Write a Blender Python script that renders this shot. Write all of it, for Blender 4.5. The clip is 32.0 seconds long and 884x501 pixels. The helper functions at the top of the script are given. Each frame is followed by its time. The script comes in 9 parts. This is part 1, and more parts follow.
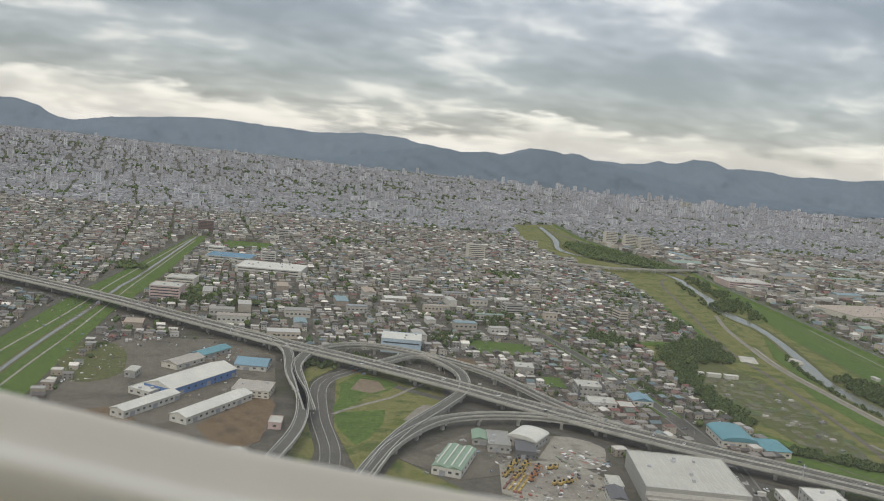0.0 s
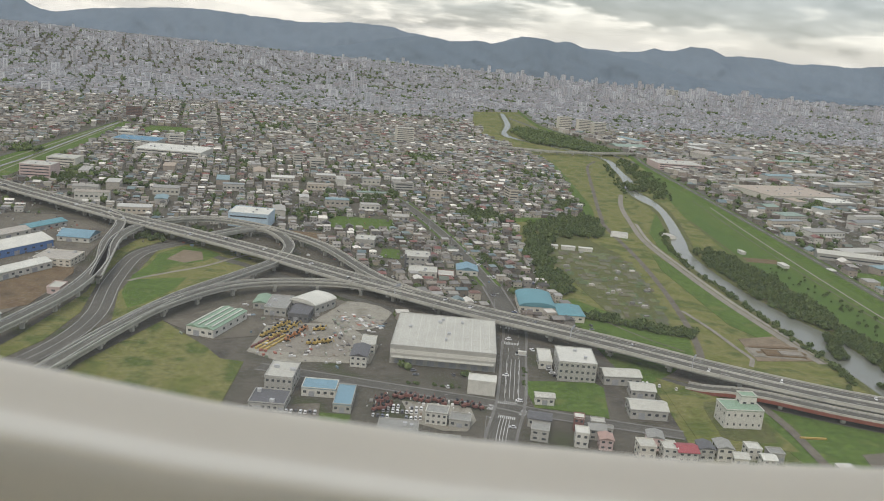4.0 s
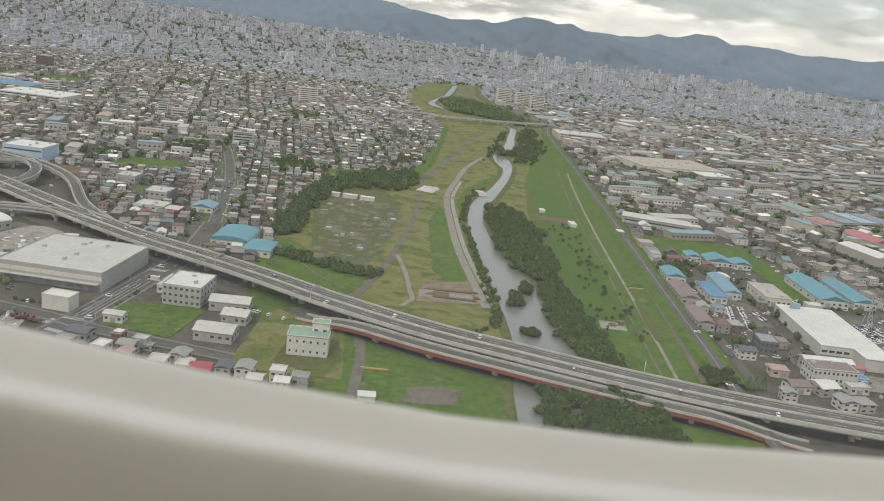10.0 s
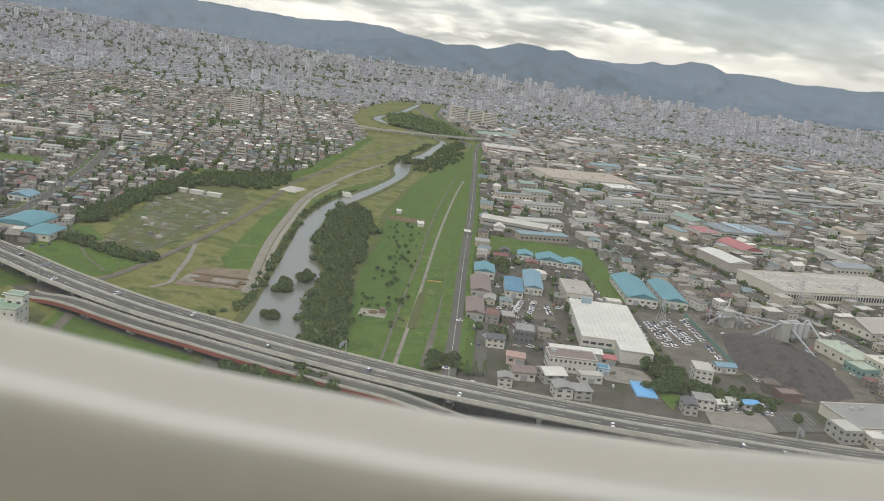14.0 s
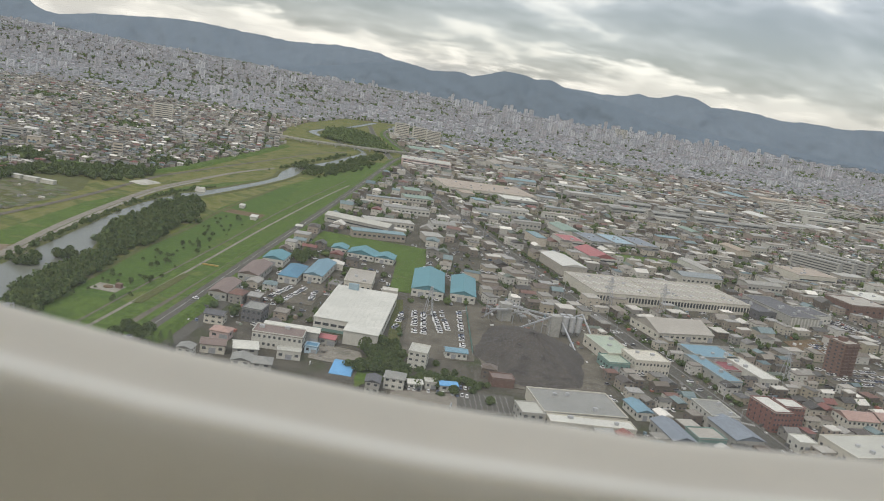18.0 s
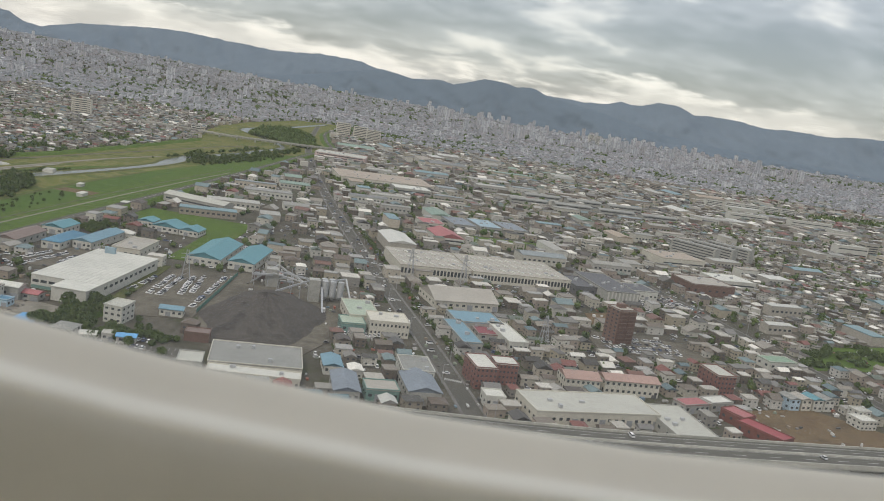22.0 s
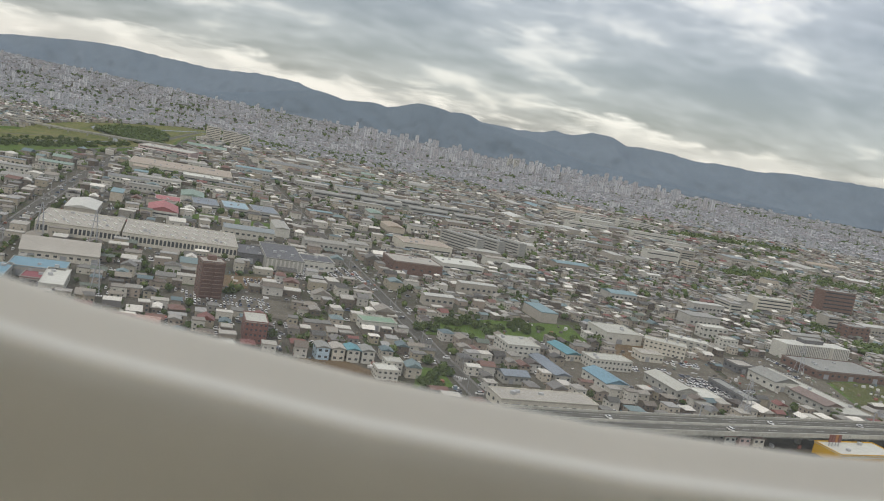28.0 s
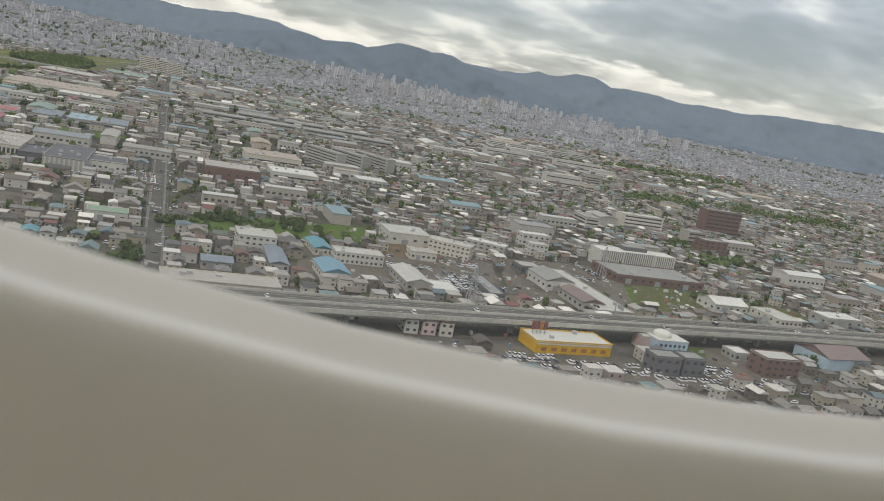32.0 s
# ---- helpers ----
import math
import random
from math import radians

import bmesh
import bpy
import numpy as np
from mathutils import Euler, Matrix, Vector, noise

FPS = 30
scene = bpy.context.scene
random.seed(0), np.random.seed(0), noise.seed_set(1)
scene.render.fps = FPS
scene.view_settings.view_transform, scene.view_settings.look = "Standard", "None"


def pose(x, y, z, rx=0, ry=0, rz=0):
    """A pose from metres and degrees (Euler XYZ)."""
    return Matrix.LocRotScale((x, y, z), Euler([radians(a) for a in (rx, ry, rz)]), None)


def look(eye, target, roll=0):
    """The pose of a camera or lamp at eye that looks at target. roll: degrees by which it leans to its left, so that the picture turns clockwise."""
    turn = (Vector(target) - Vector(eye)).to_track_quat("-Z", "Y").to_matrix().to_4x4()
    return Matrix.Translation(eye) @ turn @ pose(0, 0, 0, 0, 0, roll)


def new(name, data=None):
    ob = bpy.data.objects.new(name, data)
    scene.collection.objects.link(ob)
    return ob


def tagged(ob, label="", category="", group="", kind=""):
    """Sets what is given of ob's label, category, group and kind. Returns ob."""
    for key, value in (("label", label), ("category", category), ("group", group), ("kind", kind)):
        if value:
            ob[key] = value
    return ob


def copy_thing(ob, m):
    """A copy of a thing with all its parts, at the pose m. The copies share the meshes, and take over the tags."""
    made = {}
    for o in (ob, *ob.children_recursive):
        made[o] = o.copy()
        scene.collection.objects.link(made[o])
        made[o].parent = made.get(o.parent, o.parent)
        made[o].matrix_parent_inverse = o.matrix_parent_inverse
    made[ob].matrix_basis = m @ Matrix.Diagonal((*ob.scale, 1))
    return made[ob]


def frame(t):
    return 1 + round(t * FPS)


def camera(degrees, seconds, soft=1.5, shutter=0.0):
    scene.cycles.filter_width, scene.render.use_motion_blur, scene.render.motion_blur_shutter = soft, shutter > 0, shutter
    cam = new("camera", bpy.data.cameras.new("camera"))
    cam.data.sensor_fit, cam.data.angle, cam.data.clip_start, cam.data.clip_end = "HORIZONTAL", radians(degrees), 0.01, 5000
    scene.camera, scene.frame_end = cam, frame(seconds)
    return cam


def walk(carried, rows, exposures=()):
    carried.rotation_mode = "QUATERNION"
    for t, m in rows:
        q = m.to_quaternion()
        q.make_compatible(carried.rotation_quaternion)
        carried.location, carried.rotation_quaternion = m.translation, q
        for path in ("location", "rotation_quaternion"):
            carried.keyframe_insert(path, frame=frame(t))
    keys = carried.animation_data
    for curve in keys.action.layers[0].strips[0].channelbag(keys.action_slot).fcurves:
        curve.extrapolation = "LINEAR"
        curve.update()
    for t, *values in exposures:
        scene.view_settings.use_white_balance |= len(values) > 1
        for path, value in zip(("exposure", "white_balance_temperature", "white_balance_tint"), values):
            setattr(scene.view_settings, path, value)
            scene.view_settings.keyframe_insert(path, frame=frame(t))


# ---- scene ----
SPEED = 37.0


def flight(t):
    """The aircraft's place: a straight run with a slight left bend, sinking."""
    return Vector((SPEED * t, 0.1249 * ((t - 16) ** 2 - 256), 179.43 - 2.3466 * t))


ROWS = [  # seconds, heading, tilt, lean
    (0.0, 9.00, -6.73, 5.30), (0.5, 8.88, -6.95, 5.70), (1.0, 8.88, -8.13, 5.94), (1.5, 9.04, -10.40, 6.24), (2.0, 9.13, -12.46, 8.33),
    (2.5, 9.26, -14.33, 6.60), (3.0, 9.12, -15.03, 5.72), (3.5, 8.73, -14.30, 4.84), (4.0, 8.49, -13.77, 4.82), (4.5, 8.46, -13.29, 5.43),
    (5.0, 8.53, -13.06, 6.22), (5.5, 8.58, -13.28, 6.72), (6.0, 8.58, -13.82, 6.91), (6.5, 8.42, -14.31, 6.89), (7.0, 8.20, -14.71, 7.02),
    (7.5, 8.01, -14.95, 7.26), (8.0, 7.71, -14.85, 7.19), (8.5, 7.41, -14.76, 7.28), (9.0, 7.09, -14.84, 7.20), (9.5, 6.76, -14.90, 7.10),
    (10.0, 6.48, -14.98, 6.95), (10.5, 6.29, -14.73, 6.71), (11.0, 6.12, -14.15, 6.77), (11.5, 6.05, -13.63, 7.12), (12.0, 5.98, -13.13, 7.63),
    (12.5, 5.88, -12.85, 7.92), (13.0, 5.69, -12.80, 8.11), (13.5, 5.39, -12.96, 7.74), (14.0, 5.04, -13.22, 7.56), (14.5, 4.64, -13.53, 7.65),
    (15.0, 4.31, -13.66, 7.92), (15.5, 4.16, -13.42, 8.25), (16.0, 4.14, -12.84, 8.56), (16.5, 4.15, -12.15, 8.72), (17.0, 4.16, -11.59, 8.94),
    (17.5, 4.22, -11.31, 9.07), (18.0, 4.26, -11.25, 9.19), (18.5, 4.33, -11.34, 9.15), (19.0, 4.39, -11.60, 9.28), (19.5, 4.33, -11.68, 9.30),
    (20.0, 4.20, -11.70, 9.23), (20.5, 4.01, -11.72, 8.58), (21.0, 3.78, -11.57, 8.44), (21.5, 3.60, -11.14, 8.70), (22.0, 3.57, -10.42, 9.05),
    (22.5, 3.64, -9.53, 9.46), (23.0, 3.80, -8.77, 9.57), (23.5, 4.00, -8.61, 9.97), (24.0, 4.19, -9.16, 10.11), (24.5, 4.34, -9.83, 10.31),
    (25.0, 4.47, -9.94, 10.11), (25.5, 4.58, -9.52, 9.87), (26.0, 4.69, -8.84, 9.75), (26.5, 4.78, -7.95, 9.83), (27.0, 4.90, -7.28, 10.08),
    (27.5, 5.05, -7.30, 10.44), (28.0, 5.22, -7.90, 10.85), (28.5, 5.33, -8.66, 11.08), (29.0, 5.39, -9.34, 10.65), (29.5, 5.40, -9.74, 10.25),
    (30.0, 5.35, -9.87, 9.78), (30.5, 5.33, -9.73, 9.88), (31.0, 5.38, -9.68, 10.33), (31.5, 5.47, -10.39, 10.72), (32.0, 5.38, -11.36, 10.99),
]

cam = camera(55.06, 32.0, soft=1.0)
cam.data.dof.use_dof = True
cam.data.dof.focus_distance = 600.0
cam.data.dof.aperture_fstop = 9.0


def aim(t, heading, tilt, lean):
    h, v = radians(heading), radians(tilt)
    eye = flight(t)
    way = Vector((math.sin(h) * math.cos(v), math.cos(h) * math.cos(v), math.sin(v)))
    return look(eye, eye + way * 100, lean)


walk(cam, [(t, aim(t, a, b, c)) for t, a, b, c in ROWS], [(t, -0.27 + d, 7300, 10.6) for t, d in ((0, 0), (3.5, 0.16), (7, 0.25), (12, 0.3), (16, 0.22), (20, 0.11), (25, 0.02), (32, 0.06))])

# ---- sky and sun ----
world = bpy.data.worlds.new("overcast_sky")
scene.world = world
world.use_nodes = True
wt = world.node_tree
wt.nodes.clear()


def wnode(kind, **sets):
    n = wt.nodes.new(kind)
    for k, v in sets.items():
        if k == "op":
            n.operation = v
        else:
            n.inputs[k].default_value = v
    return n


def wlink(a, b):
    wt.links.new(a, b)


def wmath(op, a, b):
    n = wt.nodes.new("ShaderNodeMath")
    n.operation = op
    for k, q in enumerate((a, b)):
        if isinstance(q, (int, float)):
            n.inputs[k].default_value = q
        else:
            wlink(q, n.inputs[k])
    return n.outputs[0]


def wrange(q, lo, hi, to_lo=0.0, to_hi=1.0):
    n = wt.nodes.new("ShaderNodeMapRange")
    n.interpolation_type = "SMOOTHSTEP"
    for k, a in (("From Min", lo), ("From Max", hi), ("To Min", to_lo), ("To Max", to_hi)):
        n.inputs[k].default_value = a
    wlink(q, n.inputs["Value"])
    return n.outputs[0]


w_coord = wnode("ShaderNodeTexCoord")
w_sep = wnode("ShaderNodeSeparateXYZ")
wlink(w_coord.outputs["Generated"], w_sep.inputs[0])
w_up = wnode("ShaderNodeMath", op="MAXIMUM")
w_up.inputs[1].default_value = 0.0
wlink(w_sep.outputs[2], w_up.inputs[0])
# a cloud sheet overhead, seen in perspective towards the horizon
w_dist = wmath("ADD", w_up.outputs[0], 0.27)
w_flat = wnode("ShaderNodeCombineXYZ")
wlink(wmath("DIVIDE", w_sep.outputs[0], w_dist), w_flat.inputs[0])
wlink(wmath("DIVIDE", w_sep.outputs[1], w_dist), w_flat.inputs[1])
w_map = wnode("ShaderNodeMapping", Location=(3.1, 1.4, 0.7), Rotation=(0, 0, radians(-14)), Scale=(0.8, 1.0, 1.0))
wlink(w_flat.outputs[0], w_map.inputs[0])
w_n1 = wnode("ShaderNodeTexNoise", Scale=2.0, Detail=4.0, Roughness=0.5, Distortion=0.25)
w_n4 = wnode("ShaderNodeTexNoise", Scale=6.5, Detail=12.0, Roughness=0.56, Distortion=0.2)
for q in (w_n1, w_n4):
    wlink(w_map.outputs[0], q.inputs["Vector"])
w_cloud = wmath("ADD", wmath("MULTIPLY", w_n1.outputs["Fac"], 0.58), wmath("MULTIPLY", w_n4.outputs["Fac"], 0.42))
w_ramp = wnode("ShaderNodeValToRGB")
cr = w_ramp.color_ramp
cr.elements[0].position, cr.elements[0].color = 0.40, (0.30, 0.35, 0.43, 1)
cr.elements[1].position, cr.elements[1].color = 0.635, (1.12, 1.16, 1.22, 1)
e = cr.elements.new(0.46)
e.color = (0.375, 0.43, 0.52, 1)
e = cr.elements.new(0.545)
e.color = (0.56, 0.625, 0.725, 1)
wlink(w_cloud, w_ramp.inputs[0])
# broken bright gaps low over the hills, with billowed edges
w_map2 = wnode("ShaderNodeMapping", Location=(1.7, 0.3, 0.15), Rotation=(0, radians(-3), 0), Scale=(1.0, 1.0, 4.2))
wlink(w_coord.outputs["Generated"], w_map2.inputs[0])
w_n2 = wnode("ShaderNodeTexNoise", Scale=9.0, Detail=9.0, Roughness=0.58, Distortion=0.1)
wlink(w_map2.outputs[0], w_n2.inputs["Vector"])
w_n3 = wnode("ShaderNodeTexNoise", Scale=3.4, Detail=3.0, Roughness=0.5)
wlink(w_map2.outputs[0], w_n3.inputs["Vector"])
w_edge = wmath("ADD", w_up.outputs[0], wmath("ADD", wmath("MULTIPLY", wmath("SUBTRACT", w_n2.outputs["Fac"], 0.5), 0.13), wmath("MULTIPLY", wmath("SUBTRACT", w_n3.outputs["Fac"], 0.5), 0.16)))
w_low = wrange(w_edge, 0.050, 0.028)
w_mix = wnode("ShaderNodeMixRGB", Color2=(1.36, 1.40, 1.46, 1))
wlink(wmath("MULTIPLY", w_low, wrange(w_n2.outputs["Fac"], 0.34, 0.56, 1.0, 0.45)), w_mix.inputs[0])
wlink(w_ramp.outputs[0], w_mix.inputs[1])
w_sky = wt.nodes.new("ShaderNodeTexSky")
w_sky.sky_type, w_sky.sun_disc = "NISHITA", False
w_sky.sun_elevation, w_sky.sun_rotation = radians(38), radians(205)
w_bg1 = wnode("ShaderNodeBackground", Strength=0.04)
wlink(w_sky.outputs[0], w_bg1.inputs[0])
# an overcast sky is brighter overhead than low down
w_zen = wnode("ShaderNodeMapRange")
w_zen.inputs["From Min"].default_value, w_zen.inputs["From Max"].default_value = 0.12, 0.75
w_zen.inputs["To Min"].default_value, w_zen.inputs["To Max"].default_value = 0.66, 2.0
wlink(w_up.outputs[0], w_zen.inputs["Value"])
w_bg2 = wnode("ShaderNodeBackground")
wlink(w_zen.outputs[0], w_bg2.inputs["Strength"])
wlink(w_mix.outputs[0], w_bg2.inputs[0])
w_sum = wnode("ShaderNodeAddShader")
wlink(w_bg1.outputs[0], w_sum.inputs[0])
wlink(w_bg2.outputs[0], w_sum.inputs[1])
w_out = wnode("ShaderNodeOutputWorld")
wlink(w_sum.outputs[0], w_out.inputs[0])

sun = new("sun", bpy.data.lights.new("sun", "SUN"))
sun.data.energy, sun.data.angle, sun.data.color = 1.5, radians(10), (1.0, 0.96, 0.9)
sun.matrix_world = look((600, 0, 900), (600 + 380, 560, 0))


random.seed(3)
np.random.seed(3)

# ---- materials ----
def material(name, colours, scale=0.2, rough=0.8, metal=0.0, bump=0.0, vary="noise", wear=0.12, wscale=3.0, spec=0.4):
    """A procedural surface. colours: palette; vary: 'noise' blends them in patches, 'object' and 'island' pick one for each piece."""
    m = bpy.data.materials.new(name)
    m.use_nodes = True
    nt = m.node_tree
    bs = nt.nodes["Principled BSDF"]
    bs.inputs["Roughness"].default_value = rough
    bs.inputs["Metallic"].default_value = metal
    bs.inputs["Specular IOR Level"].default_value = spec
    co = nt.nodes.new("ShaderNodeTexCoord")
    geo = nt.nodes.new("ShaderNodeNewGeometry")
    n1 = nt.nodes.new("ShaderNodeTexNoise")
    n1.inputs["Scale"].default_value, n1.inputs["Detail"].default_value = scale, 5
    nt.links.new(geo.outputs["Position"], n1.inputs["Vector"])
    ramp = nt.nodes.new("ShaderNodeValToRGB")
    el = ramp.color_ramp.elements
    while len(el) < len(colours):
        el.new(0.5)
    k = len(colours)
    for i, c in enumerate(colours):
        el[i].position = (i / k) if vary != "noise" else (0.3 + 0.4 * i / max(1, k - 1))
        el[i].color = (*c, 1)
    if vary == "noise":
        nt.links.new(n1.outputs["Fac"], ramp.inputs[0])
    else:
        ramp.color_ramp.interpolation = "CONSTANT"
        if vary == "object":
            info = nt.nodes.new("ShaderNodeObjectInfo")
            nt.links.new(info.outputs["Random"], ramp.inputs[0])
        else:
            nt.links.new(geo.outputs["Random Per Island"], ramp.inputs[0])
    n2 = nt.nodes.new("ShaderNodeTexNoise")
    n2.inputs["Scale"].default_value, n2.inputs["Detail"].default_value = wscale, 6
    n2.inputs["Roughness"].default_value = 0.65
    nt.links.new(geo.outputs["Position"], n2.inputs["Vector"])
    mr = nt.nodes.new("ShaderNodeMapRange")
    mr.inputs["From Min"].default_value, mr.inputs["From Max"].default_value = 0.25, 0.75
    mr.inputs["To Min"].default_value, mr.inputs["To Max"].default_value = 1 - wear * 1.6, 1 + wear
    nt.links.new(n2.outputs["Fac"], mr.inputs["Value"])
    mul = nt.nodes.new("ShaderNodeVectorMath")
    mul.operation = "MULTIPLY"
    nt.links.new(ramp.outputs[0], mul.inputs[0])
    nt.links.new(mr.outputs[0], mul.inputs[1])
    nt.links.new(mul.outputs[0], bs.inputs["Base Color"])
    if bump:
        bp = nt.nodes.new("ShaderNodeBump")
        bp.inputs["Strength"].default_value, bp.inputs["Distance"].default_value = 0.6, bump
        nt.links.new(n2.outputs["Fac"], bp.inputs["Height"])
        nt.links.new(bp.outputs[0], bs.inputs["Normal"])
    return m


M = {}
M["urban"] = material("urban_ground", [(0.063, 0.057, 0.048), (0.108, 0.098, 0.079), (0.078, 0.073, 0.056), (0.056, 0.066, 0.030)], 0.035, 0.95, wear=0.25, wscale=0.4, spec=0.12)
M["asphalt"] = material("asphalt", [(0.075, 0.072, 0.063), (0.106, 0.101, 0.087), (0.088, 0.085, 0.074)], 0.03, 0.92, wear=0.15, wscale=0.5, bump=0.02, spec=0.12)
M["lot"] = material("yard_asphalt", [(0.091, 0.082, 0.068), (0.143, 0.128, 0.102), (0.117, 0.105, 0.084), (0.082, 0.074, 0.060)], 0.04, 0.93, wear=0.2, wscale=0.35, spec=0.12)
M["deck"] = material("deck_asphalt", [(0.090, 0.088, 0.077), (0.116, 0.112, 0.097)], 0.02, 0.9, wear=0.12, wscale=0.6, spec=0.12)
M["concrete"] = material("concrete", [(0.36, 0.355, 0.315), (0.43, 0.42, 0.370), (0.31, 0.31, 0.273)], 0.08, 0.85, wear=0.18, wscale=0.9, spec=0.12)
M["kerbstone"] = material("kerbstone", [(0.15, 0.145, 0.135), (0.19, 0.183, 0.17)], 0.1, 0.9, wear=0.2, wscale=0.8, spec=0.12)
M["paint"] = material("road_paint", [(0.40, 0.40, 0.385), (0.56, 0.555, 0.53)], 0.5, 0.7, wear=0.25, wscale=2.0)
M["rust"] = material("red_girder", [(0.226, 0.071, 0.051), (0.185, 0.058, 0.045)], 0.1, 0.6, wear=0.2, wscale=0.8)
M["lawn"] = material("lawn", [(0.054, 0.094, 0.017), (0.083, 0.132, 0.026), (0.065, 0.111, 0.021), (0.117, 0.143, 0.041)], 0.045, 0.97, wear=0.34, wscale=0.35, bump=0.15, spec=0.15)
M["meadow"] = material("dry_meadow", [(0.083, 0.108, 0.025), (0.124, 0.134, 0.036), (0.165, 0.158, 0.059), (0.070, 0.098, 0.023), (0.138, 0.146, 0.042)], 0.04, 0.97, wear=0.3, wscale=0.45, bump=0.2, spec=0.15)
M["lawn_dark"] = material("darker_lawn", [(0.050, 0.096, 0.017), (0.072, 0.124, 0.025), (0.059, 0.108, 0.021), (0.094, 0.132, 0.036)], 0.05, 0.97, wear=0.36, wscale=0.4, bump=0.15, spec=0.15)
M["scrub"] = material("scrub", [(0.066, 0.076, 0.026), (0.104, 0.108, 0.042), (0.084, 0.098, 0.032), (0.138, 0.126, 0.070)], 0.06, 0.97, wear=0.35, wscale=0.5, bump=0.4, spec=0.15)
M["soil"] = material("bare_soil", [(0.120, 0.082, 0.051), (0.155, 0.112, 0.068), (0.100, 0.073, 0.047)], 0.06, 0.97, wear=0.25, wscale=0.5, bump=0.1, spec=0.1)
M["gravel"] = material("gravel", [(0.216, 0.199, 0.160), (0.276, 0.262, 0.218), (0.175, 0.160, 0.126)], 0.07, 0.95, wear=0.2, wscale=0.8, spec=0.2)
M["dirt"] = material("dirt_track", [(0.19, 0.172, 0.14), (0.235, 0.215, 0.18), (0.155, 0.145, 0.115)], 0.08, 0.95, wear=0.25, wscale=0.7, spec=0.2)
M["clay"] = material("clay_earth", [(0.165, 0.128, 0.088), (0.205, 0.162, 0.115), (0.13, 0.102, 0.072)], 0.09, 0.97, wear=0.25, wscale=0.6, bump=0.15, spec=0.1)
M["coal"] = material("dark_aggregate", [(0.052, 0.048, 0.044), (0.085, 0.076, 0.067), (0.065, 0.059, 0.053)], 0.1, 0.95, wear=0.3, wscale=0.7, bump=0.4, spec=0.2)
M["leaf"] = material("foliage", [(0.064, 0.098, 0.030), (0.083, 0.120, 0.039), (0.109, 0.141, 0.049), (0.062, 0.094, 0.039), (0.094, 0.125, 0.040)], 0.3, 0.9, vary="island", wear=0.3, wscale=0.6, spec=0.2)
M["bark"] = material("bark", [(0.09, 0.07, 0.055), (0.13, 0.105, 0.085)], 2.0, 0.95, wear=0.3)
M["wall"] = material("house_wall", [(0.408, 0.382, 0.320), (0.278, 0.244, 0.197), (0.506, 0.484, 0.427), (0.181, 0.157, 0.130), (0.347, 0.309, 0.236), (0.250, 0.236, 0.213), (0.442, 0.400, 0.331), (0.133, 0.109, 0.090), (0.310, 0.262, 0.218), (0.470, 0.456, 0.416)], 0.3, 0.85, vary="island", wear=0.15, wscale=1.2)
M["roof"] = material("sheet_roof", [(0.077, 0.074, 0.067), (0.183, 0.171, 0.151), (0.054, 0.049, 0.043), (0.118, 0.093, 0.074), (0.286, 0.272, 0.243), (0.098, 0.096, 0.092), (0.151, 0.081, 0.063), (0.532, 0.511, 0.456), (0.101, 0.144, 0.152), (0.134, 0.112, 0.089), (0.106, 0.126, 0.101), (0.240, 0.219, 0.187), (0.175, 0.069, 0.057), (0.663, 0.633, 0.564), (0.145, 0.198, 0.200), (0.161, 0.154, 0.142), (0.081, 0.068, 0.059), (0.214, 0.190, 0.155), (0.112, 0.105, 0.093)], 0.3, 0.6, vary="island", wear=0.16, wscale=1.5)
M["slab"] = material("flat_roof", [(0.246, 0.235, 0.207), (0.354, 0.336, 0.294), (0.166, 0.161, 0.146), (0.473, 0.450, 0.399), (0.211, 0.191, 0.163), (0.293, 0.288, 0.269)], 0.2, 0.85, vary="island", wear=0.18, wscale=0.7)
M["tower"] = material("block_wall", [(0.451, 0.435, 0.379), (0.361, 0.336, 0.289), (0.508, 0.5, 0.448), (0.295, 0.254, 0.213), (0.394, 0.385, 0.349), (0.476, 0.426, 0.349)], 0.2, 0.85, vary="island", wear=0.14, wscale=0.5)
M["pane"] = material("window_glass", [(0.05, 0.055, 0.06), (0.09, 0.098, 0.105)], 0.5, 0.12, wear=0.1, spec=0.6)
# distance haze is painted into both hill colours: blue-grey instead of forest green
M["hill"] = material("far_hill_hazed", [(0.138, 0.175, 0.210), (0.151, 0.188, 0.224), (0.131, 0.167, 0.203)], 0.004, 1.0, wear=0.05, wscale=0.03, spec=0.0)
M["foothill"] = material("near_hill_hazed", [(0.123, 0.158, 0.191), (0.134, 0.170, 0.204)], 0.006, 1.0, wear=0.06, wscale=0.03, spec=0.0)
# lip paler than the outer band: ridge highlight painted into the colours
M["lining"] = material("highlit_sill_lip", [(0.95, 0.89, 0.77), (0.935, 0.875, 0.755)], 3.0, 0.45, wear=0.03, wscale=8.0)
M["panel"] = material("cabin_panel", [(0.932, 0.886, 0.792), (0.904, 0.858, 0.766)], 3.0, 0.5, wear=0.03, wscale=8.0)
M["dim_band"] = material("dimmed_sill_band", [(0.881, 0.812, 0.690), (0.861, 0.792, 0.670)], 3.0, 0.5, wear=0.03, wscale=8.0)
M["cardark"] = material("car_glass", [(0.02, 0.022, 0.025), (0.03, 0.032, 0.035)], 1.0, 0.1, wear=0.05)
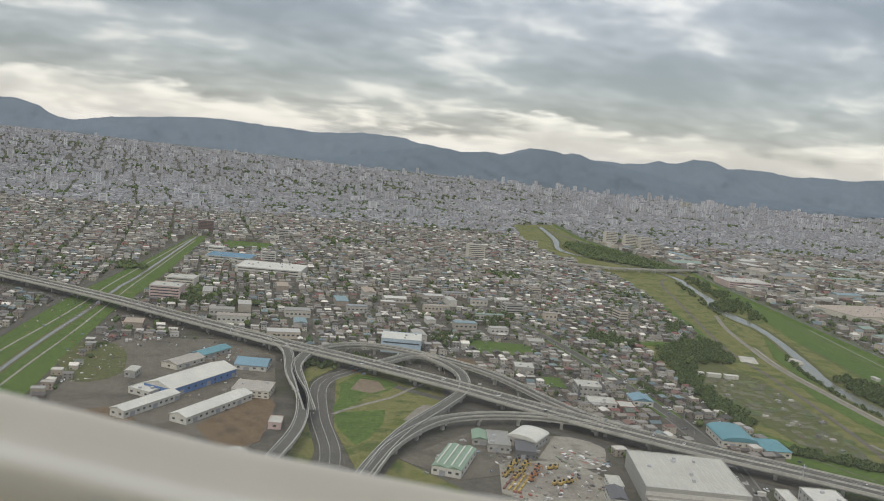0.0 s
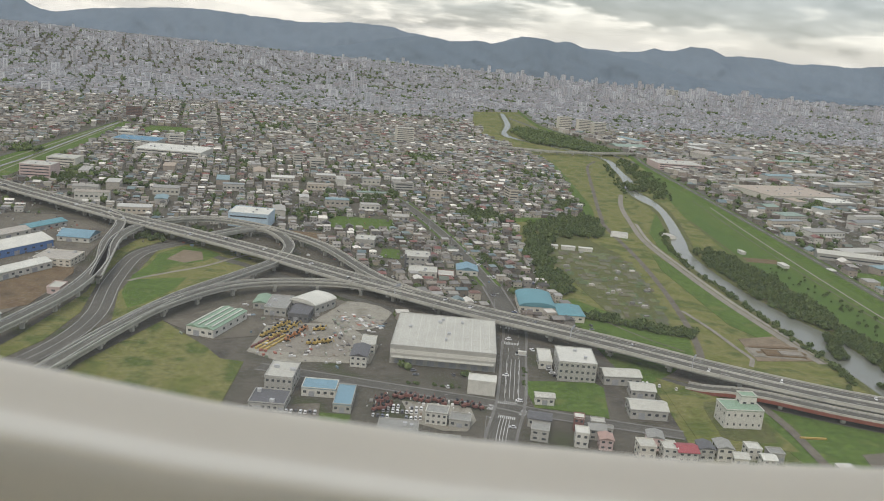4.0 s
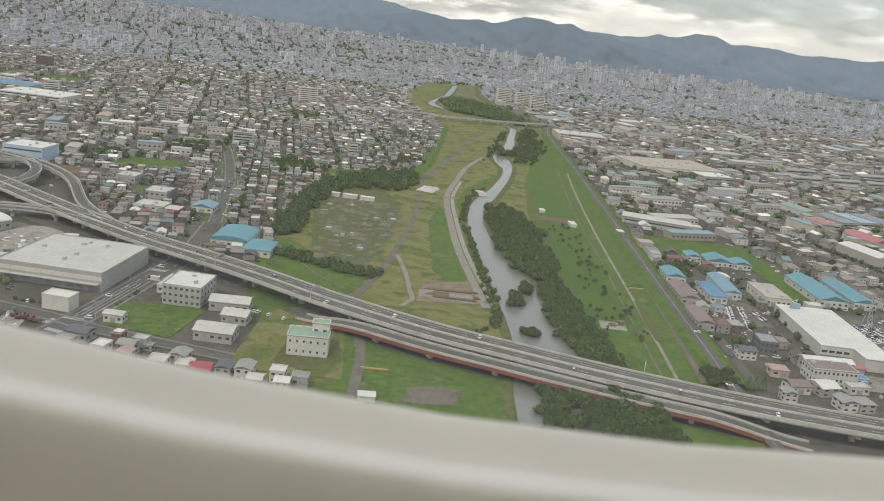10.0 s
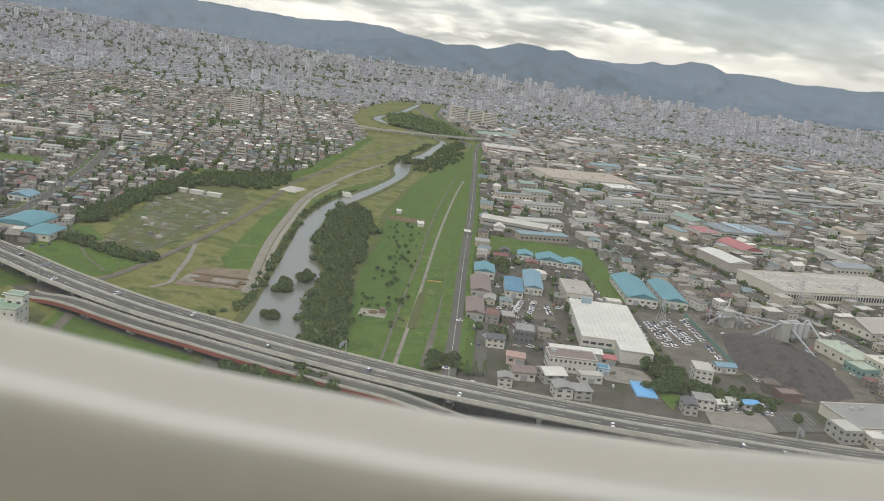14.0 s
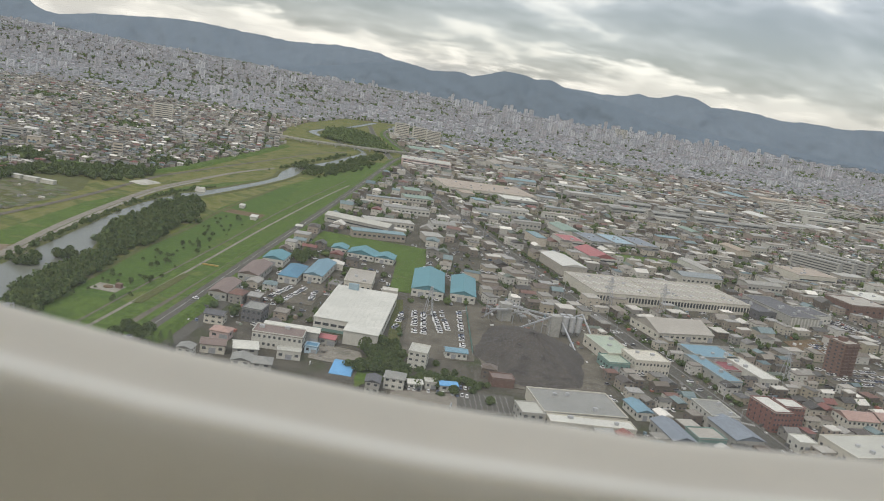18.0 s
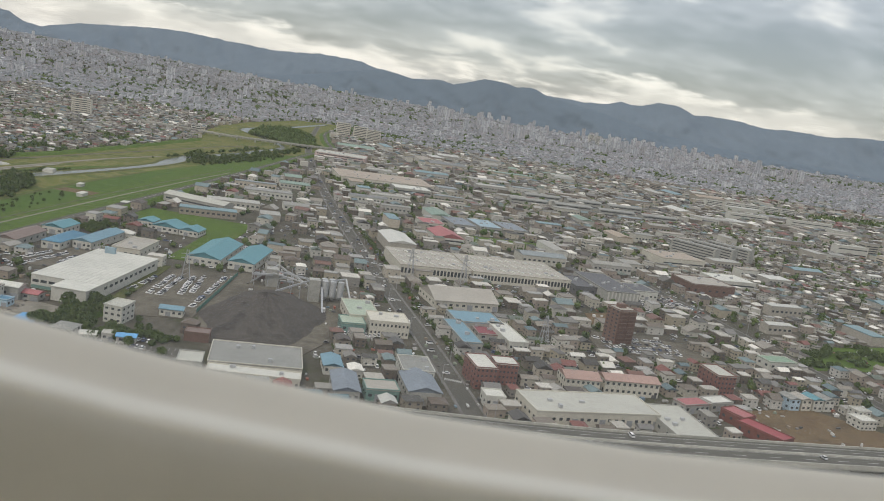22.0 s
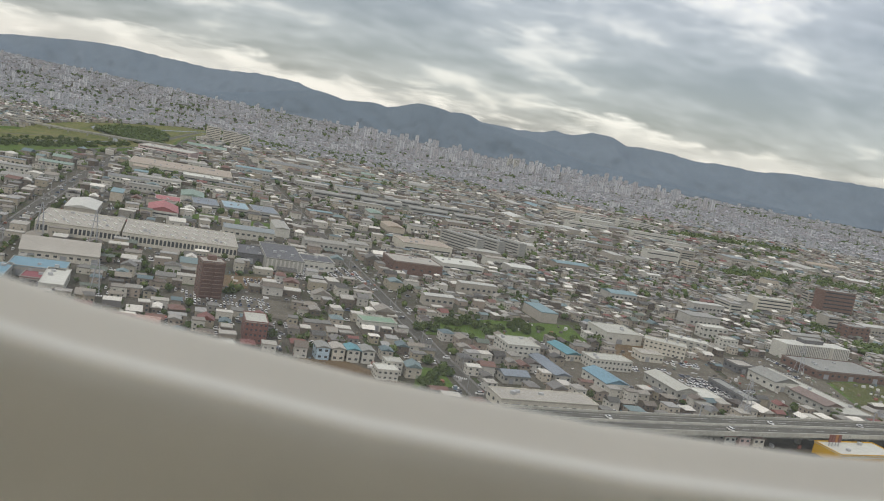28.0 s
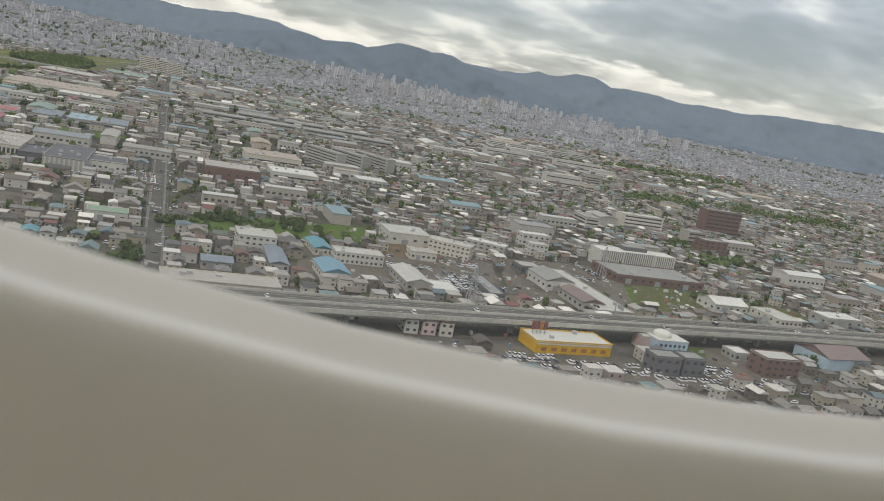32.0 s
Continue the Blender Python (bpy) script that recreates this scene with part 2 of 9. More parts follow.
M["car"] = material("car_paint", [(0.70, 0.70, 0.69), (0.62, 0.62, 0.62), (0.74, 0.74, 0.74), (0.42, 0.43, 0.44), (0.70, 0.70, 0.69), (0.05, 0.05, 0.055), (0.74, 0.74, 0.73), (0.16, 0.17, 0.19), (0.68, 0.68, 0.67), (0.22, 0.22, 0.23), (0.72, 0.72, 0.72), (0.66, 0.66, 0.65), (0.10, 0.10, 0.11), (0.55, 0.55, 0.55), (0.70, 0.70, 0.70), (0.08, 0.11, 0.19), (0.70, 0.69, 0.66)], 1.0, 0.3, vary="object", wear=0.05, spec=0.5)
M["carstuff"] = material("parked_car_paint", [(0.70, 0.70, 0.69), (0.62, 0.62, 0.62), (0.74, 0.74, 0.74), (0.42, 0.43, 0.44), (0.70, 0.70, 0.69), (0.05, 0.05, 0.055), (0.74, 0.74, 0.73), (0.16, 0.17, 0.19), (0.68, 0.68, 0.67), (0.22, 0.22, 0.23), (0.72, 0.72, 0.72), (0.66, 0.66, 0.65), (0.10, 0.10, 0.11), (0.55, 0.55, 0.55), (0.70, 0.70, 0.70), (0.08, 0.11, 0.19), (0.70, 0.69, 0.66)], 1.0, 0.3, vary="island", wear=0.05, spec=0.5)
M["tyre"] = material("tyre_rubber", [(0.02, 0.02, 0.02), (0.025, 0.025, 0.025)], 5.0, 0.9)
M["steel"] = material("galvanised_steel", [(0.42, 0.43, 0.44), (0.36, 0.37, 0.38)], 0.5, 0.5, metal=0.4, wear=0.15)


def plain(name, c, rough=0.65, wear=0.13, wscale=0.6, metal=0.0):
    d = tuple(v * 0.86 for v in c)
    M[name] = material(name, [c, d], 0.08, rough, metal, wear=wear, wscale=wscale)


plain("white_wall", (0.54, 0.53, 0.474))
plain("cream_wall", (0.56, 0.53, 0.45))
plain("grey_wall", (0.36, 0.355, 0.321))
plain("dark_wall", (0.13, 0.13, 0.135))
plain("brown_wall", (0.17, 0.105, 0.085))
plain("brick_wall", (0.20, 0.095, 0.08))
plain("pink_wall", (0.52, 0.40, 0.37))
plain("blue_wall", (0.40, 0.52, 0.60))
plain("yellow_wall", (0.62, 0.36, 0.02))
plain("white_roof", (0.55, 0.545, 0.488))
plain("pale_roof", (0.43, 0.425, 0.372))
plain("beige_roof", (0.36, 0.335, 0.29))
plain("grey_roof", (0.25, 0.25, 0.228))
plain("dark_roof", (0.10, 0.10, 0.105))
plain("blue_roof", (0.085, 0.21, 0.30))
plain("teal_roof", (0.10, 0.25, 0.285))
plain("skyblue_roof", (0.155, 0.275, 0.335))
plain("green_roof", (0.21, 0.31, 0.22))
plain("red_roof", (0.30, 0.065, 0.072))
plain("tarp", (0.13, 0.36, 0.62))
plain("red_paint", (0.18, 0.07, 0.055))
plain("orange_paint", (0.36, 0.15, 0.055))
plain("yellow_paint", (0.40, 0.28, 0.075))


def water_material():
    m = bpy.data.materials.new("river_water")
    m.use_nodes = True
    nt = m.node_tree
    bs = nt.nodes["Principled BSDF"]
    bs.inputs["Base Color"].default_value = (0.14, 0.145, 0.12, 1)
    bs.inputs["Roughness"].default_value = 0.22
    n = nt.nodes.new("ShaderNodeTexNoise")
    n.inputs["Scale"].default_value, n.inputs["Detail"].default_value = 0.35, 4
    geo = nt.nodes.new("ShaderNodeNewGeometry")
    nt.links.new(geo.outputs["Position"], n.inputs["Vector"])
    bp = nt.nodes.new("ShaderNodeBump")
    bp.inputs["Strength"].default_value, bp.inputs["Distance"].default_value = 0.25, 0.25
    nt.links.new(n.outputs["Fac"], bp.inputs["Height"])
    nt.links.new(bp.outputs[0], bs.inputs["Normal"])
    return m


M["water"] = water_material()


# ---- builders ----
def empty(name, x=0, y=0, z=0, turn=0):
    ob = new(name)
    ob.empty_display_size = 1
    ob.matrix_basis = pose(x, y, z, 0, 0, turn)
    return ob


def part(name, data, mat, parent=None, label="", at=None):
    """Links a bmesh or a ready mesh as one object under parent."""
    if isinstance(data, bmesh.types.BMesh):
        me = bpy.data.meshes.new(name)
        data.to_mesh(me)
        data.free()
    else:
        me = data
    if mat is not None and not me.materials:
        me.materials.append(mat)
    ob = new(name, me)
    if parent is not None:
        ob.parent = parent
    if at is not None:
        ob.matrix_basis = at
    if label:
        ob["label"] = label
    return ob


def bm_box(bm, x, y, z, w, d, h, turn=0.0, taper=1.0):
    """A box on (x, y, z), w by d, h high, turned in degrees, its top scaled by taper."""
    c, s = math.cos(radians(turn)), math.sin(radians(turn))
    vs = []
    for k, zz in ((1.0, z), (taper, z + h)):
        for a, b in ((-1, -1), (1, -1), (1, 1), (-1, 1)):
            px, py = a * w / 2 * k, b * d / 2 * k
            vs.append(bm.verts.new((x + px * c - py * s, y + px * s + py * c, zz)))
    for f in ((3, 2, 1, 0), (4, 5, 6, 7), (0, 1, 5, 4), (1, 2, 6, 5), (2, 3, 7, 6), (3, 0, 4, 7)):
        bm.faces.new([vs[i] for i in f])
    return bm


def box(x, y, z, w, d, h, turn=0.0, taper=1.0):
    return bm_box(bmesh.new(), x, y, z, w, d, h, turn, taper)


def tri_mesh(name, verts, tris, mats, index=None):
    """A mesh out of arrays of corners and triangles."""
    me = bpy.data.meshes.new(name)
    verts, tris = np.asarray(verts, dtype=np.float32), np.asarray(tris, dtype=np.int32)
    me.vertices.add(len(verts))
    me.vertices.foreach_set("co", verts.ravel())
    me.loops.add(tris.size)
    me.loops.foreach_set("vertex_index", tris.ravel())
    me.polygons.add(len(tris))
    me.polygons.foreach_set("loop_start", np.arange(0, tris.size, 3, dtype=np.int32))
    for m in mats:
        me.materials.append(m)
    if index is not None:
        me.polygons.foreach_set("material_index", np.asarray(index, dtype=np.int32))
    me.polygons.foreach_set("use_smooth", np.zeros(len(tris), bool))
    me.update(calc_edges=True)
    return me


class Soup:
    """Gathers many small solids into one mesh."""

    def __init__(self):
        self.v, self.f, self.m, self.n = [], [], [], 0

    def add(self, unit_v, unit_f, slot, x, y, z, sx, sy, sz, turn):
        """slot: one material slot, or one for each triangle of the unit."""
        uv, uf = np.asarray(unit_v, float), np.asarray(unit_f, int)
        x, y, z, sx, sy, sz, turn = np.broadcast_arrays(*[np.atleast_1d(np.asarray(a, float)) for a in (x, y, z, sx, sy, sz, turn)])
        k = len(x)
        if k == 0:
            return
        c, s = np.cos(turn)[:, None], np.sin(turn)[:, None]
        px, py, pz = uv[None, :, 0] * sx[:, None], uv[None, :, 1] * sy[:, None], uv[None, :, 2] * sz[:, None]
        out = np.stack([x[:, None] + px * c - py * s, y[:, None] + px * s + py * c, z[:, None] + pz], 2)
        self.v.append(out.reshape(-1, 3))
        self.f.append((uf[None] + (np.arange(k) * len(uv))[:, None, None] + self.n).reshape(-1, 3))
        self.m.append(np.tile(np.broadcast_to(np.asarray(slot), (len(uf),)), k))
        self.n += k * len(uv)

    def link(self, name, mats, label, category, parent=None):
        me = tri_mesh(name, np.concatenate(self.v), np.concatenate(self.f), mats, np.concatenate(self.m))
        ob = new(name, me)
        if parent is not None:
            ob.parent = parent
        return tagged(ob, label, category if parent is None else "", "", "stuff")


BOX_V = [(-.5, -.5, 0), (.5, -.5, 0), (.5, .5, 0), (-.5, .5, 0), (-.5, -.5, 1), (.5, -.5, 1), (.5, .5, 1), (-.5, .5, 1)]
SIDE_F = [(0, 1, 5), (0, 5, 4), (1, 2, 6), (1, 6, 5), (2, 3, 7), (2, 7, 6), (3, 0, 4), (3, 4, 7)]
BOX_F = SIDE_F + [(4, 5, 6), (4, 6, 7)]
GABLE_V = [(-.5, -.5, 0), (.5, -.5, 0), (.5, .5, 0), (-.5, .5, 0), (-.5, 0, 1), (.5, 0, 1)]
GABLE_F = [(0, 1, 5), (0, 5, 4), (2, 3, 4), (2, 4, 5), (1, 2, 5), (3, 0, 4), (0, 2, 1), (0, 3, 2)]
HIP_V = [(-.5, -.5, 0), (.5, -.5, 0), (.5, .5, 0), (-.5, .5, 0), (-.2, 0, 1), (.2, 0, 1)]
PLATE_V, PLATE_F = [(-.5, -.5, 1), (.5, -.5, 1), (.5, .5, 1), (-.5, .5, 1)], [(0, 1, 2), (0, 2, 3)]
QUAD_V = [(-.5, 0, 0), (.5, 0, 0), (.5, 0, 1), (-.5, 0, 1)]
QUAD_F = [(0, 1, 2), (0, 2, 3)]


def smooth_line(points, step=8.0):
    """A Catmull-Rom line through points, sampled about every step metres."""
    p = [Vector(q) for q in points]
    p = [p[0] * 2 - p[1]] + p + [p[-1] * 2 - p[-2]]
    out = []
    for i in range(1, len(p) - 2):
        a, b, c, d = p[i - 1:i + 3]
        n = max(1, int((c - b).length / step))
        for k in range(n):
            u = k / n
            out.append(0.5 * ((2 * b) + (c - a) * u + (2 * a - 5 * b + 4 * c - d) * u * u + (3 * b - a - 3 * c + d) * u ** 3))
    out.append(p[-2])
    return out


def sides(line):
    """For each point of a line the unit vector to its right."""
    out = []
    for i in range(len(line)):
        d = line[min(i + 1, len(line) - 1)] - line[max(i - 1, 0)]
        d.z = 0
        d.normalize()
        out.append(Vector((d.y, -d.x, 0)))
    return out


def bm_loft(line, profile, bm=None, closed=False, cap=True):
    """Sweeps a profile of (right, up) along a line."""
    bm = bm or bmesh.new()
    rows = []
    for q, s in zip(line, sides(line)):
        rows.append([bm.verts.new(q + s * a + Vector((0, 0, b))) for a, b in profile])
    n = len(profile)
    for r0, r1 in zip(rows, rows[1:]):
        for k in range(n if closed else n - 1):
            bm.faces.new((r0[k], r0[(k + 1) % n], r1[(k + 1) % n], r1[k]))
    if closed and cap:
        bm.faces.new(rows[0])
        bm.faces.new(rows[-1][::-1])
    return bm


LAYER = [0]


def strip(name, points, width, z, mat, label, category="road", kind="structure", step=8.0, offset=0.0):
    LAYER[0] += 1
    z += LAYER[0] * 0.002
    line = [Vector((q.x, q.y, z)) for q in smooth_line([(a, b, 0) for a, b in points], step)]
    bm = bm_loft(line, [(offset + width / 2, 0), (offset - width / 2, 0)])
    return tagged(part(name, bm, mat), label, category, "", kind)


def patch(name, outline, z, mat, label, category="ground", thick=0.25, round_it=False):
    """A flat piece of ground with its own edge, thick metres deep; later pieces lie over earlier ones."""
    LAYER[0] += 1
    z += LAYER[0] * 0.0025
    pts = smooth_line([(a, b, 0) for a, b in outline] + [(*outline[0], 0)], 10)[:-1] if round_it else [Vector((a, b, 0)) for a, b in outline]
    bm = bmesh.new()
    top = [bm.verts.new((q.x, q.y, z)) for q in pts]
    low = [bm.verts.new((q.x, q.y, z - thick)) for q in pts]
    f = bm.faces.new(top)
    for i in range(len(pts)):
        j = (i + 1) % len(pts)
        bm.faces.new((top[i], low[i], low[j], top[j]))
    bmesh.ops.recalc_face_normals(bm, faces=bm.faces)
    bmesh.ops.triangulate(bm, faces=[q for q in bm.faces if len(q.verts) > 4])
    return tagged(part(name, bm, mat), label, category, "", "structure")


def inside(px, py, poly):
    px, py = np.asarray(px, float), np.asarray(py, float)
    r = np.zeros(px.shape, bool)
    for (x0, y0), (x1, y1) in zip(poly, poly[1:] + poly[:1]):
        hit = ((y0 > py) != (y1 > py)) & (px < (x1 - x0) * (py - y0) / ((y1 - y0) or 1e-9) + x0)
        r ^= hit
    return r


def near(px, py, line, dist):
    px, py = np.asarray(px, float), np.asarray(py, float)
    best = np.full(px.shape, 1e18)
    for (x0, y0), (x1, y1) in zip(line, line[1:]):
        dx, dy = x1 - x0, y1 - y0
        u = np.clip(((px - x0) * dx + (py - y0) * dy) / (dx * dx + dy * dy), 0, 1)
        best = np.minimum(best, (px - x0 - u * dx) ** 2 + (py - y0 - u * dy) ** 2)
    return best < dist * dist


def rise(x, y):
    """The plain climbs gently towards the hills, more so in the west."""
    x, y = np.asarray(x, float), np.asarray(y, float)
    bearing = np.degrees(np.arctan2(x - 592, np.maximum(y + 32, 1.0)))
    top = np.interp(bearing, [-24, -17, -10, -5, 4, 12, 19, 26, 33], [94, 78, 64, 50, 42, 22, 20, 23, 27])
    u = np.clip((y - 2400) / 2000, 0, 1)
    return top * u * u * (3 - 2 * u)


BLOCKED_AREAS, BLOCKED_LINES = [], []


def free(x, y):
    ok = np.ones(np.shape(x), bool)
    for poly in BLOCKED_AREAS:
        ok &= ~inside(x, y, poly)
    for line, d in BLOCKED_LINES:
        ok &= ~near(x, y, line, d)
    return ok


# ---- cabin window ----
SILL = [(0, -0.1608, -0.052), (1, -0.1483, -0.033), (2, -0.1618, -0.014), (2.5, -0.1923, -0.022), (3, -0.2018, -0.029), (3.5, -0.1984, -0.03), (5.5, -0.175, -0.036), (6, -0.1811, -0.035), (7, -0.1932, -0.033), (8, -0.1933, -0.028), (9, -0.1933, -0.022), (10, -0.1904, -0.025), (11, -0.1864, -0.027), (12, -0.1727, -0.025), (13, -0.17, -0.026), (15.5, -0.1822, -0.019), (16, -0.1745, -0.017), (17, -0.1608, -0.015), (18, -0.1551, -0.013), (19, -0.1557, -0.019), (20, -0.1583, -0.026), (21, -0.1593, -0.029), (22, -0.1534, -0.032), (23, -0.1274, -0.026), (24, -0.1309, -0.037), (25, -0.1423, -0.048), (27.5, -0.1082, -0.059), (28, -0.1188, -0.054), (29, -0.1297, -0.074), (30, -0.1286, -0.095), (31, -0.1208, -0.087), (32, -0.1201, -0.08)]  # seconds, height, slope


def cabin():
    """The lower rims of the cabin windows, bay by bay along the aircraft's run, with an unseen lining round the seat
    row, added to shade the sill.
    """
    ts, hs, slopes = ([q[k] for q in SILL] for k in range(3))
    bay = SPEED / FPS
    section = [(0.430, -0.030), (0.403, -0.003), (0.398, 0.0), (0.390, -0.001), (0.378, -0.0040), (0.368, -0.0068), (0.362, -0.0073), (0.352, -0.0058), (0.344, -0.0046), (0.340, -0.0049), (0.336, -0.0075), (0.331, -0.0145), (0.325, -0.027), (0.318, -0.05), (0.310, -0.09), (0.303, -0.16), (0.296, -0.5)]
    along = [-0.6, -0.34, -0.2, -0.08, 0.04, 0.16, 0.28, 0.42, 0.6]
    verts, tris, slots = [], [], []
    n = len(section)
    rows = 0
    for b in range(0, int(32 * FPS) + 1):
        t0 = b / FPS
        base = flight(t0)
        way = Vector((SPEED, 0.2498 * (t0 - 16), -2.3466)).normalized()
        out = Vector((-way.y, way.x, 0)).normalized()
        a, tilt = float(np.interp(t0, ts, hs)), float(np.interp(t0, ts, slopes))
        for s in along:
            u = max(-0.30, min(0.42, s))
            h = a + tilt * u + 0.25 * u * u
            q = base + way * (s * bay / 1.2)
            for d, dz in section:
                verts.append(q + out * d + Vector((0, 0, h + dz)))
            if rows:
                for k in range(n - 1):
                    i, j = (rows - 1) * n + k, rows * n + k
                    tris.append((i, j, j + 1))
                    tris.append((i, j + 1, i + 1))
                    # dimmed outer band, highlight lip, then the panel below
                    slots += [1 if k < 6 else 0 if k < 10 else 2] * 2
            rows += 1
    me = tri_mesh("window_sill", [tuple(v) for v in verts], tris, [M["lining"], M["dim_band"], M["panel"]], slots)
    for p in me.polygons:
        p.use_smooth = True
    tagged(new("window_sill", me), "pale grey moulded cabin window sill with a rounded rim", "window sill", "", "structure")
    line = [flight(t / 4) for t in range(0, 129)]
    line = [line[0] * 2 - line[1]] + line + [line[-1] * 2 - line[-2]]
    # never in view: shell added to keep sky light off the sill
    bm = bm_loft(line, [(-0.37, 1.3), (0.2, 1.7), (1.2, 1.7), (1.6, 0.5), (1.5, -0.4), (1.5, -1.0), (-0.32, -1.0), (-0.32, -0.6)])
    tagged(part("cabin_wall", bm, M["panel"]), "unseen pale grey cabin lining behind the window seat, added to shade the sill", "cabin wall", "", "structure")
    m = bpy.data.materials.new("veiling_acrylic")
    m.use_nodes = True
    nt = m.node_tree
    nt.nodes.remove(nt.nodes["Principled BSDF"])
    clear, haze, mix = (nt.nodes.new(k) for k in ("ShaderNodeBsdfTransparent", "ShaderNodeBsdfTranslucent", "ShaderNodeMixShader"))
    haze.inputs[0].default_value = (0.95, 0.95, 0.93, 1)
    # milky share added to lift the darks as glare and distance haze
    mix.inputs[0].default_value = 0.08
    nt.links.new(clear.outputs[0], mix.inputs[1])
    nt.links.new(haze.outputs[0], mix.inputs[2])
    nt.links.new(mix.outputs[0], nt.nodes["Material Output"].inputs[0])
    pane = part("window_1", bm_loft(line, [(-0.45, 1.3), (-0.45, -0.4)]), m)
    pane.visible_shadow = False
    tagged(pane, "milky acrylic cabin window pane, its haze added to veil the view", "window pane", "", "structure")


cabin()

# ---- ground and hills ----


def ground():
    xs = np.concatenate([np.linspace(-6000, -2000, 5), np.linspace(-1800, 4000, 59), np.linspace(4400, 8000, 5)])
    ys = np.concatenate([[-3000, -1000, 0], np.linspace(200, 4600, 89), [5200, 6500]])
    gx, gy = np.meshgrid(xs, ys)
    v = np.stack([gx.ravel(), gy.ravel(), rise(gx.ravel(), gy.ravel())], 1)
    n = len(xs)
    i = (np.arange(len(ys) - 1)[:, None] * n + np.arange(n - 1)[None]).ravel()
    f = np.concatenate([np.stack([i, i + 1, i + n + 1], 1), np.stack([i, i + n + 1, i + n], 1)])
    tagged(new("ground", tri_mesh("ground", v, f, [M["urban"]])), "grey city ground of asphalt, yards and small gardens", "ground", "", "structure")


ground()


def hills(name, knots, far, slant, depth, foot, rough, seed, label, mat):
    """A range of wooded hills: crest knots of bearing and rise in degrees, as seen from the middle of the run, over gullied spurs."""
    xs = np.arange(-2600, 3900, 20.0)
    ys = far - slant * xs
    bearing = np.degrees(np.arctan2(xs - 592, ys + 32))
    up = np.radians(np.interp(bearing, [k[0] for k in knots], [k[1] for k in knots]))
    crest = 142 + np.hypot(xs - 592, ys + 32) * np.tan(up)
    v, rows = [], 16
    for r in range(rows):
        u = r / (rows - 1)
        for x, y, c in zip(xs, ys, crest):
            spur = 0.5 - abs(noise.fractal(Vector((x * 0.0045 + u * 0.5, u * 0.9, seed)), 0.8, 2.0, 6))
            fine = noise.fractal(Vector((x * 0.022, u * 3.0, seed + 5)), 0.7, 2.1, 4)
            belly = math.sin(math.pi * u)
            z = foot + (c - foot) * (u ** 1.25) + spur * rough * 3.2 * belly + fine * rough * (0.9 + 0.4 * belly)
            v.append((x, y - depth * (1 - u) - spur * 60 * belly, z))
    n = len(xs)
    i = (np.arange(rows - 1)[:, None] * n + np.arange(n - 1)[None]).ravel()
    f = np.concatenate([np.stack([i, i + 1, i + n + 1], 1), np.stack([i, i + n + 1, i + n], 1)])
    me = tri_mesh(name, v, f, [M[mat]])
    me.polygons.foreach_set("use_smooth", np.ones(len(me.polygons), bool))
    tagged(new(name, me), label, "hills", "", "structure")


CREST = [(-34, .9), (-27, 1.0), (-23.6, 1.1), (-22.5, .82), (-21.8, .35), (-20.8, .14), (-19.6, .39), (-18.6, .57), (-17.2, .7), (-15.6, .88), (-14, 1.03), (-12.3, 1.08), (-10.6, .96), (-8.9, .92), (-7.1, .82), (-5.3, .92), (-3.8, 1.07), (-2, 1.05), (-1, 1.0), (-.2, .75), (.6, .7), (1.6, .55), (2.5, .38), (4.5, .6), (5.3, .45), (6.1, .66), (7.4, 1.12), (8.8, 1.05), (9.4, .88), (10.4, 1.04), (11.4, .68), (12.7, .7), (13.8, .63), (15.1, .76), (15.5, .82), (16.2, 1.08), (16.8, .92), (17.6, 1.04), (18.4, 1.32), (19.4, 1.33), (19.9, 1.25), (20.7, .88), (21.7, 1.0), (23.6, .94), (24.9, .74), (26.6, .88), (28.5, .8), (30.2, 1.05), (32.4, 1.12), (36, 1.2), (40, 1.0)]
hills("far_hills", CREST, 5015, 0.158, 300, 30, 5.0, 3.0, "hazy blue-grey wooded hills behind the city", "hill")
FRONT = [(-34, -1.6), (-12, -1.4), (-9.4, -1.05), (-6.2, -.7), (-3.5, -.2), (-1.9, .2), (0.2, .62), (1.6, .58), (2.5, .42), (4.5, .62), (5.3, .47), (6.1, .68), (7.4, 1.14), (8.8, 1.07), (9.4, .9), (10.4, 1.05), (11.4, .62), (12.7, .5), (13.8, .3), (15.3, .15), (17, -.25), (19, -.6), (22.5, -.85), (25.8, -.95), (29.1, -1.05), (33, -1.2), (40, -1.4)]
hills("front_hills", FRONT, 4720, 0.15, 230, 10, 3.5, 8.0, "darker foothills hazed blue-grey at the edge of the city", "foothill")

# ---- river, levees and open ground ----
BANK_L = [(400, -1500), (420, -400), (440, 120), (444, 250), (448, 315), (459, 388), (460, 437), (461, 491), (462, 568), (464, 646), (478, 730), (508, 815), (537, 925), (536, 985), (546, 1078), (569, 1135), (593, 1249), (612, 1380), (560, 1495), (510, 1585), (499, 1665), (549, 1883), (600, 2200)]
BANK_R = [(440, -1500), (460, -400), (480, 120), (481, 250), (480, 300), (491, 373), (489, 432), (491, 482), (484, 520), (478, 594), (484, 693), (504, 758), (536, 872), (555, 968), (561, 1068), (584, 1130), (603, 1240), (623, 1368), (572, 1500), (524, 1590), (516, 1691), (562, 1872), (612, 2195)]
LEVEE_R = [(490, -1500), (520, -400), (540, 150), (552, 260), (562, 344), (571, 420), (585, 545), (610, 756), (638, 1015), (668, 1300), (690, 1450), (660, 1650), (640, 1900), (680, 2300)]
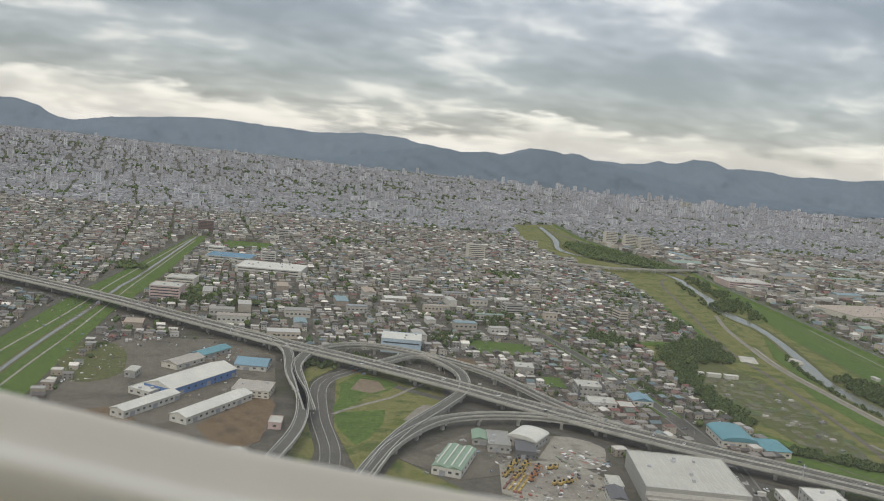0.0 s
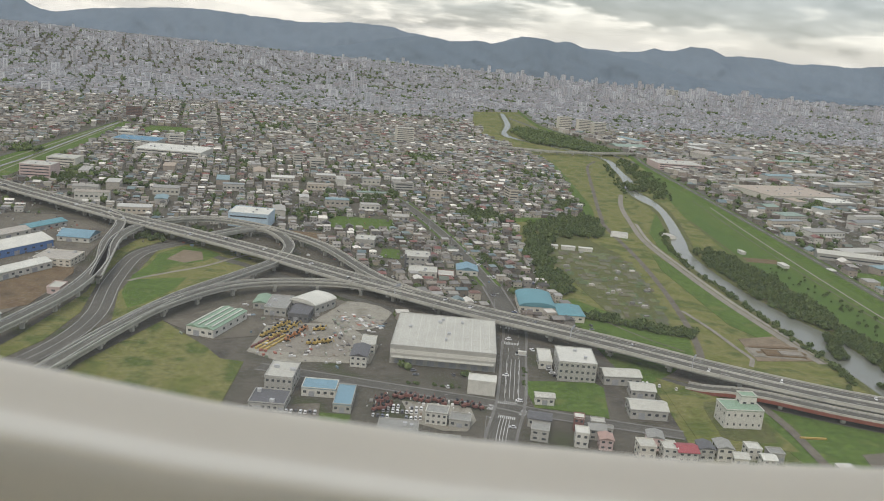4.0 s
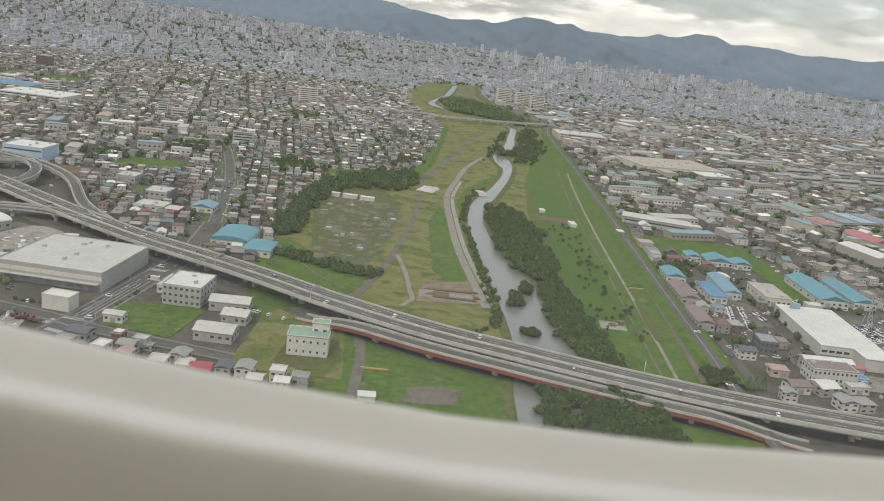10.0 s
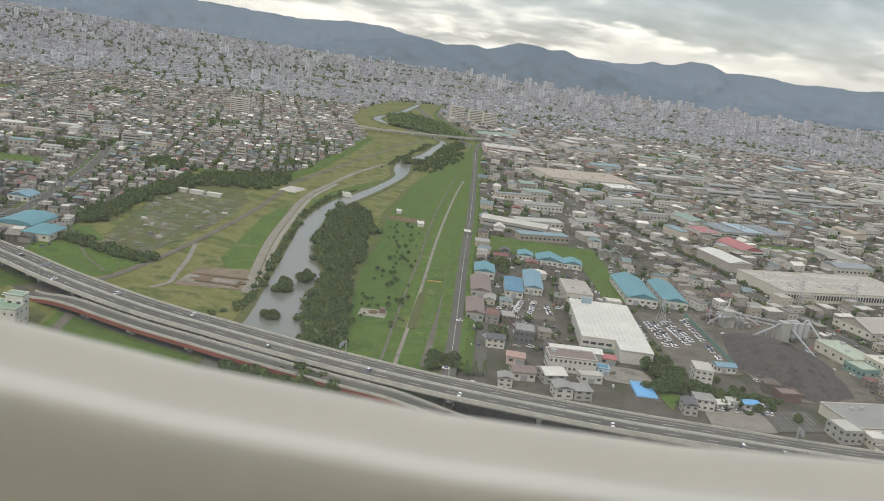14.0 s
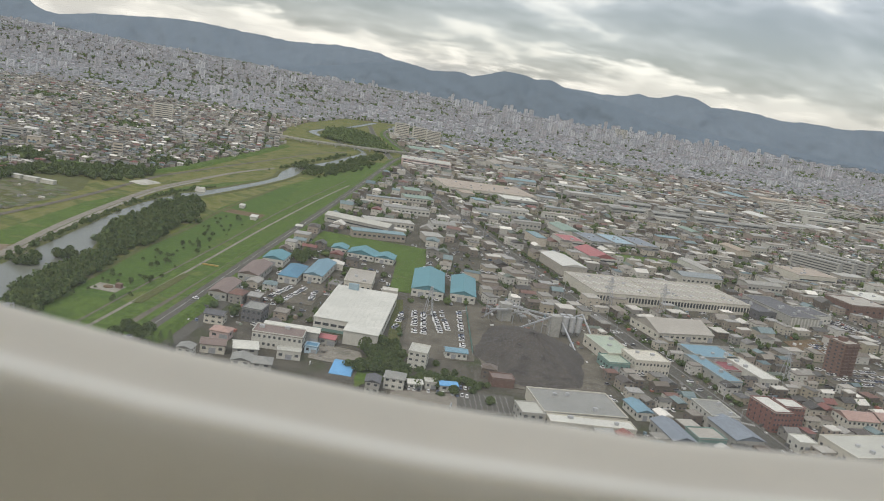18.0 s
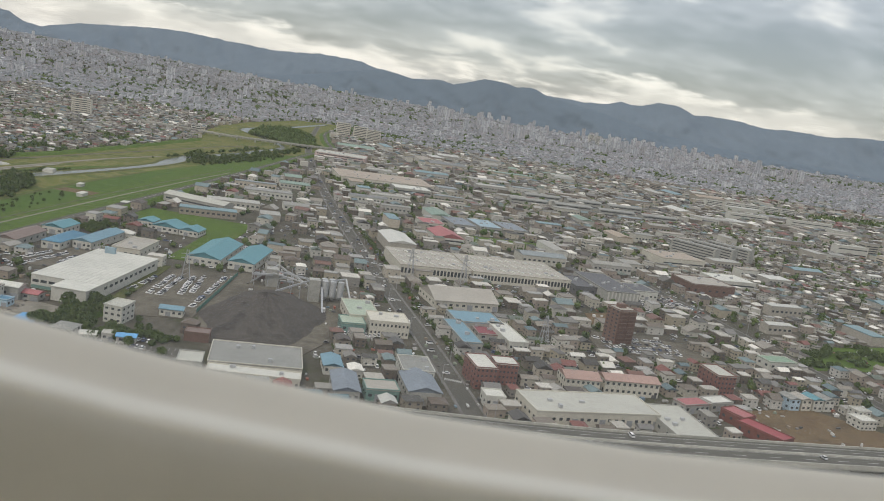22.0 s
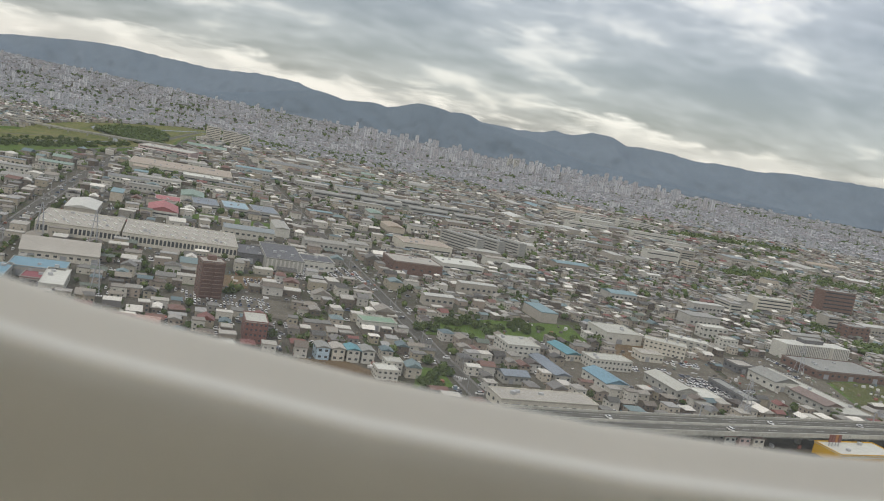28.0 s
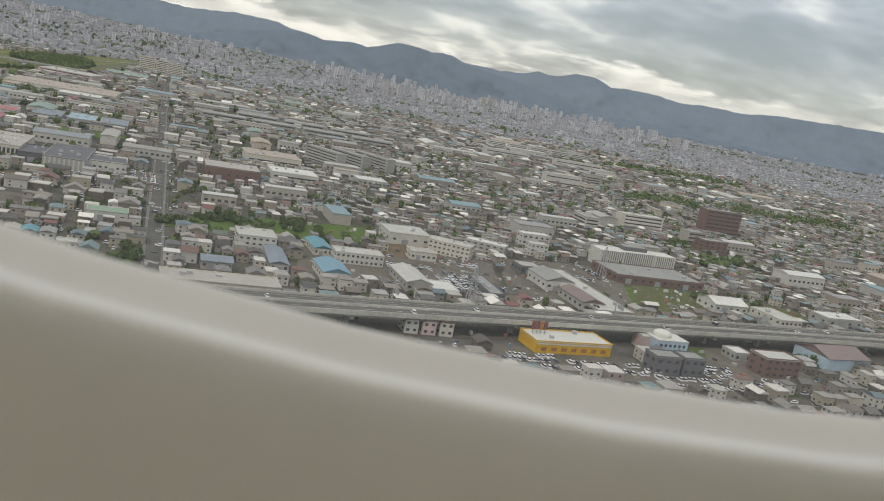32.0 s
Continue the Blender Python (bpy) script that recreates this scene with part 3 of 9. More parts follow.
FLOOD_L = [(240, -1500), (270, -400), (300, 150), (318, 300), (328, 380), (330, 440), (318, 544), (322, 660), (341, 815), (428, 849), (469, 1065), (499, 1291), (470, 1450), (455, 1624), (470, 1850), (530, 2200)]
TRACK_L = [(352, 405), (377, 438), (402, 538), (423, 668), (437, 803), (451, 867), (514, 1108), (556, 1260), (590, 1330)]
BLOCKED_AREAS.append(FLOOD_L + [(680, 2300), (645, 1900), (672, 1650), (700, 1450)] + [(a + 10, b) for a, b in LEVEE_R[9::-1]])

patch("floodplain", FLOOD_L + [(a, b) for a, b in reversed(LEVEE_R)], 0.10, M["meadow"], "yellow-green meadow of the river's floodplain", round_it=False)
patch("riverside_lawn", [(494, 250), (502, 345), (506, 399), (514, 514), (526, 706), (552, 867), (590, 1030), (612, 1180), (640, 1250), (655, 1270), (629, 1008), (602, 760), (577, 545), (563, 420), (554, 344), (540, 200)], 0.22, M["lawn"], "mown bright green lawn between river and levee", "lawn")
patch("tree_lawn", [(507, 400), (516, 514), (528, 706), (552, 860), (576, 900), (562, 740), (546, 545), (536, 400)], 0.23, M["lawn_dark"], "darker rough lawn with scattered small trees", "lawn")
patch("nursery_field", [(346, 500), (340, 640), (350, 740), (395, 760), (412, 690), (396, 560), (378, 480)], 0.24, M["scrub"], "patchy allotment field inside a belt of trees", "field")
patch("slope_lawn", [(318, 385), (314, 470), (314, 546), (329, 545), (356, 503), (385, 475), (374, 441), (349, 412)], 0.26, M["lawn"], "green grass bank beside the expressway", "lawn")
patch("near_lawn", [(368, 290), (366, 345), (372, 395), (440, 372), (450, 330), (452, 250), (380, 250)], 0.24, M["lawn"], "bright green riverside grass below the bridge", "lawn")
patch("wet_meadow", [(425, 500), (432, 640), (446, 700), (452, 600), (450, 500), (440, 460)], 0.24, M["lawn"], "darker green strip of meadow", "field")
patch("reed_bank", [(463, 655), (482, 745), (512, 830), (528, 900), (505, 850), (478, 790), (462, 720)], 0.30, M["lawn"], "dark green reed bank", "field")
patch("earthwork", [(411, 434), (418, 473), (446, 480), (453, 437)], 0.34, M["clay"], "bare brown earthwork with low terraces", "earthwork")


def river():
    a = [Vector((q.x, q.y, 0.34)) for q in smooth_line([(x, y, 0) for x, y in BANK_L], 12)]
    b = [Vector((q.x, q.y, 0.34)) for q in smooth_line([(x, y, 0) for x, y in BANK_R], 12)]
    n = 140
    pa = [a[int(i * (len(a) - 1) / n)] for i in range(n + 1)]
    pb = [b[int(i * (len(b) - 1) / n)] for i in range(n + 1)]
    bm = bmesh.new()
    va, vb = [bm.verts.new(q) for q in pa], [bm.verts.new(q) for q in pb]
    for i in range(n):
        bm.faces.new((va[i], vb[i], vb[i + 1], va[i + 1]))
    tagged(part("river", bm, M["water"]), "calm grey-green river reflecting the overcast sky", "river", "", "structure")
    for line, s in ((pa, -1), (pb, 1)):
        bank = bm_loft(line, [(s * 5.0, -0.25), (s * 3.0, 0.5), (s * 0.6, 0.45), (s * -0.8, -0.05)][::s])
        tagged(part("river_bank", bank, M["scrub"]), "low weedy river bank", "river bank", "", "structure")


river()


def levee(line, width, height, label):
    pts = [Vector((q.x, q.y, 0)) for q in smooth_line([(x, y, 0) for x, y in line], 15)]
    w = width / 2
    bm = bm_loft(pts, [(w + height * 2, 0), (w, height), (-w, height), (-w - height * 2, 0)])
    tagged(part("levee", bm, M["lawn"]), label, "levee", "", "structure")


levee(LEVEE_R[4:], 13, 2.2, "grassed flood levee with a road on its crest")
levee([(341, 815), (428, 849), (469, 1065), (499, 1291)], 8, 2.2, "grassed flood levee along the houses")
strip("levee_road", LEVEE_R, 6.8, 2.32, M["asphalt"], "grey two-lane road on the levee crest")
for off in (0.0,):
    strip("road_line", LEVEE_R, 0.16, 2.36, M["paint"], "white line on the levee road", "road marking", offset=off)
strip("levee_street", [(a + 15, b) for a, b in LEVEE_R[2:10]], 6.0, 0.3, M["asphalt"], "narrow street along the foot of the levee")
strip("river_track", [(456, 432), (452, 545), (454, 640), (460, 742), (477, 830), (499, 924), (528, 1010)], 5.5, 0.40, M["dirt"], "brown earth track along the river bank", "path", offset=-4.0)
strip("bank_gravel", [(456, 432), (452, 545), (454, 640), (460, 742), (477, 830)], 3.4, 0.41, M["gravel"], "pale gravel edge of the river bank", "path", offset=1.2)
strip("flood_track", TRACK_L, 4.5, 0.42, M["lot"], "grey asphalt track through the meadow", "path")
strip("loop_track", [(403, 528), (407, 489), (408, 455), (409, 436), (402, 424)], 3.0, 0.44, M["dirt"], "gravel track down to the earthwork", "path")
strip("lawn_path", [(503, 350), (505, 372), (510, 438), (513, 512), (523, 600), (530, 700), (552, 862)], 3.6, 0.36, M["scrub"], "worn grassy track beside the river woods", "path")
strip("lawn_path", [(529, 345), (541, 450), (555, 561), (575, 734), (614, 995)], 1.3, 0.36, M["lot"], "narrow grey path along the lawn", "path")
patch("lawn_bed", [(531, 684), (563, 679), (565, 697), (534, 701)], 0.27, M["soil"], "brown worn band across the lawn", "ground")
strip("slope_path", [(318, 538), (334, 505), (352, 470), (370, 446)], 1.4, 0.36, M["lot"], "narrow path down the grass bank", "path")
strip("worn_track", [(536, 345), (550, 453), (573, 642), (600, 835), (620, 957)], 2.0, 0.37, M["dirt"], "worn gravel line in the lawn", "path")
strip("worn_track", [(550, 345), (555, 379), (567, 462), (580, 570), (597, 700), (622, 900)], 4.6, 0.38, M["lot"], "grey-brown worn strip at the foot of the levee", "path")

# ---- streets ----
AVENUE = [(868, 250), (852, 339), (837, 411), (806, 550), (751, 820), (692, 1150), (641, 1536), (596, 2093)]
AVENUE_B = [(1130, 220), (1098, 355), (1069, 468), (1022, 655), (930, 1010), (834, 1399), (752, 1728), (640, 2200)]
STREET_A = [(212, 250), (225, 296), (233, 328), (246, 368), (260, 428), (272, 486), (274, 570), (262, 711), (243, 831), (226, 905), (205, 960)]
CROSS_A = [(640, 520), (720, 545), (820, 505), (900, 520), (1040, 560), (1200, 605), (1400, 660)]
CROSS_B = [(760, 770), (900, 800), (1100, 850), (1400, 930), (1800, 1040)]
CROSS_C = [(120, 404), (150, 394), (188, 381), (231, 366.5), (257, 354.5), (290, 343.5), (322, 333)]
for name, line, w, label in (("avenue", AVENUE, 8.0, "straight four-lane avenue with cars"), ("avenue", AVENUE_B, 6.4, "straight four-lane avenue through low buildings"), ("street", STREET_A[:7], 12.0, "wide street with white markings"), ("street", STREET_A[6:], 6.6, "narrow street between gardens and houses"), ("street", CROSS_B, 12, "cross street between workshops"), ("street", CROSS_C, 6.4, "industrial side street")):
    strip(name, line, w, 0.16, M["asphalt"], label)
    BLOCKED_LINES.append((line, w / 2 + 3.6))
    for off in (-w / 2 - 1.0, w / 2 + 1.0):
        strip("pavement", line, 1.5, 0.28, M["kerbstone"], "grey concrete pavement along the street", "pavement", offset=off)
    if w > 6.5:
        dash = Soup()
        q = smooth_line([(x, y, 0) for x, y in line], 9)
        for off in (-0.25, 0.25) + ((-w / 4, w / 4) if w > 7.5 else ()):
            sd = sides(q)
            px = np.array([(a + s * off).x for a, s in zip(q, sd)])
            py = np.array([(a + s * off).y for a, s in zip(q, sd)])
            tn = np.array([math.atan2(s.x, -s.y) + math.pi / 2 for s in sd])
            dash.add(BOX_V, BOX_F, 0, px, py, 0.165, 0.22, 5.0, 0.02, tn + math.pi)
        dash.link("lane_markings", [M["paint"]], "white painted lane dashes on the road", "road marking")

for a, b in ((6.4, 3.0), (-6.8, 2.4)):
    strip("street_verge", STREET_A[6:], b, 0.24, M["lawn"], "green verge along the street", "verge", offset=a)

# ---- elevated expressway ----
EXPRESSWAY = [(-420, 1010), (-320, 946), (-196, 856), (-121, 793), (-16, 705), (52, 653), (110, 605), (161, 558), (204, 520), (249, 484), (289, 457), (325, 431), (358, 405), (391, 382), (421, 364), (450, 350), (477, 337), (509, 323), (545, 309), (577, 299), (625, 287), (672, 279), (716, 272), (761, 268), (797, 267), (900, 274), (1038, 297), (1089, 305), (1140, 319), (1203, 341), (1262, 363), (1320, 384), (1393, 411), (1460, 434), (1600, 482), (1750, 535)]
RAMPS = {
    "slip_a": ([(-60, 742), (-31, 722), (-12, 685), (-6, 614), (3, 560), (2, 502), (-10, 449), (-30, 385), (-50, 330)], 7.8, 0.0),
    "slip_b": ([(215, 520), (186, 562), (149, 643), (97, 697), (50, 715), (13, 690), (-2, 640), (2, 585), (8, 530)], 7.8, 0.0),
    "slip_c": ([(60, 655), (95, 690), (114, 672), (125, 635), (119, 592), (99, 554), (65, 497), (37, 430), (14, 352), (0, 310)], 7.8, -3.0),
    "slip_d": ([(215, 516), (197, 527), (162, 539), (120, 536), (88, 519), (59, 478), (42, 436), (25, 388), (6, 347), (-12, 310)], 7.4, -4.0),
}
BLOCKED_LINES.append((EXPRESSWAY, 22))
for pts, w, drop in RAMPS.values():
    BLOCKED_LINES.append((pts, 12))
BLOCKED_AREAS.append([(-40, 330), (-20, 720), (60, 730), (215, 530), (180, 500), (60, 330)])


def elevated(name, pts, width, z0, z1, label, mat_side, lanes=2, arch=0.0):
    """A viaduct: deck, parapets, piers with crossheads, markings."""
    root = empty(name, *pts[0], 0)
    inv = root.matrix_basis.inverted()
    flat = smooth_line([(x, y, 0) for x, y in pts], 7)
    n = len(flat)
    line = [inv @ Vector((q.x, q.y, z0 + (z1 - z0) * min(1, max(0, (i / n - 0.55) / 0.45)))) for i, q in enumerate(flat)]
    if arch:
        for i, q in enumerate(line):
            u = min(1.0, min(i, len(line) - 1 - i) / (arch * len(line)))
            q.z = 0.5 + (z0 - 0.5) * u * u * (3 - 2 * u)
    w = width / 2
    part("deck", bm_loft(line, [(w, 0), (w, -0.5), (w * 0.72, -1.9), (-w * 0.72, -1.9), (-w, -0.5), (-w, 0)], closed=True), M["deck"], root)
    for s in (-1, 1):
        o = s * (w - 0.02)
        part("parapet", bm_loft(line, [(o + 0.22, -1.0), (o + 0.22, 1.0), (o - 0.22, 1.0), (o - 0.22, 0.004)], closed=True), M["concrete"], root, "pale concrete parapet")
    for s in (-1, 1):
        o = s * (w * 0.74)
        part("girder", bm_loft(line, [(o + 0.4, -2.5), (o + 0.4, -1.2), (o - 0.4, -1.2), (o - 0.4, -2.5)], closed=True), mat_side, root)
    if arch:
        for s in (-1, 1):
            o = s * (w + 0.28)
            part("fascia_girder", bm_loft(line, [(o + 0.12, -2.0), (o + 0.12, -0.15), (o - 0.12, -0.15), (o - 0.12, -2.0)], closed=True), mat_side, root, "dark red painted fascia girder")
    if lanes > 2:
        part("median", bm_loft(line, [(0.35, 0.004), (0.2, 0.85), (-0.2, 0.85), (-0.35, 0.004)], closed=True), M["concrete"], root, "concrete median barrier")
    for o in ([-w + 2.2, -0.9, 0.9, w - 2.2] if lanes > 2 else [-w + 1.0, w - 1.0]):
        part("edge_line", bm_loft(line, [(o + 0.12, 0.012), (o - 0.12, 0.012)]), M["paint"], root, "white edge line")
    if lanes > 2:
        dash = Soup()
        sd = sides(line)
        for o in (-w * 0.47, w * 0.47):
            sel = range(0, n, 2)
            dash.add(BOX_V, BOX_F, 0, [(line[i] + sd[i] * o).x for i in sel], [(line[i] + sd[i] * o).y for i in sel], [line[i].z + 0.01 for i in sel], 0.22, 5.5, 0.02, [math.atan2(sd[i].y, sd[i].x) for i in sel])
        dash.link("lane_dashes", [M["paint"]], "white lane dashes", "road marking", root)
    step = 5 if lanes > 2 else 4
    sd = sides(line)
    shared = {}
    for i in range(2, n - 1, step):
        h = line[i].z - 2.5
        if h < 1.5:
            continue
        key = round(h)
        if key not in shared:
            made = []
            for name2, bm in (("pier", box(0, 0, 0, 2.0 if lanes <= 2 else 2.4, 2.2, h - 1.2)), ("crosshead", box(0, 0, h - 1.2, width * 0.78, 2.0, 1.25))):
                me = bpy.data.meshes.new(name2)
                bm.to_mesh(me)
                bm.free()
                made.append(me)
            shared[key] = made
        s = sd[i]
        pier = part("pier", shared[key][0], M["concrete"], root, at=pose(line[i].x, line[i].y, 0, 0, 0, math.degrees(math.atan2(s.y, s.x))))
        part("crosshead", shared[key][1], M["concrete"], pier)
    return tagged(root, label, "elevated road", "", "structure"), line


elevated("expressway", EXPRESSWAY, 19.5, 8.2, 8.2, "elevated four-lane expressway on concrete piers", M["concrete"], lanes=4)
# a lower road bridge with red girders runs along the south side over the river
side_line = smooth_line([(x, y, 0) for x, y in EXPRESSWAY], 20)
side_line = [(q + r * 15.4) for q, r in zip(side_line, sides(side_line))]
elevated("river_road_bridge", [(q.x, q.y) for q in side_line if 345 < q.x < 590], 9.0, 5.6, 5.6, "lower road bridge with dark red girders over the river", M["rust"], arch=0.16)
for key, (pts, w, drop) in RAMPS.items():
    elevated("expressway_ramp", pts, w, 7.8 + min(0, drop) * 0.1, 7.8 + drop, "curving elevated expressway ramp on piers", M["concrete"])
strip("frontage_road", EXPRESSWAY[5:], 8, 0.18, M["asphalt"], "street running below the expressway", offset=15)
strip("frontage_road", EXPRESSWAY[5:], 8, 0.18, M["asphalt"], "street running below the expressway", offset=-15)
strip("under_road", EXPRESSWAY[5:], 20, 0.12, M["lot"], "shaded asphalt below the expressway")
strip("junction_road", [(60, 690), (43, 659), (17, 618), (15, 545), (21, 477), (15, 430), (-4, 382), (-40, 320)], 13, 0.2, M["asphalt"], "wide junction road between the ramps")
patch("junction_grass", [(28, 640), (60, 690), (112, 640), (105, 590), (60, 510), (35, 450), (24, 520)], 0.12, M["meadow"], "rough grass inside the junction loop", "grass")
patch("junction_grass", [(60, 470), (110, 520), (160, 525), (186, 505), (170, 470), (90, 440)], 0.12, M["lot"], "asphalt yard", "yard")
patch("junction_grass", [(-1, 620), (6, 660), (30, 700), (46, 708), (33, 672), (8, 622), (6, 545), (12, 480), (6, 432), (-14, 384), (-26, 366), (-8, 440), (5, 520), (1, 580)], 0.12, M["meadow"], "grass strip between ramp and road", "grass")
for off in (-5.8, 0.0, 5.8):
    strip("road_line", [(60, 690), (43, 659), (17, 618), (15, 545), (21, 477), (15, 430), (-4, 382), (-40, 320)], 0.2, 0.22, M["paint"], "white line on the junction road", "road marking", offset=off)
patch("loop_lawn", [(24, 560), (30, 590), (30, 620), (44, 645), (60, 640), (75, 625), (66, 606), (50, 590), (29, 551), (60, 560), (56, 531), (44, 500), (36, 490), (26, 520)], 0.14, M["lawn"], "green grass inside the junction loop", "grass")
strip("loop_path", [(24, 546), (29, 553), (48, 572), (67, 590), (82, 612), (96, 630)], 3.0, 0.2, M["dirt"], "gravel track across the junction loop", "path")
patch("loop_soil", [(38, 605), (46, 634), (60, 630), (64, 608), (52, 597)], 0.2, M["clay"], "bare reddish soil in the junction loop", "soil")
patch("slope_grass", [(-5, 330), (12, 350), (60, 470), (90, 430), (110, 395), (70, 340), (40, 300)], 0.12, M["meadow"], "grass strip beside the ramp", "grass")

# canal with grassed banks, paths on both sides and a dark weedy channel
CANAL = [(-205, 520), (-205, 635), (-204, 710), (-200, 827), (-199, 955), (-194, 1035), (-185, 1394), (-182, 1450)]
patch("canal_bank", [(-236, 520), (-236, 702), (-233, 858), (-227, 951), (-212, 1129), (-190, 1451), (-168, 1451), (-169, 1124), (-172, 954), (-178, 819), (-175, 666), (-171, 520)], 0.12, M["lawn"], "grassed banks of a straight canal", "canal bank")
strip("canal_reeds", CANAL, 8.0, 0.28, M["scrub"], "dark weedy edges of the canal", "canal bank")
strip("canal", CANAL, 3.6, 0.34, M["water"], "narrow straight canal", "canal")
strip("canal_path", [(-224, 520), (-222, 661), (-217, 744), (-212, 854), (-212, 945), (-206, 1069), (-188, 1400)], 2.0, 0.34, M["gravel"], "pale path along the canal", "path")
strip("canal_path", [(-193, 520), (-192, 630), (-190, 705), (-189, 798), (-189, 947), (-186, 1075), (-179, 1382)], 1.8, 0.34, M["gravel"], "pale path along the canal", "path")
strip("canal_street", [(-240, 520), (-240, 702), (-237, 858), (-231, 951), (-216, 1129), (-194, 1451)], 5.0, 0.2, M["asphalt"], "narrow street beside the canal bank")
BLOCKED_AREAS.append([(-246, 500), (-246, 702), (-243, 858), (-237, 951), (-222, 1129), (-199, 1460), (-160, 1460), (-162, 1124), (-165, 954), (-170, 819), (-168, 666), (-164, 500)])

# ---- buildings ----
plain("blue_strip", (0.10, 0.20, 0.42))
plain("roof_brown", (0.20, 0.15, 0.13))
plain("green_pale", (0.36, 0.42, 0.33))
plain("green_wall", (0.16, 0.27, 0.24))
plain("roof_red", (0.24, 0.07, 0.08))
plain("roof_pink", (0.36, 0.24, 0.20))
plain("roof_bluegrey", (0.19, 0.22, 0.25))
plain("roof_pinkred", (0.36, 0.13, 0.13))
plain("roof_peach", (0.36, 0.30, 0.24))
plain("roof_paleblue", (0.27, 0.37, 0.42))
plain("shutter", (0.30, 0.31, 0.32))
plain("unit_metal", (0.40, 0.41, 0.41))


def mesh_of(bm, name):
    me = bpy.data.meshes.new(name)
    bm.to_mesh(me)
    bm.free()
    return me


def prism(w, d, z, rise_h, over=0.5, thick=0.25):
    """A gable roof, its ridge along x."""
    bm = bmesh.new()
    a, b = w / 2 + over, d / 2 + over
    sec = [(-b, z - 0.05), (0, z + rise_h), (b, z - 0.05), (b, z - 0.05 + thick), (0, z + rise_h + thick), (-b, z - 0.05 + thick)]
    r = [[bm.verts.new((s * a, y, q)) for y, q in sec] for s in (-1, 1)]
    for k in range(6):
        j = (k + 1) % 6
        bm.faces.new((r[0][k], r[0][j], r[1][j], r[1][k]))
    for s in (0, 1):
        bm.faces.new([r[s][k] for k in (0, 1, 4, 5)])
        bm.faces.new([r[s][k] for k in (1, 2, 3, 4)])
    for s in (-1, 1):
        g = [bm.verts.new((s * w / 2, y, q)) for y, q in ((-d / 2, z - 0.06), (d / 2, z - 0.06), (0, z + rise_h - 0.02))]
        bm.faces.new(g)
    bmesh.ops.recalc_face_normals(bm, faces=bm.faces)
    return bm


def hip(w, d, z, rise_h, over=0.5):
    bm = bmesh.new()
    a, b = w / 2 + over, d / 2 + over
    k = max(0.0, a - b) if a > b else 0.0
    base = [bm.verts.new((x, y, z)) for x, y in ((-a, -b), (a, -b), (a, b), (-a, b))]
    low = [bm.verts.new((x, y, z - 0.2)) for x, y in ((-a, -b), (a, -b), (a, b), (-a, b))]
    e, f = bm.verts.new((-k - 0.01, 0, z + rise_h)), bm.verts.new((k + 0.01, 0, z + rise_h))
    for q in ((base[0], base[1], f, e), (base[2], base[3], e, f), (base[1], base[2], f), (base[3], base[0], e)):
        bm.faces.new(q)
    for i in range(4):
        j = (i + 1) % 4
        bm.faces.new((base[j], base[i], low[i], low[j]))
    bm.faces.new(low)
    return bm


def vault(w, d, z, rise_h, over=0.4):
    """A barrel roof, its axis along y."""
    bm = bmesh.new()
    a, b, n = w / 2 + over, d / 2 + over, 12
    sec = [(-a * math.cos(math.pi * i / n), z + rise_h * math.sin(math.pi * i / n)) for i in range(n + 1)]
    r = [[bm.verts.new((x, s * b, q)) for x, q in sec] for s in (-1, 1)]
    for k in range(n):
        bm.faces.new((r[0][k], r[0][k + 1], r[1][k + 1], r[1][k]))
    bm.faces.new(r[0])
    bm.faces.new(r[1][::-1])
    return bm


def flat(w, d, z):
    bm = box(0, 0, z, w + 0.3, d + 0.3, 0.3)
    return bm


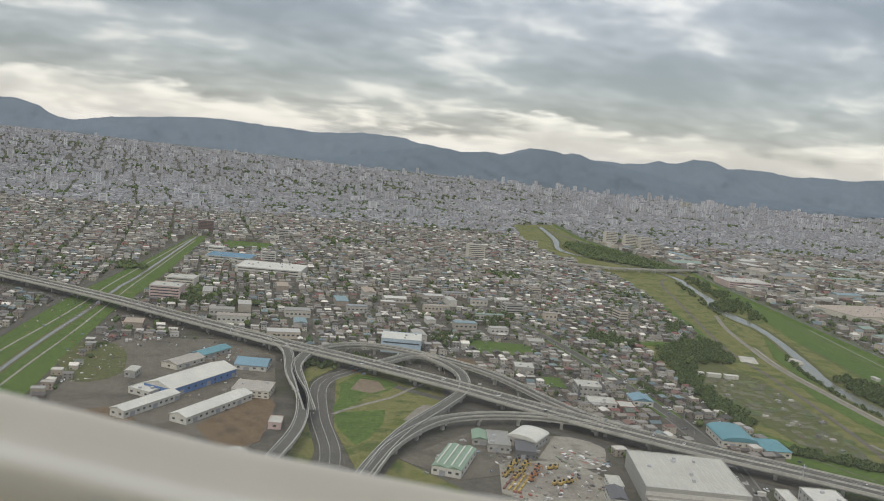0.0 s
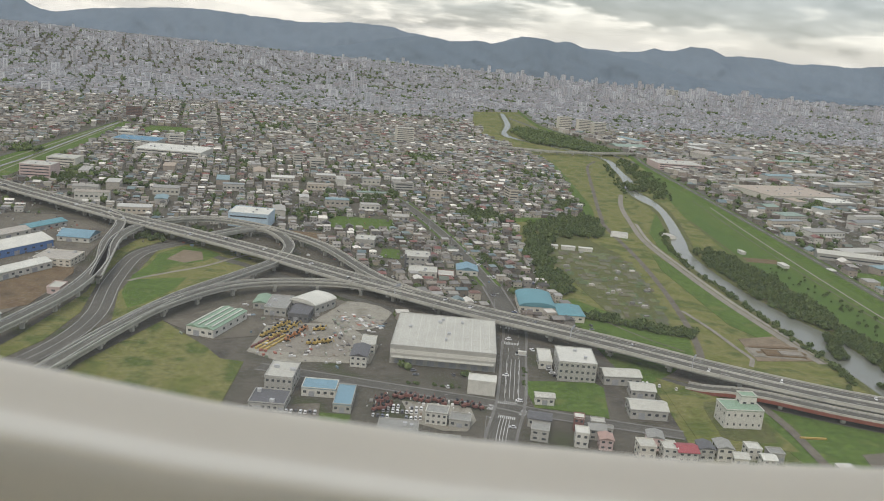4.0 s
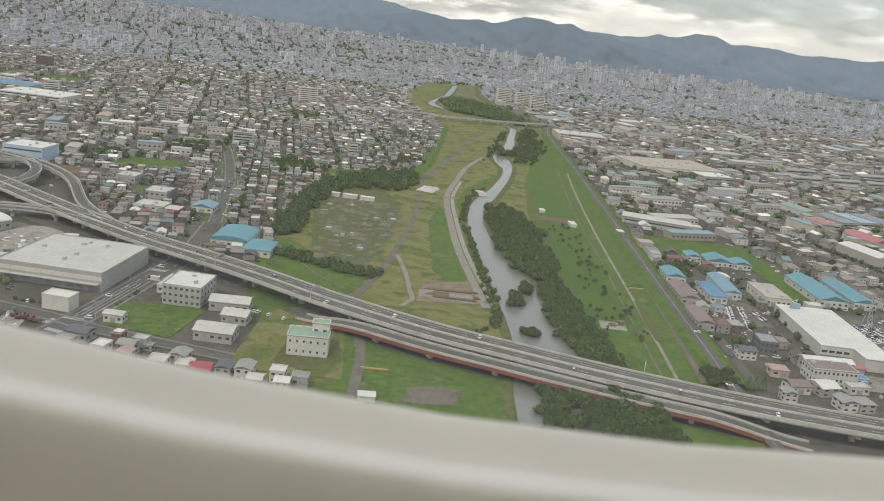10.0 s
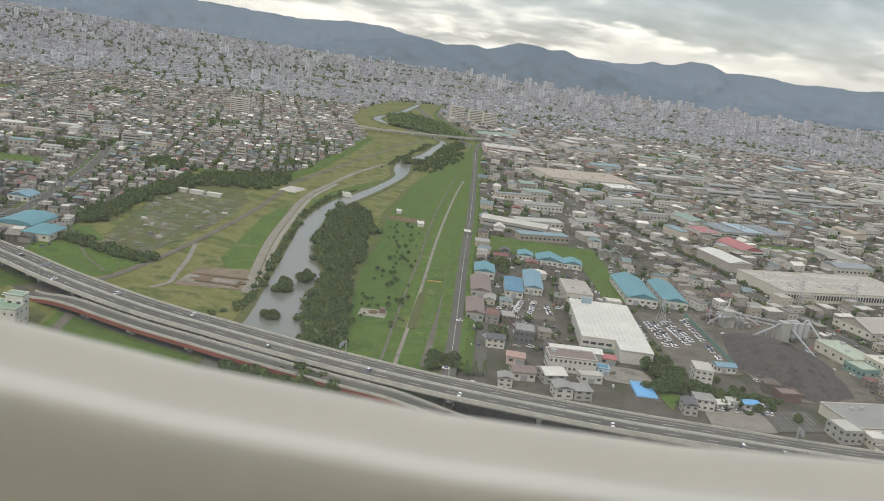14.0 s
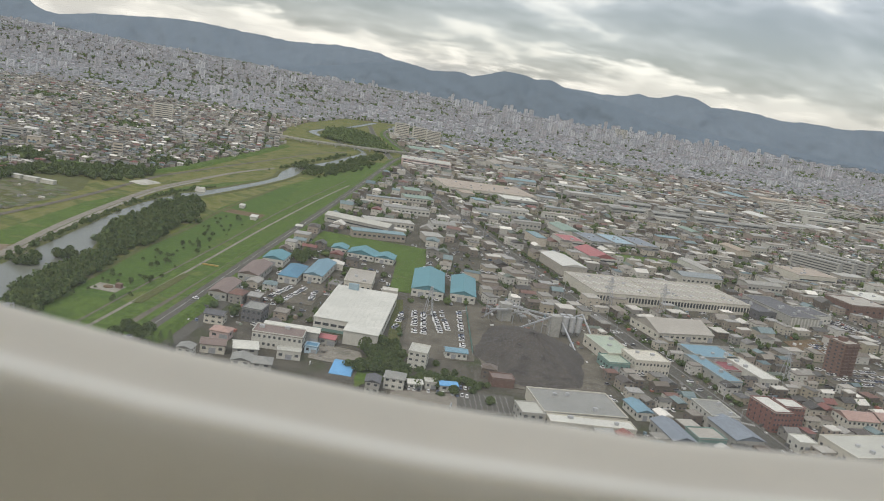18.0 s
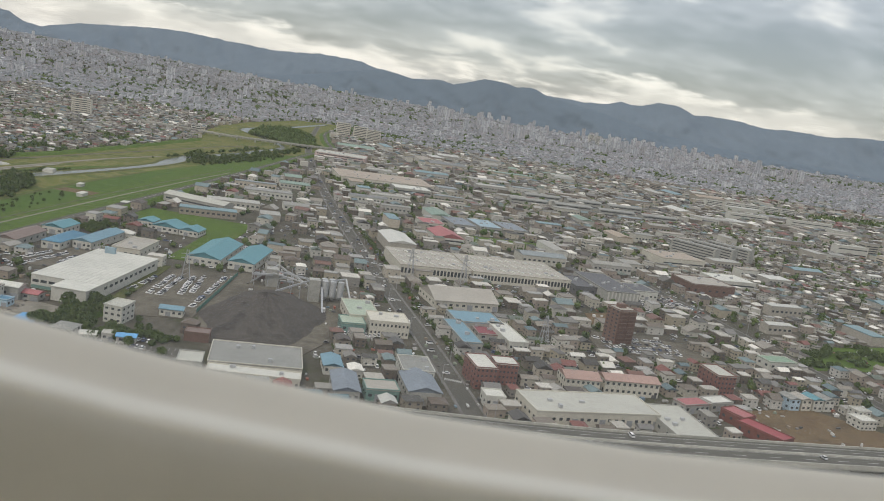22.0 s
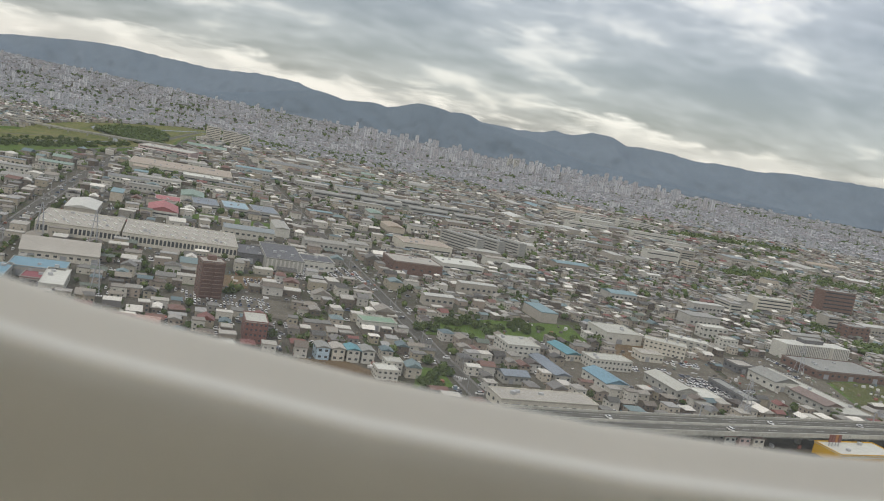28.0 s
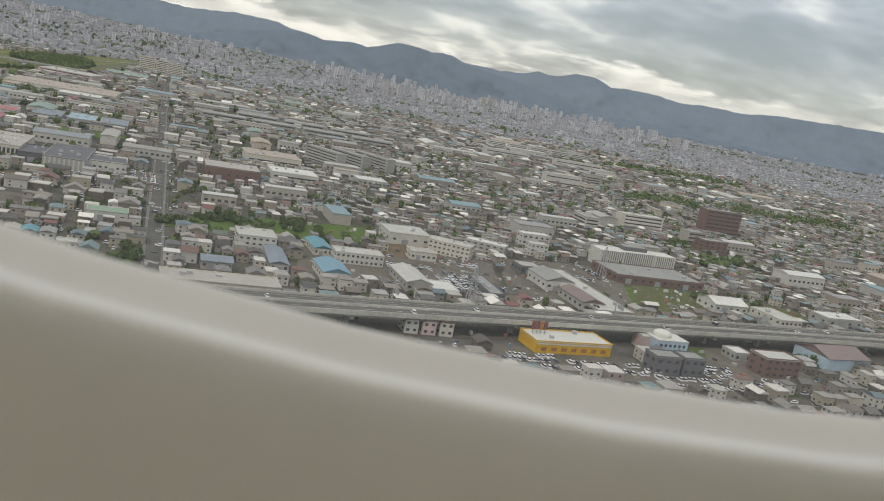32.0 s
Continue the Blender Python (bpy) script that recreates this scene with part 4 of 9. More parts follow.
def building(name, category, label, x, y, w, d, h, turn, wall, roof, style="flat", floors=1, bays=4, group="", z=0.0):
    """A building of its own: walls, roof, parapets, windows, shutters and roof units as parts."""
    root = empty(name, x, y, z, turn)
    part("wall", box(0, 0, -0.2, w, d, h + 0.2), M[wall], root)
    if style == "flat":
        rf = part("roof", flat(w, d, h), M[roof], root)
        for s in (-1, 1):
            part("parapet", box(s * (w / 2 + 0.02), 0, h + 0.3, 0.3, d + 0.34, 0.45), M[wall], root)
            part("parapet", box(0, s * (d / 2 + 0.02), h + 0.3, w - 0.28, 0.3, 0.45), M[wall], root)
        if w * d > 250:
            for k in range(2 + int(w * d / 700)):
                ux, uy = random.uniform(-.38, .38) * w, random.uniform(-.38, .38) * d
                part("roof_unit", box(ux, uy, h + 0.3, random.uniform(1.4, 2.6), random.uniform(1.2, 2.0), random.uniform(0.9, 1.6)), M["unit_metal"], rf)
    elif style == "gable":
        if w >= d:
            part("roof", prism(w, d, h, d * 0.16), M[roof], root)
        else:
            ob = part("roof", prism(d, w, h, w * 0.16), M[roof], root)
            ob.matrix_basis = pose(0, 0, 0, 0, 0, 90)
    elif style == "twin":
        for s in (-1, 1):
            ob = part("roof", prism(d, w / 2, h, w * 0.07, 0.2), M[roof], root)
            ob.matrix_basis = pose(s * w / 4, 0, 0, 0, 0, 90)
            for k in (-1, 1):
                part("skylight", box(s * w / 4 + k * w / 8, 0, h + w * 0.07, w * 0.05, d * 0.9, 0.2), M["white_roof"], root)
    elif style == "hip":
        if w >= d:
            part("roof", hip(w, d, h, d * 0.2), M[roof], root)
        else:
            part("roof", hip(d, w, h, w * 0.2), M[roof], root).matrix_basis = pose(0, 0, 0, 0, 0, 90)
    else:
        part("roof", vault(w, d, h, w * 0.13), M[roof], root)
    if bays:
        fh = h / floors
        ww, wh = min(2.0, w / bays * 0.46), min(1.25, fh * 0.36)
        if name == "pumping_station":
            ww, wh = 0.8, 1.1
        me = mesh_of(box(0, 0, 0, ww, 0.08, wh), "window")
        side = max(1, int(round(bays * d / max(w, 1) * 0.8)))
        side = min(side, 5)
        for q in range(floors):
            zz = q * fh + fh * 0.42
            if y > 700:
                part("window_band", box(0, -d / 2 - 0.02, zz, w * 0.92, 0.08, wh), M["pane"], root)
                continue
            for k in range(bays):
                if floors == 1 and k % 4 == 1:
                    continue
                part("window", me, M["pane"], root, at=pose((k + 0.5) / bays * w - w / 2, -d / 2 - 0.02, zz))
            for k in range(side):
                for s in (-1, 1):
                    part("window", me, M["pane"], root, at=pose(s * (w / 2 + 0.02), (k + 0.5) / side * d - d / 2, zz, 0, 0, 90))
        if floors == 1 and y < 700:
            sm = mesh_of(box(0, 0, 0, min(4.2, w / bays * 0.85), 0.1, min(3.4, h * 0.66)), "shutter")
            for k in range(1, bays, 4):
                part("shutter", sm, M["shutter"], root, "grey roller shutter", at=pose((k + 0.5) / bays * w - w / 2, -d / 2 - 0.03, 0.02))
    c, s = math.cos(radians(turn)), math.sin(radians(turn))
    m = 3.5
    BLOCKED_AREAS.append([(x + a * (w / 2 + m) * c - b * (d / 2 + m) * s, y + a * (w / 2 + m) * s + b * (d / 2 + m) * c) for a, b in ((-1, -1), (1, -1), (1, 1), (-1, 1))])
    if len(label.split()) < 4:
        label += " with rows of windows"
    return tagged(root, label, category, group)


BUILDINGS = [
    ("arched_hall", "hall", "white arched hall beside the equipment yard", 146.0, 504.4, 19.2, 21.5, 6, -37, "grey_wall", "white_roof", "arch", 1, 4),
    ("workshop", "workshop", "black flat-roofed workshop", 139.2, 484.9, 12.2, 19.6, 5, -10, "dark_wall", "dark_roof", "flat", 1, 4),
    ("workshop", "workshop", "grey flat-roofed workshop", 125.2, 498.2, 13.6, 26.0, 5, -8, "grey_wall", "grey_roof", "flat", 1, 4),
    ("striped_shed", "shed", "small shed with green striped roof", 114.7, 506.2, 8.8, 17.0, 4, -8, "grey_wall", "green_roof", "gable", 1, 2),
    ("hangar", "hangar", "workshop hall with green striped skylight roof", 92.0, 463.7, 17, 38.8, 5, -23, "white_wall", "green_roof", "twin", 1, 4),
    ("blue_depot", "depot", "long open depot with sky-blue roof", 151.8, 373.7, 16.4, 11.9, 4, -8, "white_wall", "skyblue_roof", "flat", 1, 5),
    ("blue_depot", "depot", "wing of a depot with sky-blue roof", 163.5, 362.0, 8.4, 23.3, 4, -8, "grey_wall", "skyblue_roof", "flat", 1, 3),
    ("office_block", "office", "stepped pale grey office block", 133.3, 381.1, 13.4, 19.9, 8, -9, "grey_wall", "pale_roof", "flat", 2, 5),
    ("garage", "garage", "long garage with dark grey roof", 128.7, 357.9, 16.6, 15.8, 4, -9, "grey_wall", "dark_roof", "flat", 1, 6),
    ("small_office", "office", "white two-storey office with dark gable roof", 172.6, 415.6, 8.7, 17.4, 6, -9, "white_wall", "dark_roof", "gable", 2, 3),
    ("small_office", "office", "white two-storey office with pale flat roof", 178.1, 434.5, 7.9, 14.6, 5, -8, "white_wall", "pale_roof", "flat", 2, 3),
    ("factory", "factory", "low factory with dark grey panelled roof", 184.7, 318.2, 17.6, 27, 6, -9, "grey_wall", "grey_roof", "flat", 1, 6),
    ("factory", "factory", "low factory with pale grey roof", 202.0, 312.5, 18.8, 9.9, 6, -9, "grey_wall", "grey_roof", "flat", 1, 5),
    ("small_shed", "shed", "small white shed beside the office", 276.1, 421.8, 7.4, 20.0, 4, -10, "white_wall", "white_roof", "flat", 1, 2),
    ("sports_hall", "hall", "hall with curved teal roof beside the expressway", 295.2, 525.2, 24.1, 32.3, 5, -7, "cream_wall", "teal_roof", "arch", 1, 5),
    ("sports_hall", "hall", "small hall with grey-teal hipped roof", 313.7, 505.6, 17.1, 23.5, 5, -6, "cream_wall", "teal_roof", "hip", 1, 3),
    ("apartment_house", "apartment block", "pinkish-white five-storey apartment block", -141.4, 902.6, 30.9, 26.5, 15, -4, "pink_wall", "pale_roof", "flat", 5, 7),
    ("apartment_house", "apartment block", "beige four-storey block behind trees", -137.0, 974.5, 30.6, 26.4, 12, -5, "cream_wall", "pale_roof", "flat", 4, 6),
    ("factory_hall", "factory", "long factory hall with white roof and blue wall", -74.2, 601.2, 69.4, 23.7, 6, 58, "blue_strip", "white_roof", "gable", 1, 10),
    ("factory_hall", "factory", "low white extension of the factory", -99.4, 574.5, 16.7, 18.0, 4, 58, "white_wall", "white_roof", "flat", 1, 3),
    ("factory_hall", "factory", "long white hall with dark windows", -53.2, 544.1, 66.1, 12.8, 5, 58, "white_wall", "white_roof", "gable", 1, 12),
    ("factory_hall", "factory", "long low white hall with pale roof", -94.6, 543.8, 49.8, 11.0, 5, 58, "white_wall", "white_roof", "gable", 1, 10),
    ("storage_shed", "shed", "wide shed with pale grey roof below the ramp", -37.3, 449.5, 29.1, 13.5, 5, 58, "grey_wall", "pale_roof", "gable", 1, 4),
    ("storage_shed", "shed", "small pale hut beside the ramp", -12.1, 518.7, 7.9, 13.1, 4, -5, "pink_wall", "pale_roof", "flat", 1, 1),
    ("works_office", "office", "beige two-storey works office", -30.4, 585.7, 25.6, 23.4, 5, -8, "cream_wall", "beige_roof", "flat", 2, 6),
    ("storage_shed", "shed", "shed with pale teal roof", -35.3, 652.9, 24.3, 22.6, 4, -8, "white_wall", "skyblue_roof", "gable", 1, 4),
    ("storage_shed", "shed", "long shed with dark teal roof", -70.6, 683.0, 34.7, 12.7, 4, 58, "grey_wall", "teal_roof", "gable", 1, 5),
    ("storage_shed", "shed", "curved grey hangar shed", -117.1, 613.7, 7.4, 12.4, 5, -7, "grey_wall", "pale_roof", "arch", 1, 2),
    ("storage_shed", "shed", "beige storage shed", -87.3, 650.3, 32.0, 14.5, 4, 58, "cream_wall", "beige_roof", "gable", 1, 4),
    ("cold_store", "warehouse", "pale blue and white cold store beside the ramp", 87.8, 735.9, 34.9, 28.9, 12, -8, "blue_wall", "white_roof", "flat", 2, 7),
    ("office_building", "office", "pale grey block with flat roof", 224.4, 624.0, 19.5, 19.7, 8, -5, "grey_wall", "pale_roof", "flat", 2, 5),
    ("shop", "shop", "low shop with pale blue roof", 260.8, 604.9, 15.8, 17.5, 4, -6, "white_wall", "skyblue_roof", "gable", 1, 3),
    ("shop", "shop", "red-fronted shop", 242.0, 586.2, 11.8, 15.1, 4, -7, "red_paint", "pale_roof", "flat", 1, 3),
    ("workshop", "workshop", "white workshop beside the expressway", 225.6, 594.3, 21.1, 15.7, 4, -7, "white_wall", "pale_roof", "flat", 1, 4),
    ("grey_hall", "hall", "hall with pale grey roof beside a lawn", 186.3, 679.5, 16.0, 17.6, 6, -8, "grey_wall", "pale_roof", "flat", 1, 4),
    ("depot_hall", "hall", "beige hall behind the big white store", 656.5, 502.0, 17.3, 33.9, 6, -3, "cream_wall", "beige_roof", "flat", 1, 5),
    ("teal_hall", "hall", "hall with blue-teal ribbed roof", 701.8, 523.3, 20.7, 57.3, 5, -3, "white_wall", "teal_roof", "gable", 1, 5),
    ("teal_hall", "hall", "narrow hall with blue-teal roof", 725.2, 521.4, 16.2, 51.4, 5, -4, "white_wall", "teal_roof", "gable", 1, 4),
    ("teal_hall", "hall", "hall with light teal roof", 629.4, 514.3, 11.8, 44.7, 5, -7, "white_wall", "skyblue_roof", "gable", 1, 4),
    ("teal_hall", "hall", "hall with blue roof", 614.1, 497.8, 11.5, 33.7, 5, -6, "white_wall", "blue_roof", "hip", 1, 3),
    ("row_house", "house", "low block with teal roof", 636.8, 594.3, 11.3, 14.8, 4, -5, "white_wall", "teal_roof", "gable", 1, 3),
    ("row_house", "house", "low block with teal roof", 654.2, 586.9, 19.8, 19.9, 4, -7, "white_wall", "teal_roof", "gable", 1, 5),
    ("row_house", "house", "low block with teal roof", 671.4, 583.0, 13.8, 16.3, 4, -7, "white_wall", "teal_roof", "gable", 1, 4),
    ("levee_house", "house", "workshop with teal roof beside the levee", 598.5, 531.6, 13.6, 23.1, 5, -5, "white_wall", "teal_roof", "gable", 1, 3),
    ("levee_house", "house", "workshop with brown roof beside the levee", 591.4, 489.7, 12.4, 36.2, 5, -5, "grey_wall", "roof_brown", "gable", 1, 3),
    ("levee_house", "house", "long house with pinkish roof beside the levee", 582.9, 439.6, 10.1, 29.7, 5, -5, "grey_wall", "roof_brown", "gable", 1, 3),
    ("low_store", "store", "wide grey flat-roofed store beside the expressway", 763.8, 327.3, 39, 28, 5, 8, "cream_wall", "grey_roof", "flat", 1, 0),
    ("long_shop", "shop", "long low store front with white roof and yellow-green window band", 766.5, 306.8, 38, 8.5, 4.6, 4, "cream_wall", "white_roof", "flat", 1, 16),
    ("store_tower", "store", "small grey corner block with pale roof", 739.6, 310.0, 10, 13, 6.2, 8, "grey_wall", "pale_roof", "flat", 2, 3),
    ("fire_depot", "depot", "cream depot with red garage doors", 818.3, 405.9, 20.8, 17.9, 8, 11, "cream_wall", "cream_wall", "flat", 2, 10),
    ("green_depot", "depot", "depot with pale green roof", 802.8, 425.3, 16.7, 32.0, 6, 13, "cream_wall", "green_pale", "flat", 1, 4),
    ("green_depot", "depot", "depot with pale green roof", 800.1, 402.4, 12.6, 14.3, 5, 12, "green_wall", "green_pale", "flat", 1, 4),
    ("blue_factory", "factory", "factory with sky-blue roof", 868.0, 443.5, 28.0, 22.9, 5, 14, "grey_wall", "skyblue_roof", "flat", 1, 7),
    ("blue_factory", "factory", "wing of the factory with sky-blue roof", 858.9, 411.4, 10.5, 41.9, 5, 13, "grey_wall", "skyblue_roof", "flat", 1, 3),
    ("red_court", "shed", "low shed with dark red roof", 874.8, 428.9, 16.3, 21.2, 3, 11, "grey_wall", "roof_red", "flat", 1, 3),
    ("white_shop", "shop", "shop with bright white roof", 884.7, 421.2, 11.2, 36.4, 5, 14, "white_wall", "white_roof", "flat", 1, 4),
    ("long_store", "store", "long beige-roofed store", 861.2, 492.7, 42.0, 32.7, 5, 17, "cream_wall", "beige_roof", "gable", 1, 10),
    ("brick_block", "apartment block", "dark red brick block with white roof", 863.4, 346.8, 10.1, 19.5, 10, 13, "brick_wall", "white_roof", "flat", 4, 5),
    ("brick_block", "apartment block", "dark red brick block with white roof", 874.9, 352.3, 11.2, 10.9, 10, 9, "brick_wall", "white_roof", "flat", 4, 6),
    ("small_store", "shop", "small white flat-roofed shop", 867.4, 319.6, 8.8, 9.0, 5, 10, "white_wall", "white_roof", "flat", 1, 3),
    ("row_flats", "apartment block", "row of cream two-storey flats with pinkish roofs", 912.2, 356.5, 17.4, 13.0, 7, 8, "cream_wall", "roof_pink", "gable", 2, 7),
    ("row_flats", "apartment block", "row of cream two-storey flats with pinkish roofs", 937.8, 362.0, 28.2, 11.1, 7, 9, "cream_wall", "roof_pink", "gable", 2, 10),
    ("brick_block", "apartment block", "stepped dark red brick block", 990.9, 386.7, 10.6, 17.9, 10, 13, "brick_wall", "pale_roof", "flat", 4, 5),
    ("works_office", "office", "white two-storey office with grey roof", 833.1, 339.0, 14.4, 19.9, 7, 9, "white_wall", "grey_roof", "flat", 2, 6),
    ("works_hall", "workshop", "hall with blue-grey roof", 835.2, 318.1, 14.0, 23.7, 6, 11, "grey_wall", "roof_bluegrey", "gable", 1, 4),
    ("works_hall", "workshop", "green-walled workshop", 818.8, 310.5, 13.9, 11.7, 5, 11, "green_wall", "beige_roof", "flat", 1, 4),
    ("works_hall", "workshop", "workshop with grey roof", 803.7, 309.6, 10.7, 22.8, 5, 9, "grey_wall", "roof_bluegrey", "gable", 1, 4),
    ("works_hall", "workshop", "workshop with pale blue roof", 795.8, 336.4, 8.2, 15.0, 4, 11, "white_wall", "skyblue_roof", "gable", 1, 3),
    ("van_depot", "warehouse", "long warehouse with pale beige roof and loading bays", 909.3, 321.1, 58.9, 23.7, 6, 15, "cream_wall", "pale_roof", "flat", 1, 18),
    ("van_depot", "warehouse", "narrow grey-roofed warehouse", 949.2, 315.2, 19.5, 38.5, 5, 11, "grey_wall", "pale_roof", "flat", 1, 4),
    ("red_store", "store", "long store with red walls and roof", 989.6, 321.0, 9.0, 23, 5, 36, "red_paint", "red_roof", "flat", 1, 4),
    ("red_store", "store", "wing of the red store with a pinkish roof", 984.6, 339.4, 9.4, 12.6, 5, 32, "red_paint", "roof_pinkred", "flat", 1, 3),
    ("low_shop", "shop", "low shop with a white flat roof", 980.5, 356.5, 14, 8.4, 4, 26, "grey_wall", "white_roof", "flat", 1, 4),
    ("red_store", "store", "low grey store with a red roof", 965.5, 348.5, 15.6, 8.6, 4, 26, "grey_wall", "roof_pinkred", "flat", 1, 5),
    ("gymnasium", "gymnasium", "white windowless gymnasium", 1208.3, 525.1, 27.0, 24.9, 7, 16, "white_wall", "pale_roof", "flat", 1, 4),
    ("teal_depot", "depot", "depot with teal gable roof", 1159.9, 457.3, 10.0, 23.4, 4, 18, "cream_wall", "teal_roof", "gable", 1, 4),
    ("teal_depot", "depot", "depot with pale teal roof", 1170.7, 406.0, 13.5, 24.0, 5, 17, "white_wall", "skyblue_roof", "gable", 1, 4),
    ("school_block", "school", "cream three-storey school block", 1236.9, 507.0, 26, 12, 8, -18, "cream_wall", "pale_roof", "flat", 3, 9),
    ("school_block", "school", "white-roofed three-storey block", 1262.1, 533.8, 26, 12, 7, -18, "grey_wall", "white_roof", "flat", 3, 6),
    ("long_flats", "apartment block", "long white two-storey block", 1181.7, 444.6, 26.2, 12.7, 6, 16, "white_wall", "pale_roof", "flat", 2, 10),
    ("white_flats", "apartment block", "white three-storey flats", 1128.0, 438.4, 19.5, 18.5, 8, 16, "white_wall", "pale_roof", "flat", 3, 6),
    ("grey_store", "store", "long light-grey roofed hall", 1306.7, 456.1, 21.9, 83.1, 4, 16, "grey_wall", "pale_roof", "flat", 1, 3),
    ("grey_depot", "depot", "grey roofed depot", 1210.2, 417.5, 13.1, 30.5, 5, 16, "grey_wall", "pale_roof", "gable", 1, 4),
    ("car_dealer", "shop", "white car dealer's pavilion", 1225.7, 408.6, 13.4, 16.3, 4, 14, "white_wall", "white_roof", "flat", 1, 6),
    ("flat_shop", "shop", "pink-cream low shop", 1217.8, 481.5, 15.7, 11.2, 5, 13, "cream_wall", "beige_roof", "flat", 1, 5),
    ("expressway_store", "store", "low beige store with white parapets", 1127.3, 352.0, 49.1, 15.5, 5, 16, "cream_wall", "beige_roof", "flat", 1, 10),
    ("grey_row", "shed", "shed with slate-grey roof", 1142.4, 413.5, 9, 34, 4, 14, "grey_wall", "roof_bluegrey", "gable", 1, 3),
    ("grey_row", "shed", "shed with slate-grey roof", 1118.5, 387.1, 13.9, 10.6, 4, 16, "grey_wall", "roof_bluegrey", "gable", 1, 5),
    ("yellow_store", "store", "bright yellow discount store with white roof", 1277.5, 349.5, 38, 15.6, 5.2, 19, "yellow_wall", "white_roof", "flat", 1, 0),
    ("beige_flats", "apartment block", "long beige flats beside the expressway", 1427.6, 465.1, 16.2, 25.0, 7, 19, "cream_wall", "pale_roof", "flat", 2, 5),
    ("petrol_station", "petrol station", "white flat canopy of a filling station", 1369.1, 380.6, 9.4, 10.1, 4, 16, "grey_wall", "white_roof", "flat", 1, 3),
    ("long_store", "store", "large white roofed hall", 1116.5, 703.8, 37.9, 30.7, 6, 16, "white_wall", "white_roof", "flat", 1, 8),
    ("brown_mall", "store", "large dark brown store building", 1075.4, 653.0, 40.7, 32.4, 9, 15, "brown_wall", "beige_roof", "flat", 1, 6),
    ("peach_mall", "store", "large store with peach-coloured roof", 1088.5, 776.5, 47.9, 36.7, 8, 16, "cream_wall", "roof_peach", "flat", 1, 5),
    ("red_hall", "hall", "hall with bright red roof", 861.3, 722.0, 24.0, 40.0, 5, 14, "white_wall", "roof_pinkred", "gable", 1, 5),
    ("red_hall", "hall", "smaller hall with faded red roof", 849.0, 786.0, 22.0, 30.0, 5, 14, "white_wall", "roof_pinkred", "flat", 1, 4),
    ("white_hall", "hall", "long low hall with bright white roof", 829.3, 1030.4, 46.3, 35.8, 6, 13, "grey_wall", "white_roof", "flat", 1, 6),
    ("sky_hall", "hall", "long hall with slate-blue ribbed roof", 878.0, 812.0, 24, 46, 5, 15, "grey_wall", "roof_bluegrey", "flat", 1, 8),
    ("sky_hall", "hall", "long hall with pale blue roof", 905.0, 822.0, 24, 46, 5, 15, "grey_wall", "roof_paleblue", "flat", 1, 8),
    ("sky_hall", "hall", "long hall with slate-blue ribbed roof", 932.0, 829.0, 24, 46, 5, 15, "grey_wall", "roof_bluegrey", "flat", 1, 8),
    ("pink_mall", "store", "wide pinkish store block", 718.4, 1308.5, 77.4, 54.4, 10, -1, "pink_wall", "pale_roof", "flat", 3, 12),
    ("grey_plant", "factory", "wide grey factory hall", 645.1, 707.2, 60, 16, 6, -20, "grey_wall", "pale_roof", "gable", 1, 12),
    ("peach_hall", "hall", "wide hall with peach roof", 790.6, 1086.8, 122.7, 81.6, 7, 12, "cream_wall", "roof_peach", "flat", 1, 12),
    ("canal_works", "factory", "white works with blue roof beside the canal", -105.5, 1206.3, 61.6, 45.0, 7, -8, "white_wall", "blue_roof", "flat", 2, 8),
    ("canal_works", "factory", "white works hall", -45.1, 1131.2, 84.7, 58.8, 7, -8, "white_wall", "white_roof", "flat", 2, 10),
    ("canal_works", "office", "white stepped office block", -129.6, 1249.3, 22.0, 18, 12, -8, "white_wall", "white_roof", "flat", 3, 4),
    ("store_podium", "store", "low brown podium with dark window bands", 1372.0, 538.0, 66, 34, 5, 16, "brown_wall", "grey_roof", "flat", 1, 12),
    ("white_block", "apartment block", "small white three-storey block", 1299.0, 556.0, 13, 9, 8, 16, "white_wall", "pale_roof", "flat", 3, 4),
    ("white_block", "apartment block", "white block with a stepped roof", 1303.0, 594.0, 22, 10, 8, 16, "white_wall", "white_roof", "flat", 2, 5),
    ("grey_hall", "hall", "pale grey hall with a low gable", 1293.0, 469.0, 18, 24, 6, 16, "white_wall", "grey_roof", "gable", 1, 4),
    ("brown_hall", "hall", "hall with dark red-brown roof", 1304.0, 437.0, 13, 28, 5, 16, "grey_wall", "roof_brown", "gable", 1, 3),
    ("yellow_roof_shop", "shop", "low shop with pale yellow roof", 1283.0, 495.0, 14, 14, 5, 16, "dark_wall", "beige_roof", "flat", 1, 4),
    ("low_works", "works", "low white works hall", 1404.0, 487.0, 24, 18, 5, 16, "white_wall", "white_roof", "gable", 1, 5),
    ("pastel_house", "house", "pale blue two-storey terraced house", 1024.5, 373.0, 6, 9, 6, 16, "blue_wall", "grey_roof", "gable", 2, 2),
    ("pastel_house", "house", "pale yellow two-storey terraced house", 1031.5, 375.2, 6, 9, 6, 16, "cream_wall", "beige_roof", "gable", 2, 2),
    ("pastel_house", "house", "pale green two-storey terraced house", 1038.5, 377.2, 6, 9, 6, 16, "white_wall", "teal_roof", "gable", 2, 2),
    ("pastel_house", "house", "white two-storey terraced house", 1045.5, 379.4, 6, 9, 6, 16, "white_wall", "grey_roof", "gable", 2, 2),
    ("stepped_house", "house", "white stepped house", 1055.0, 358.0, 10, 9, 4.6, 16, "white_wall", "white_roof", "flat", 2, 4),
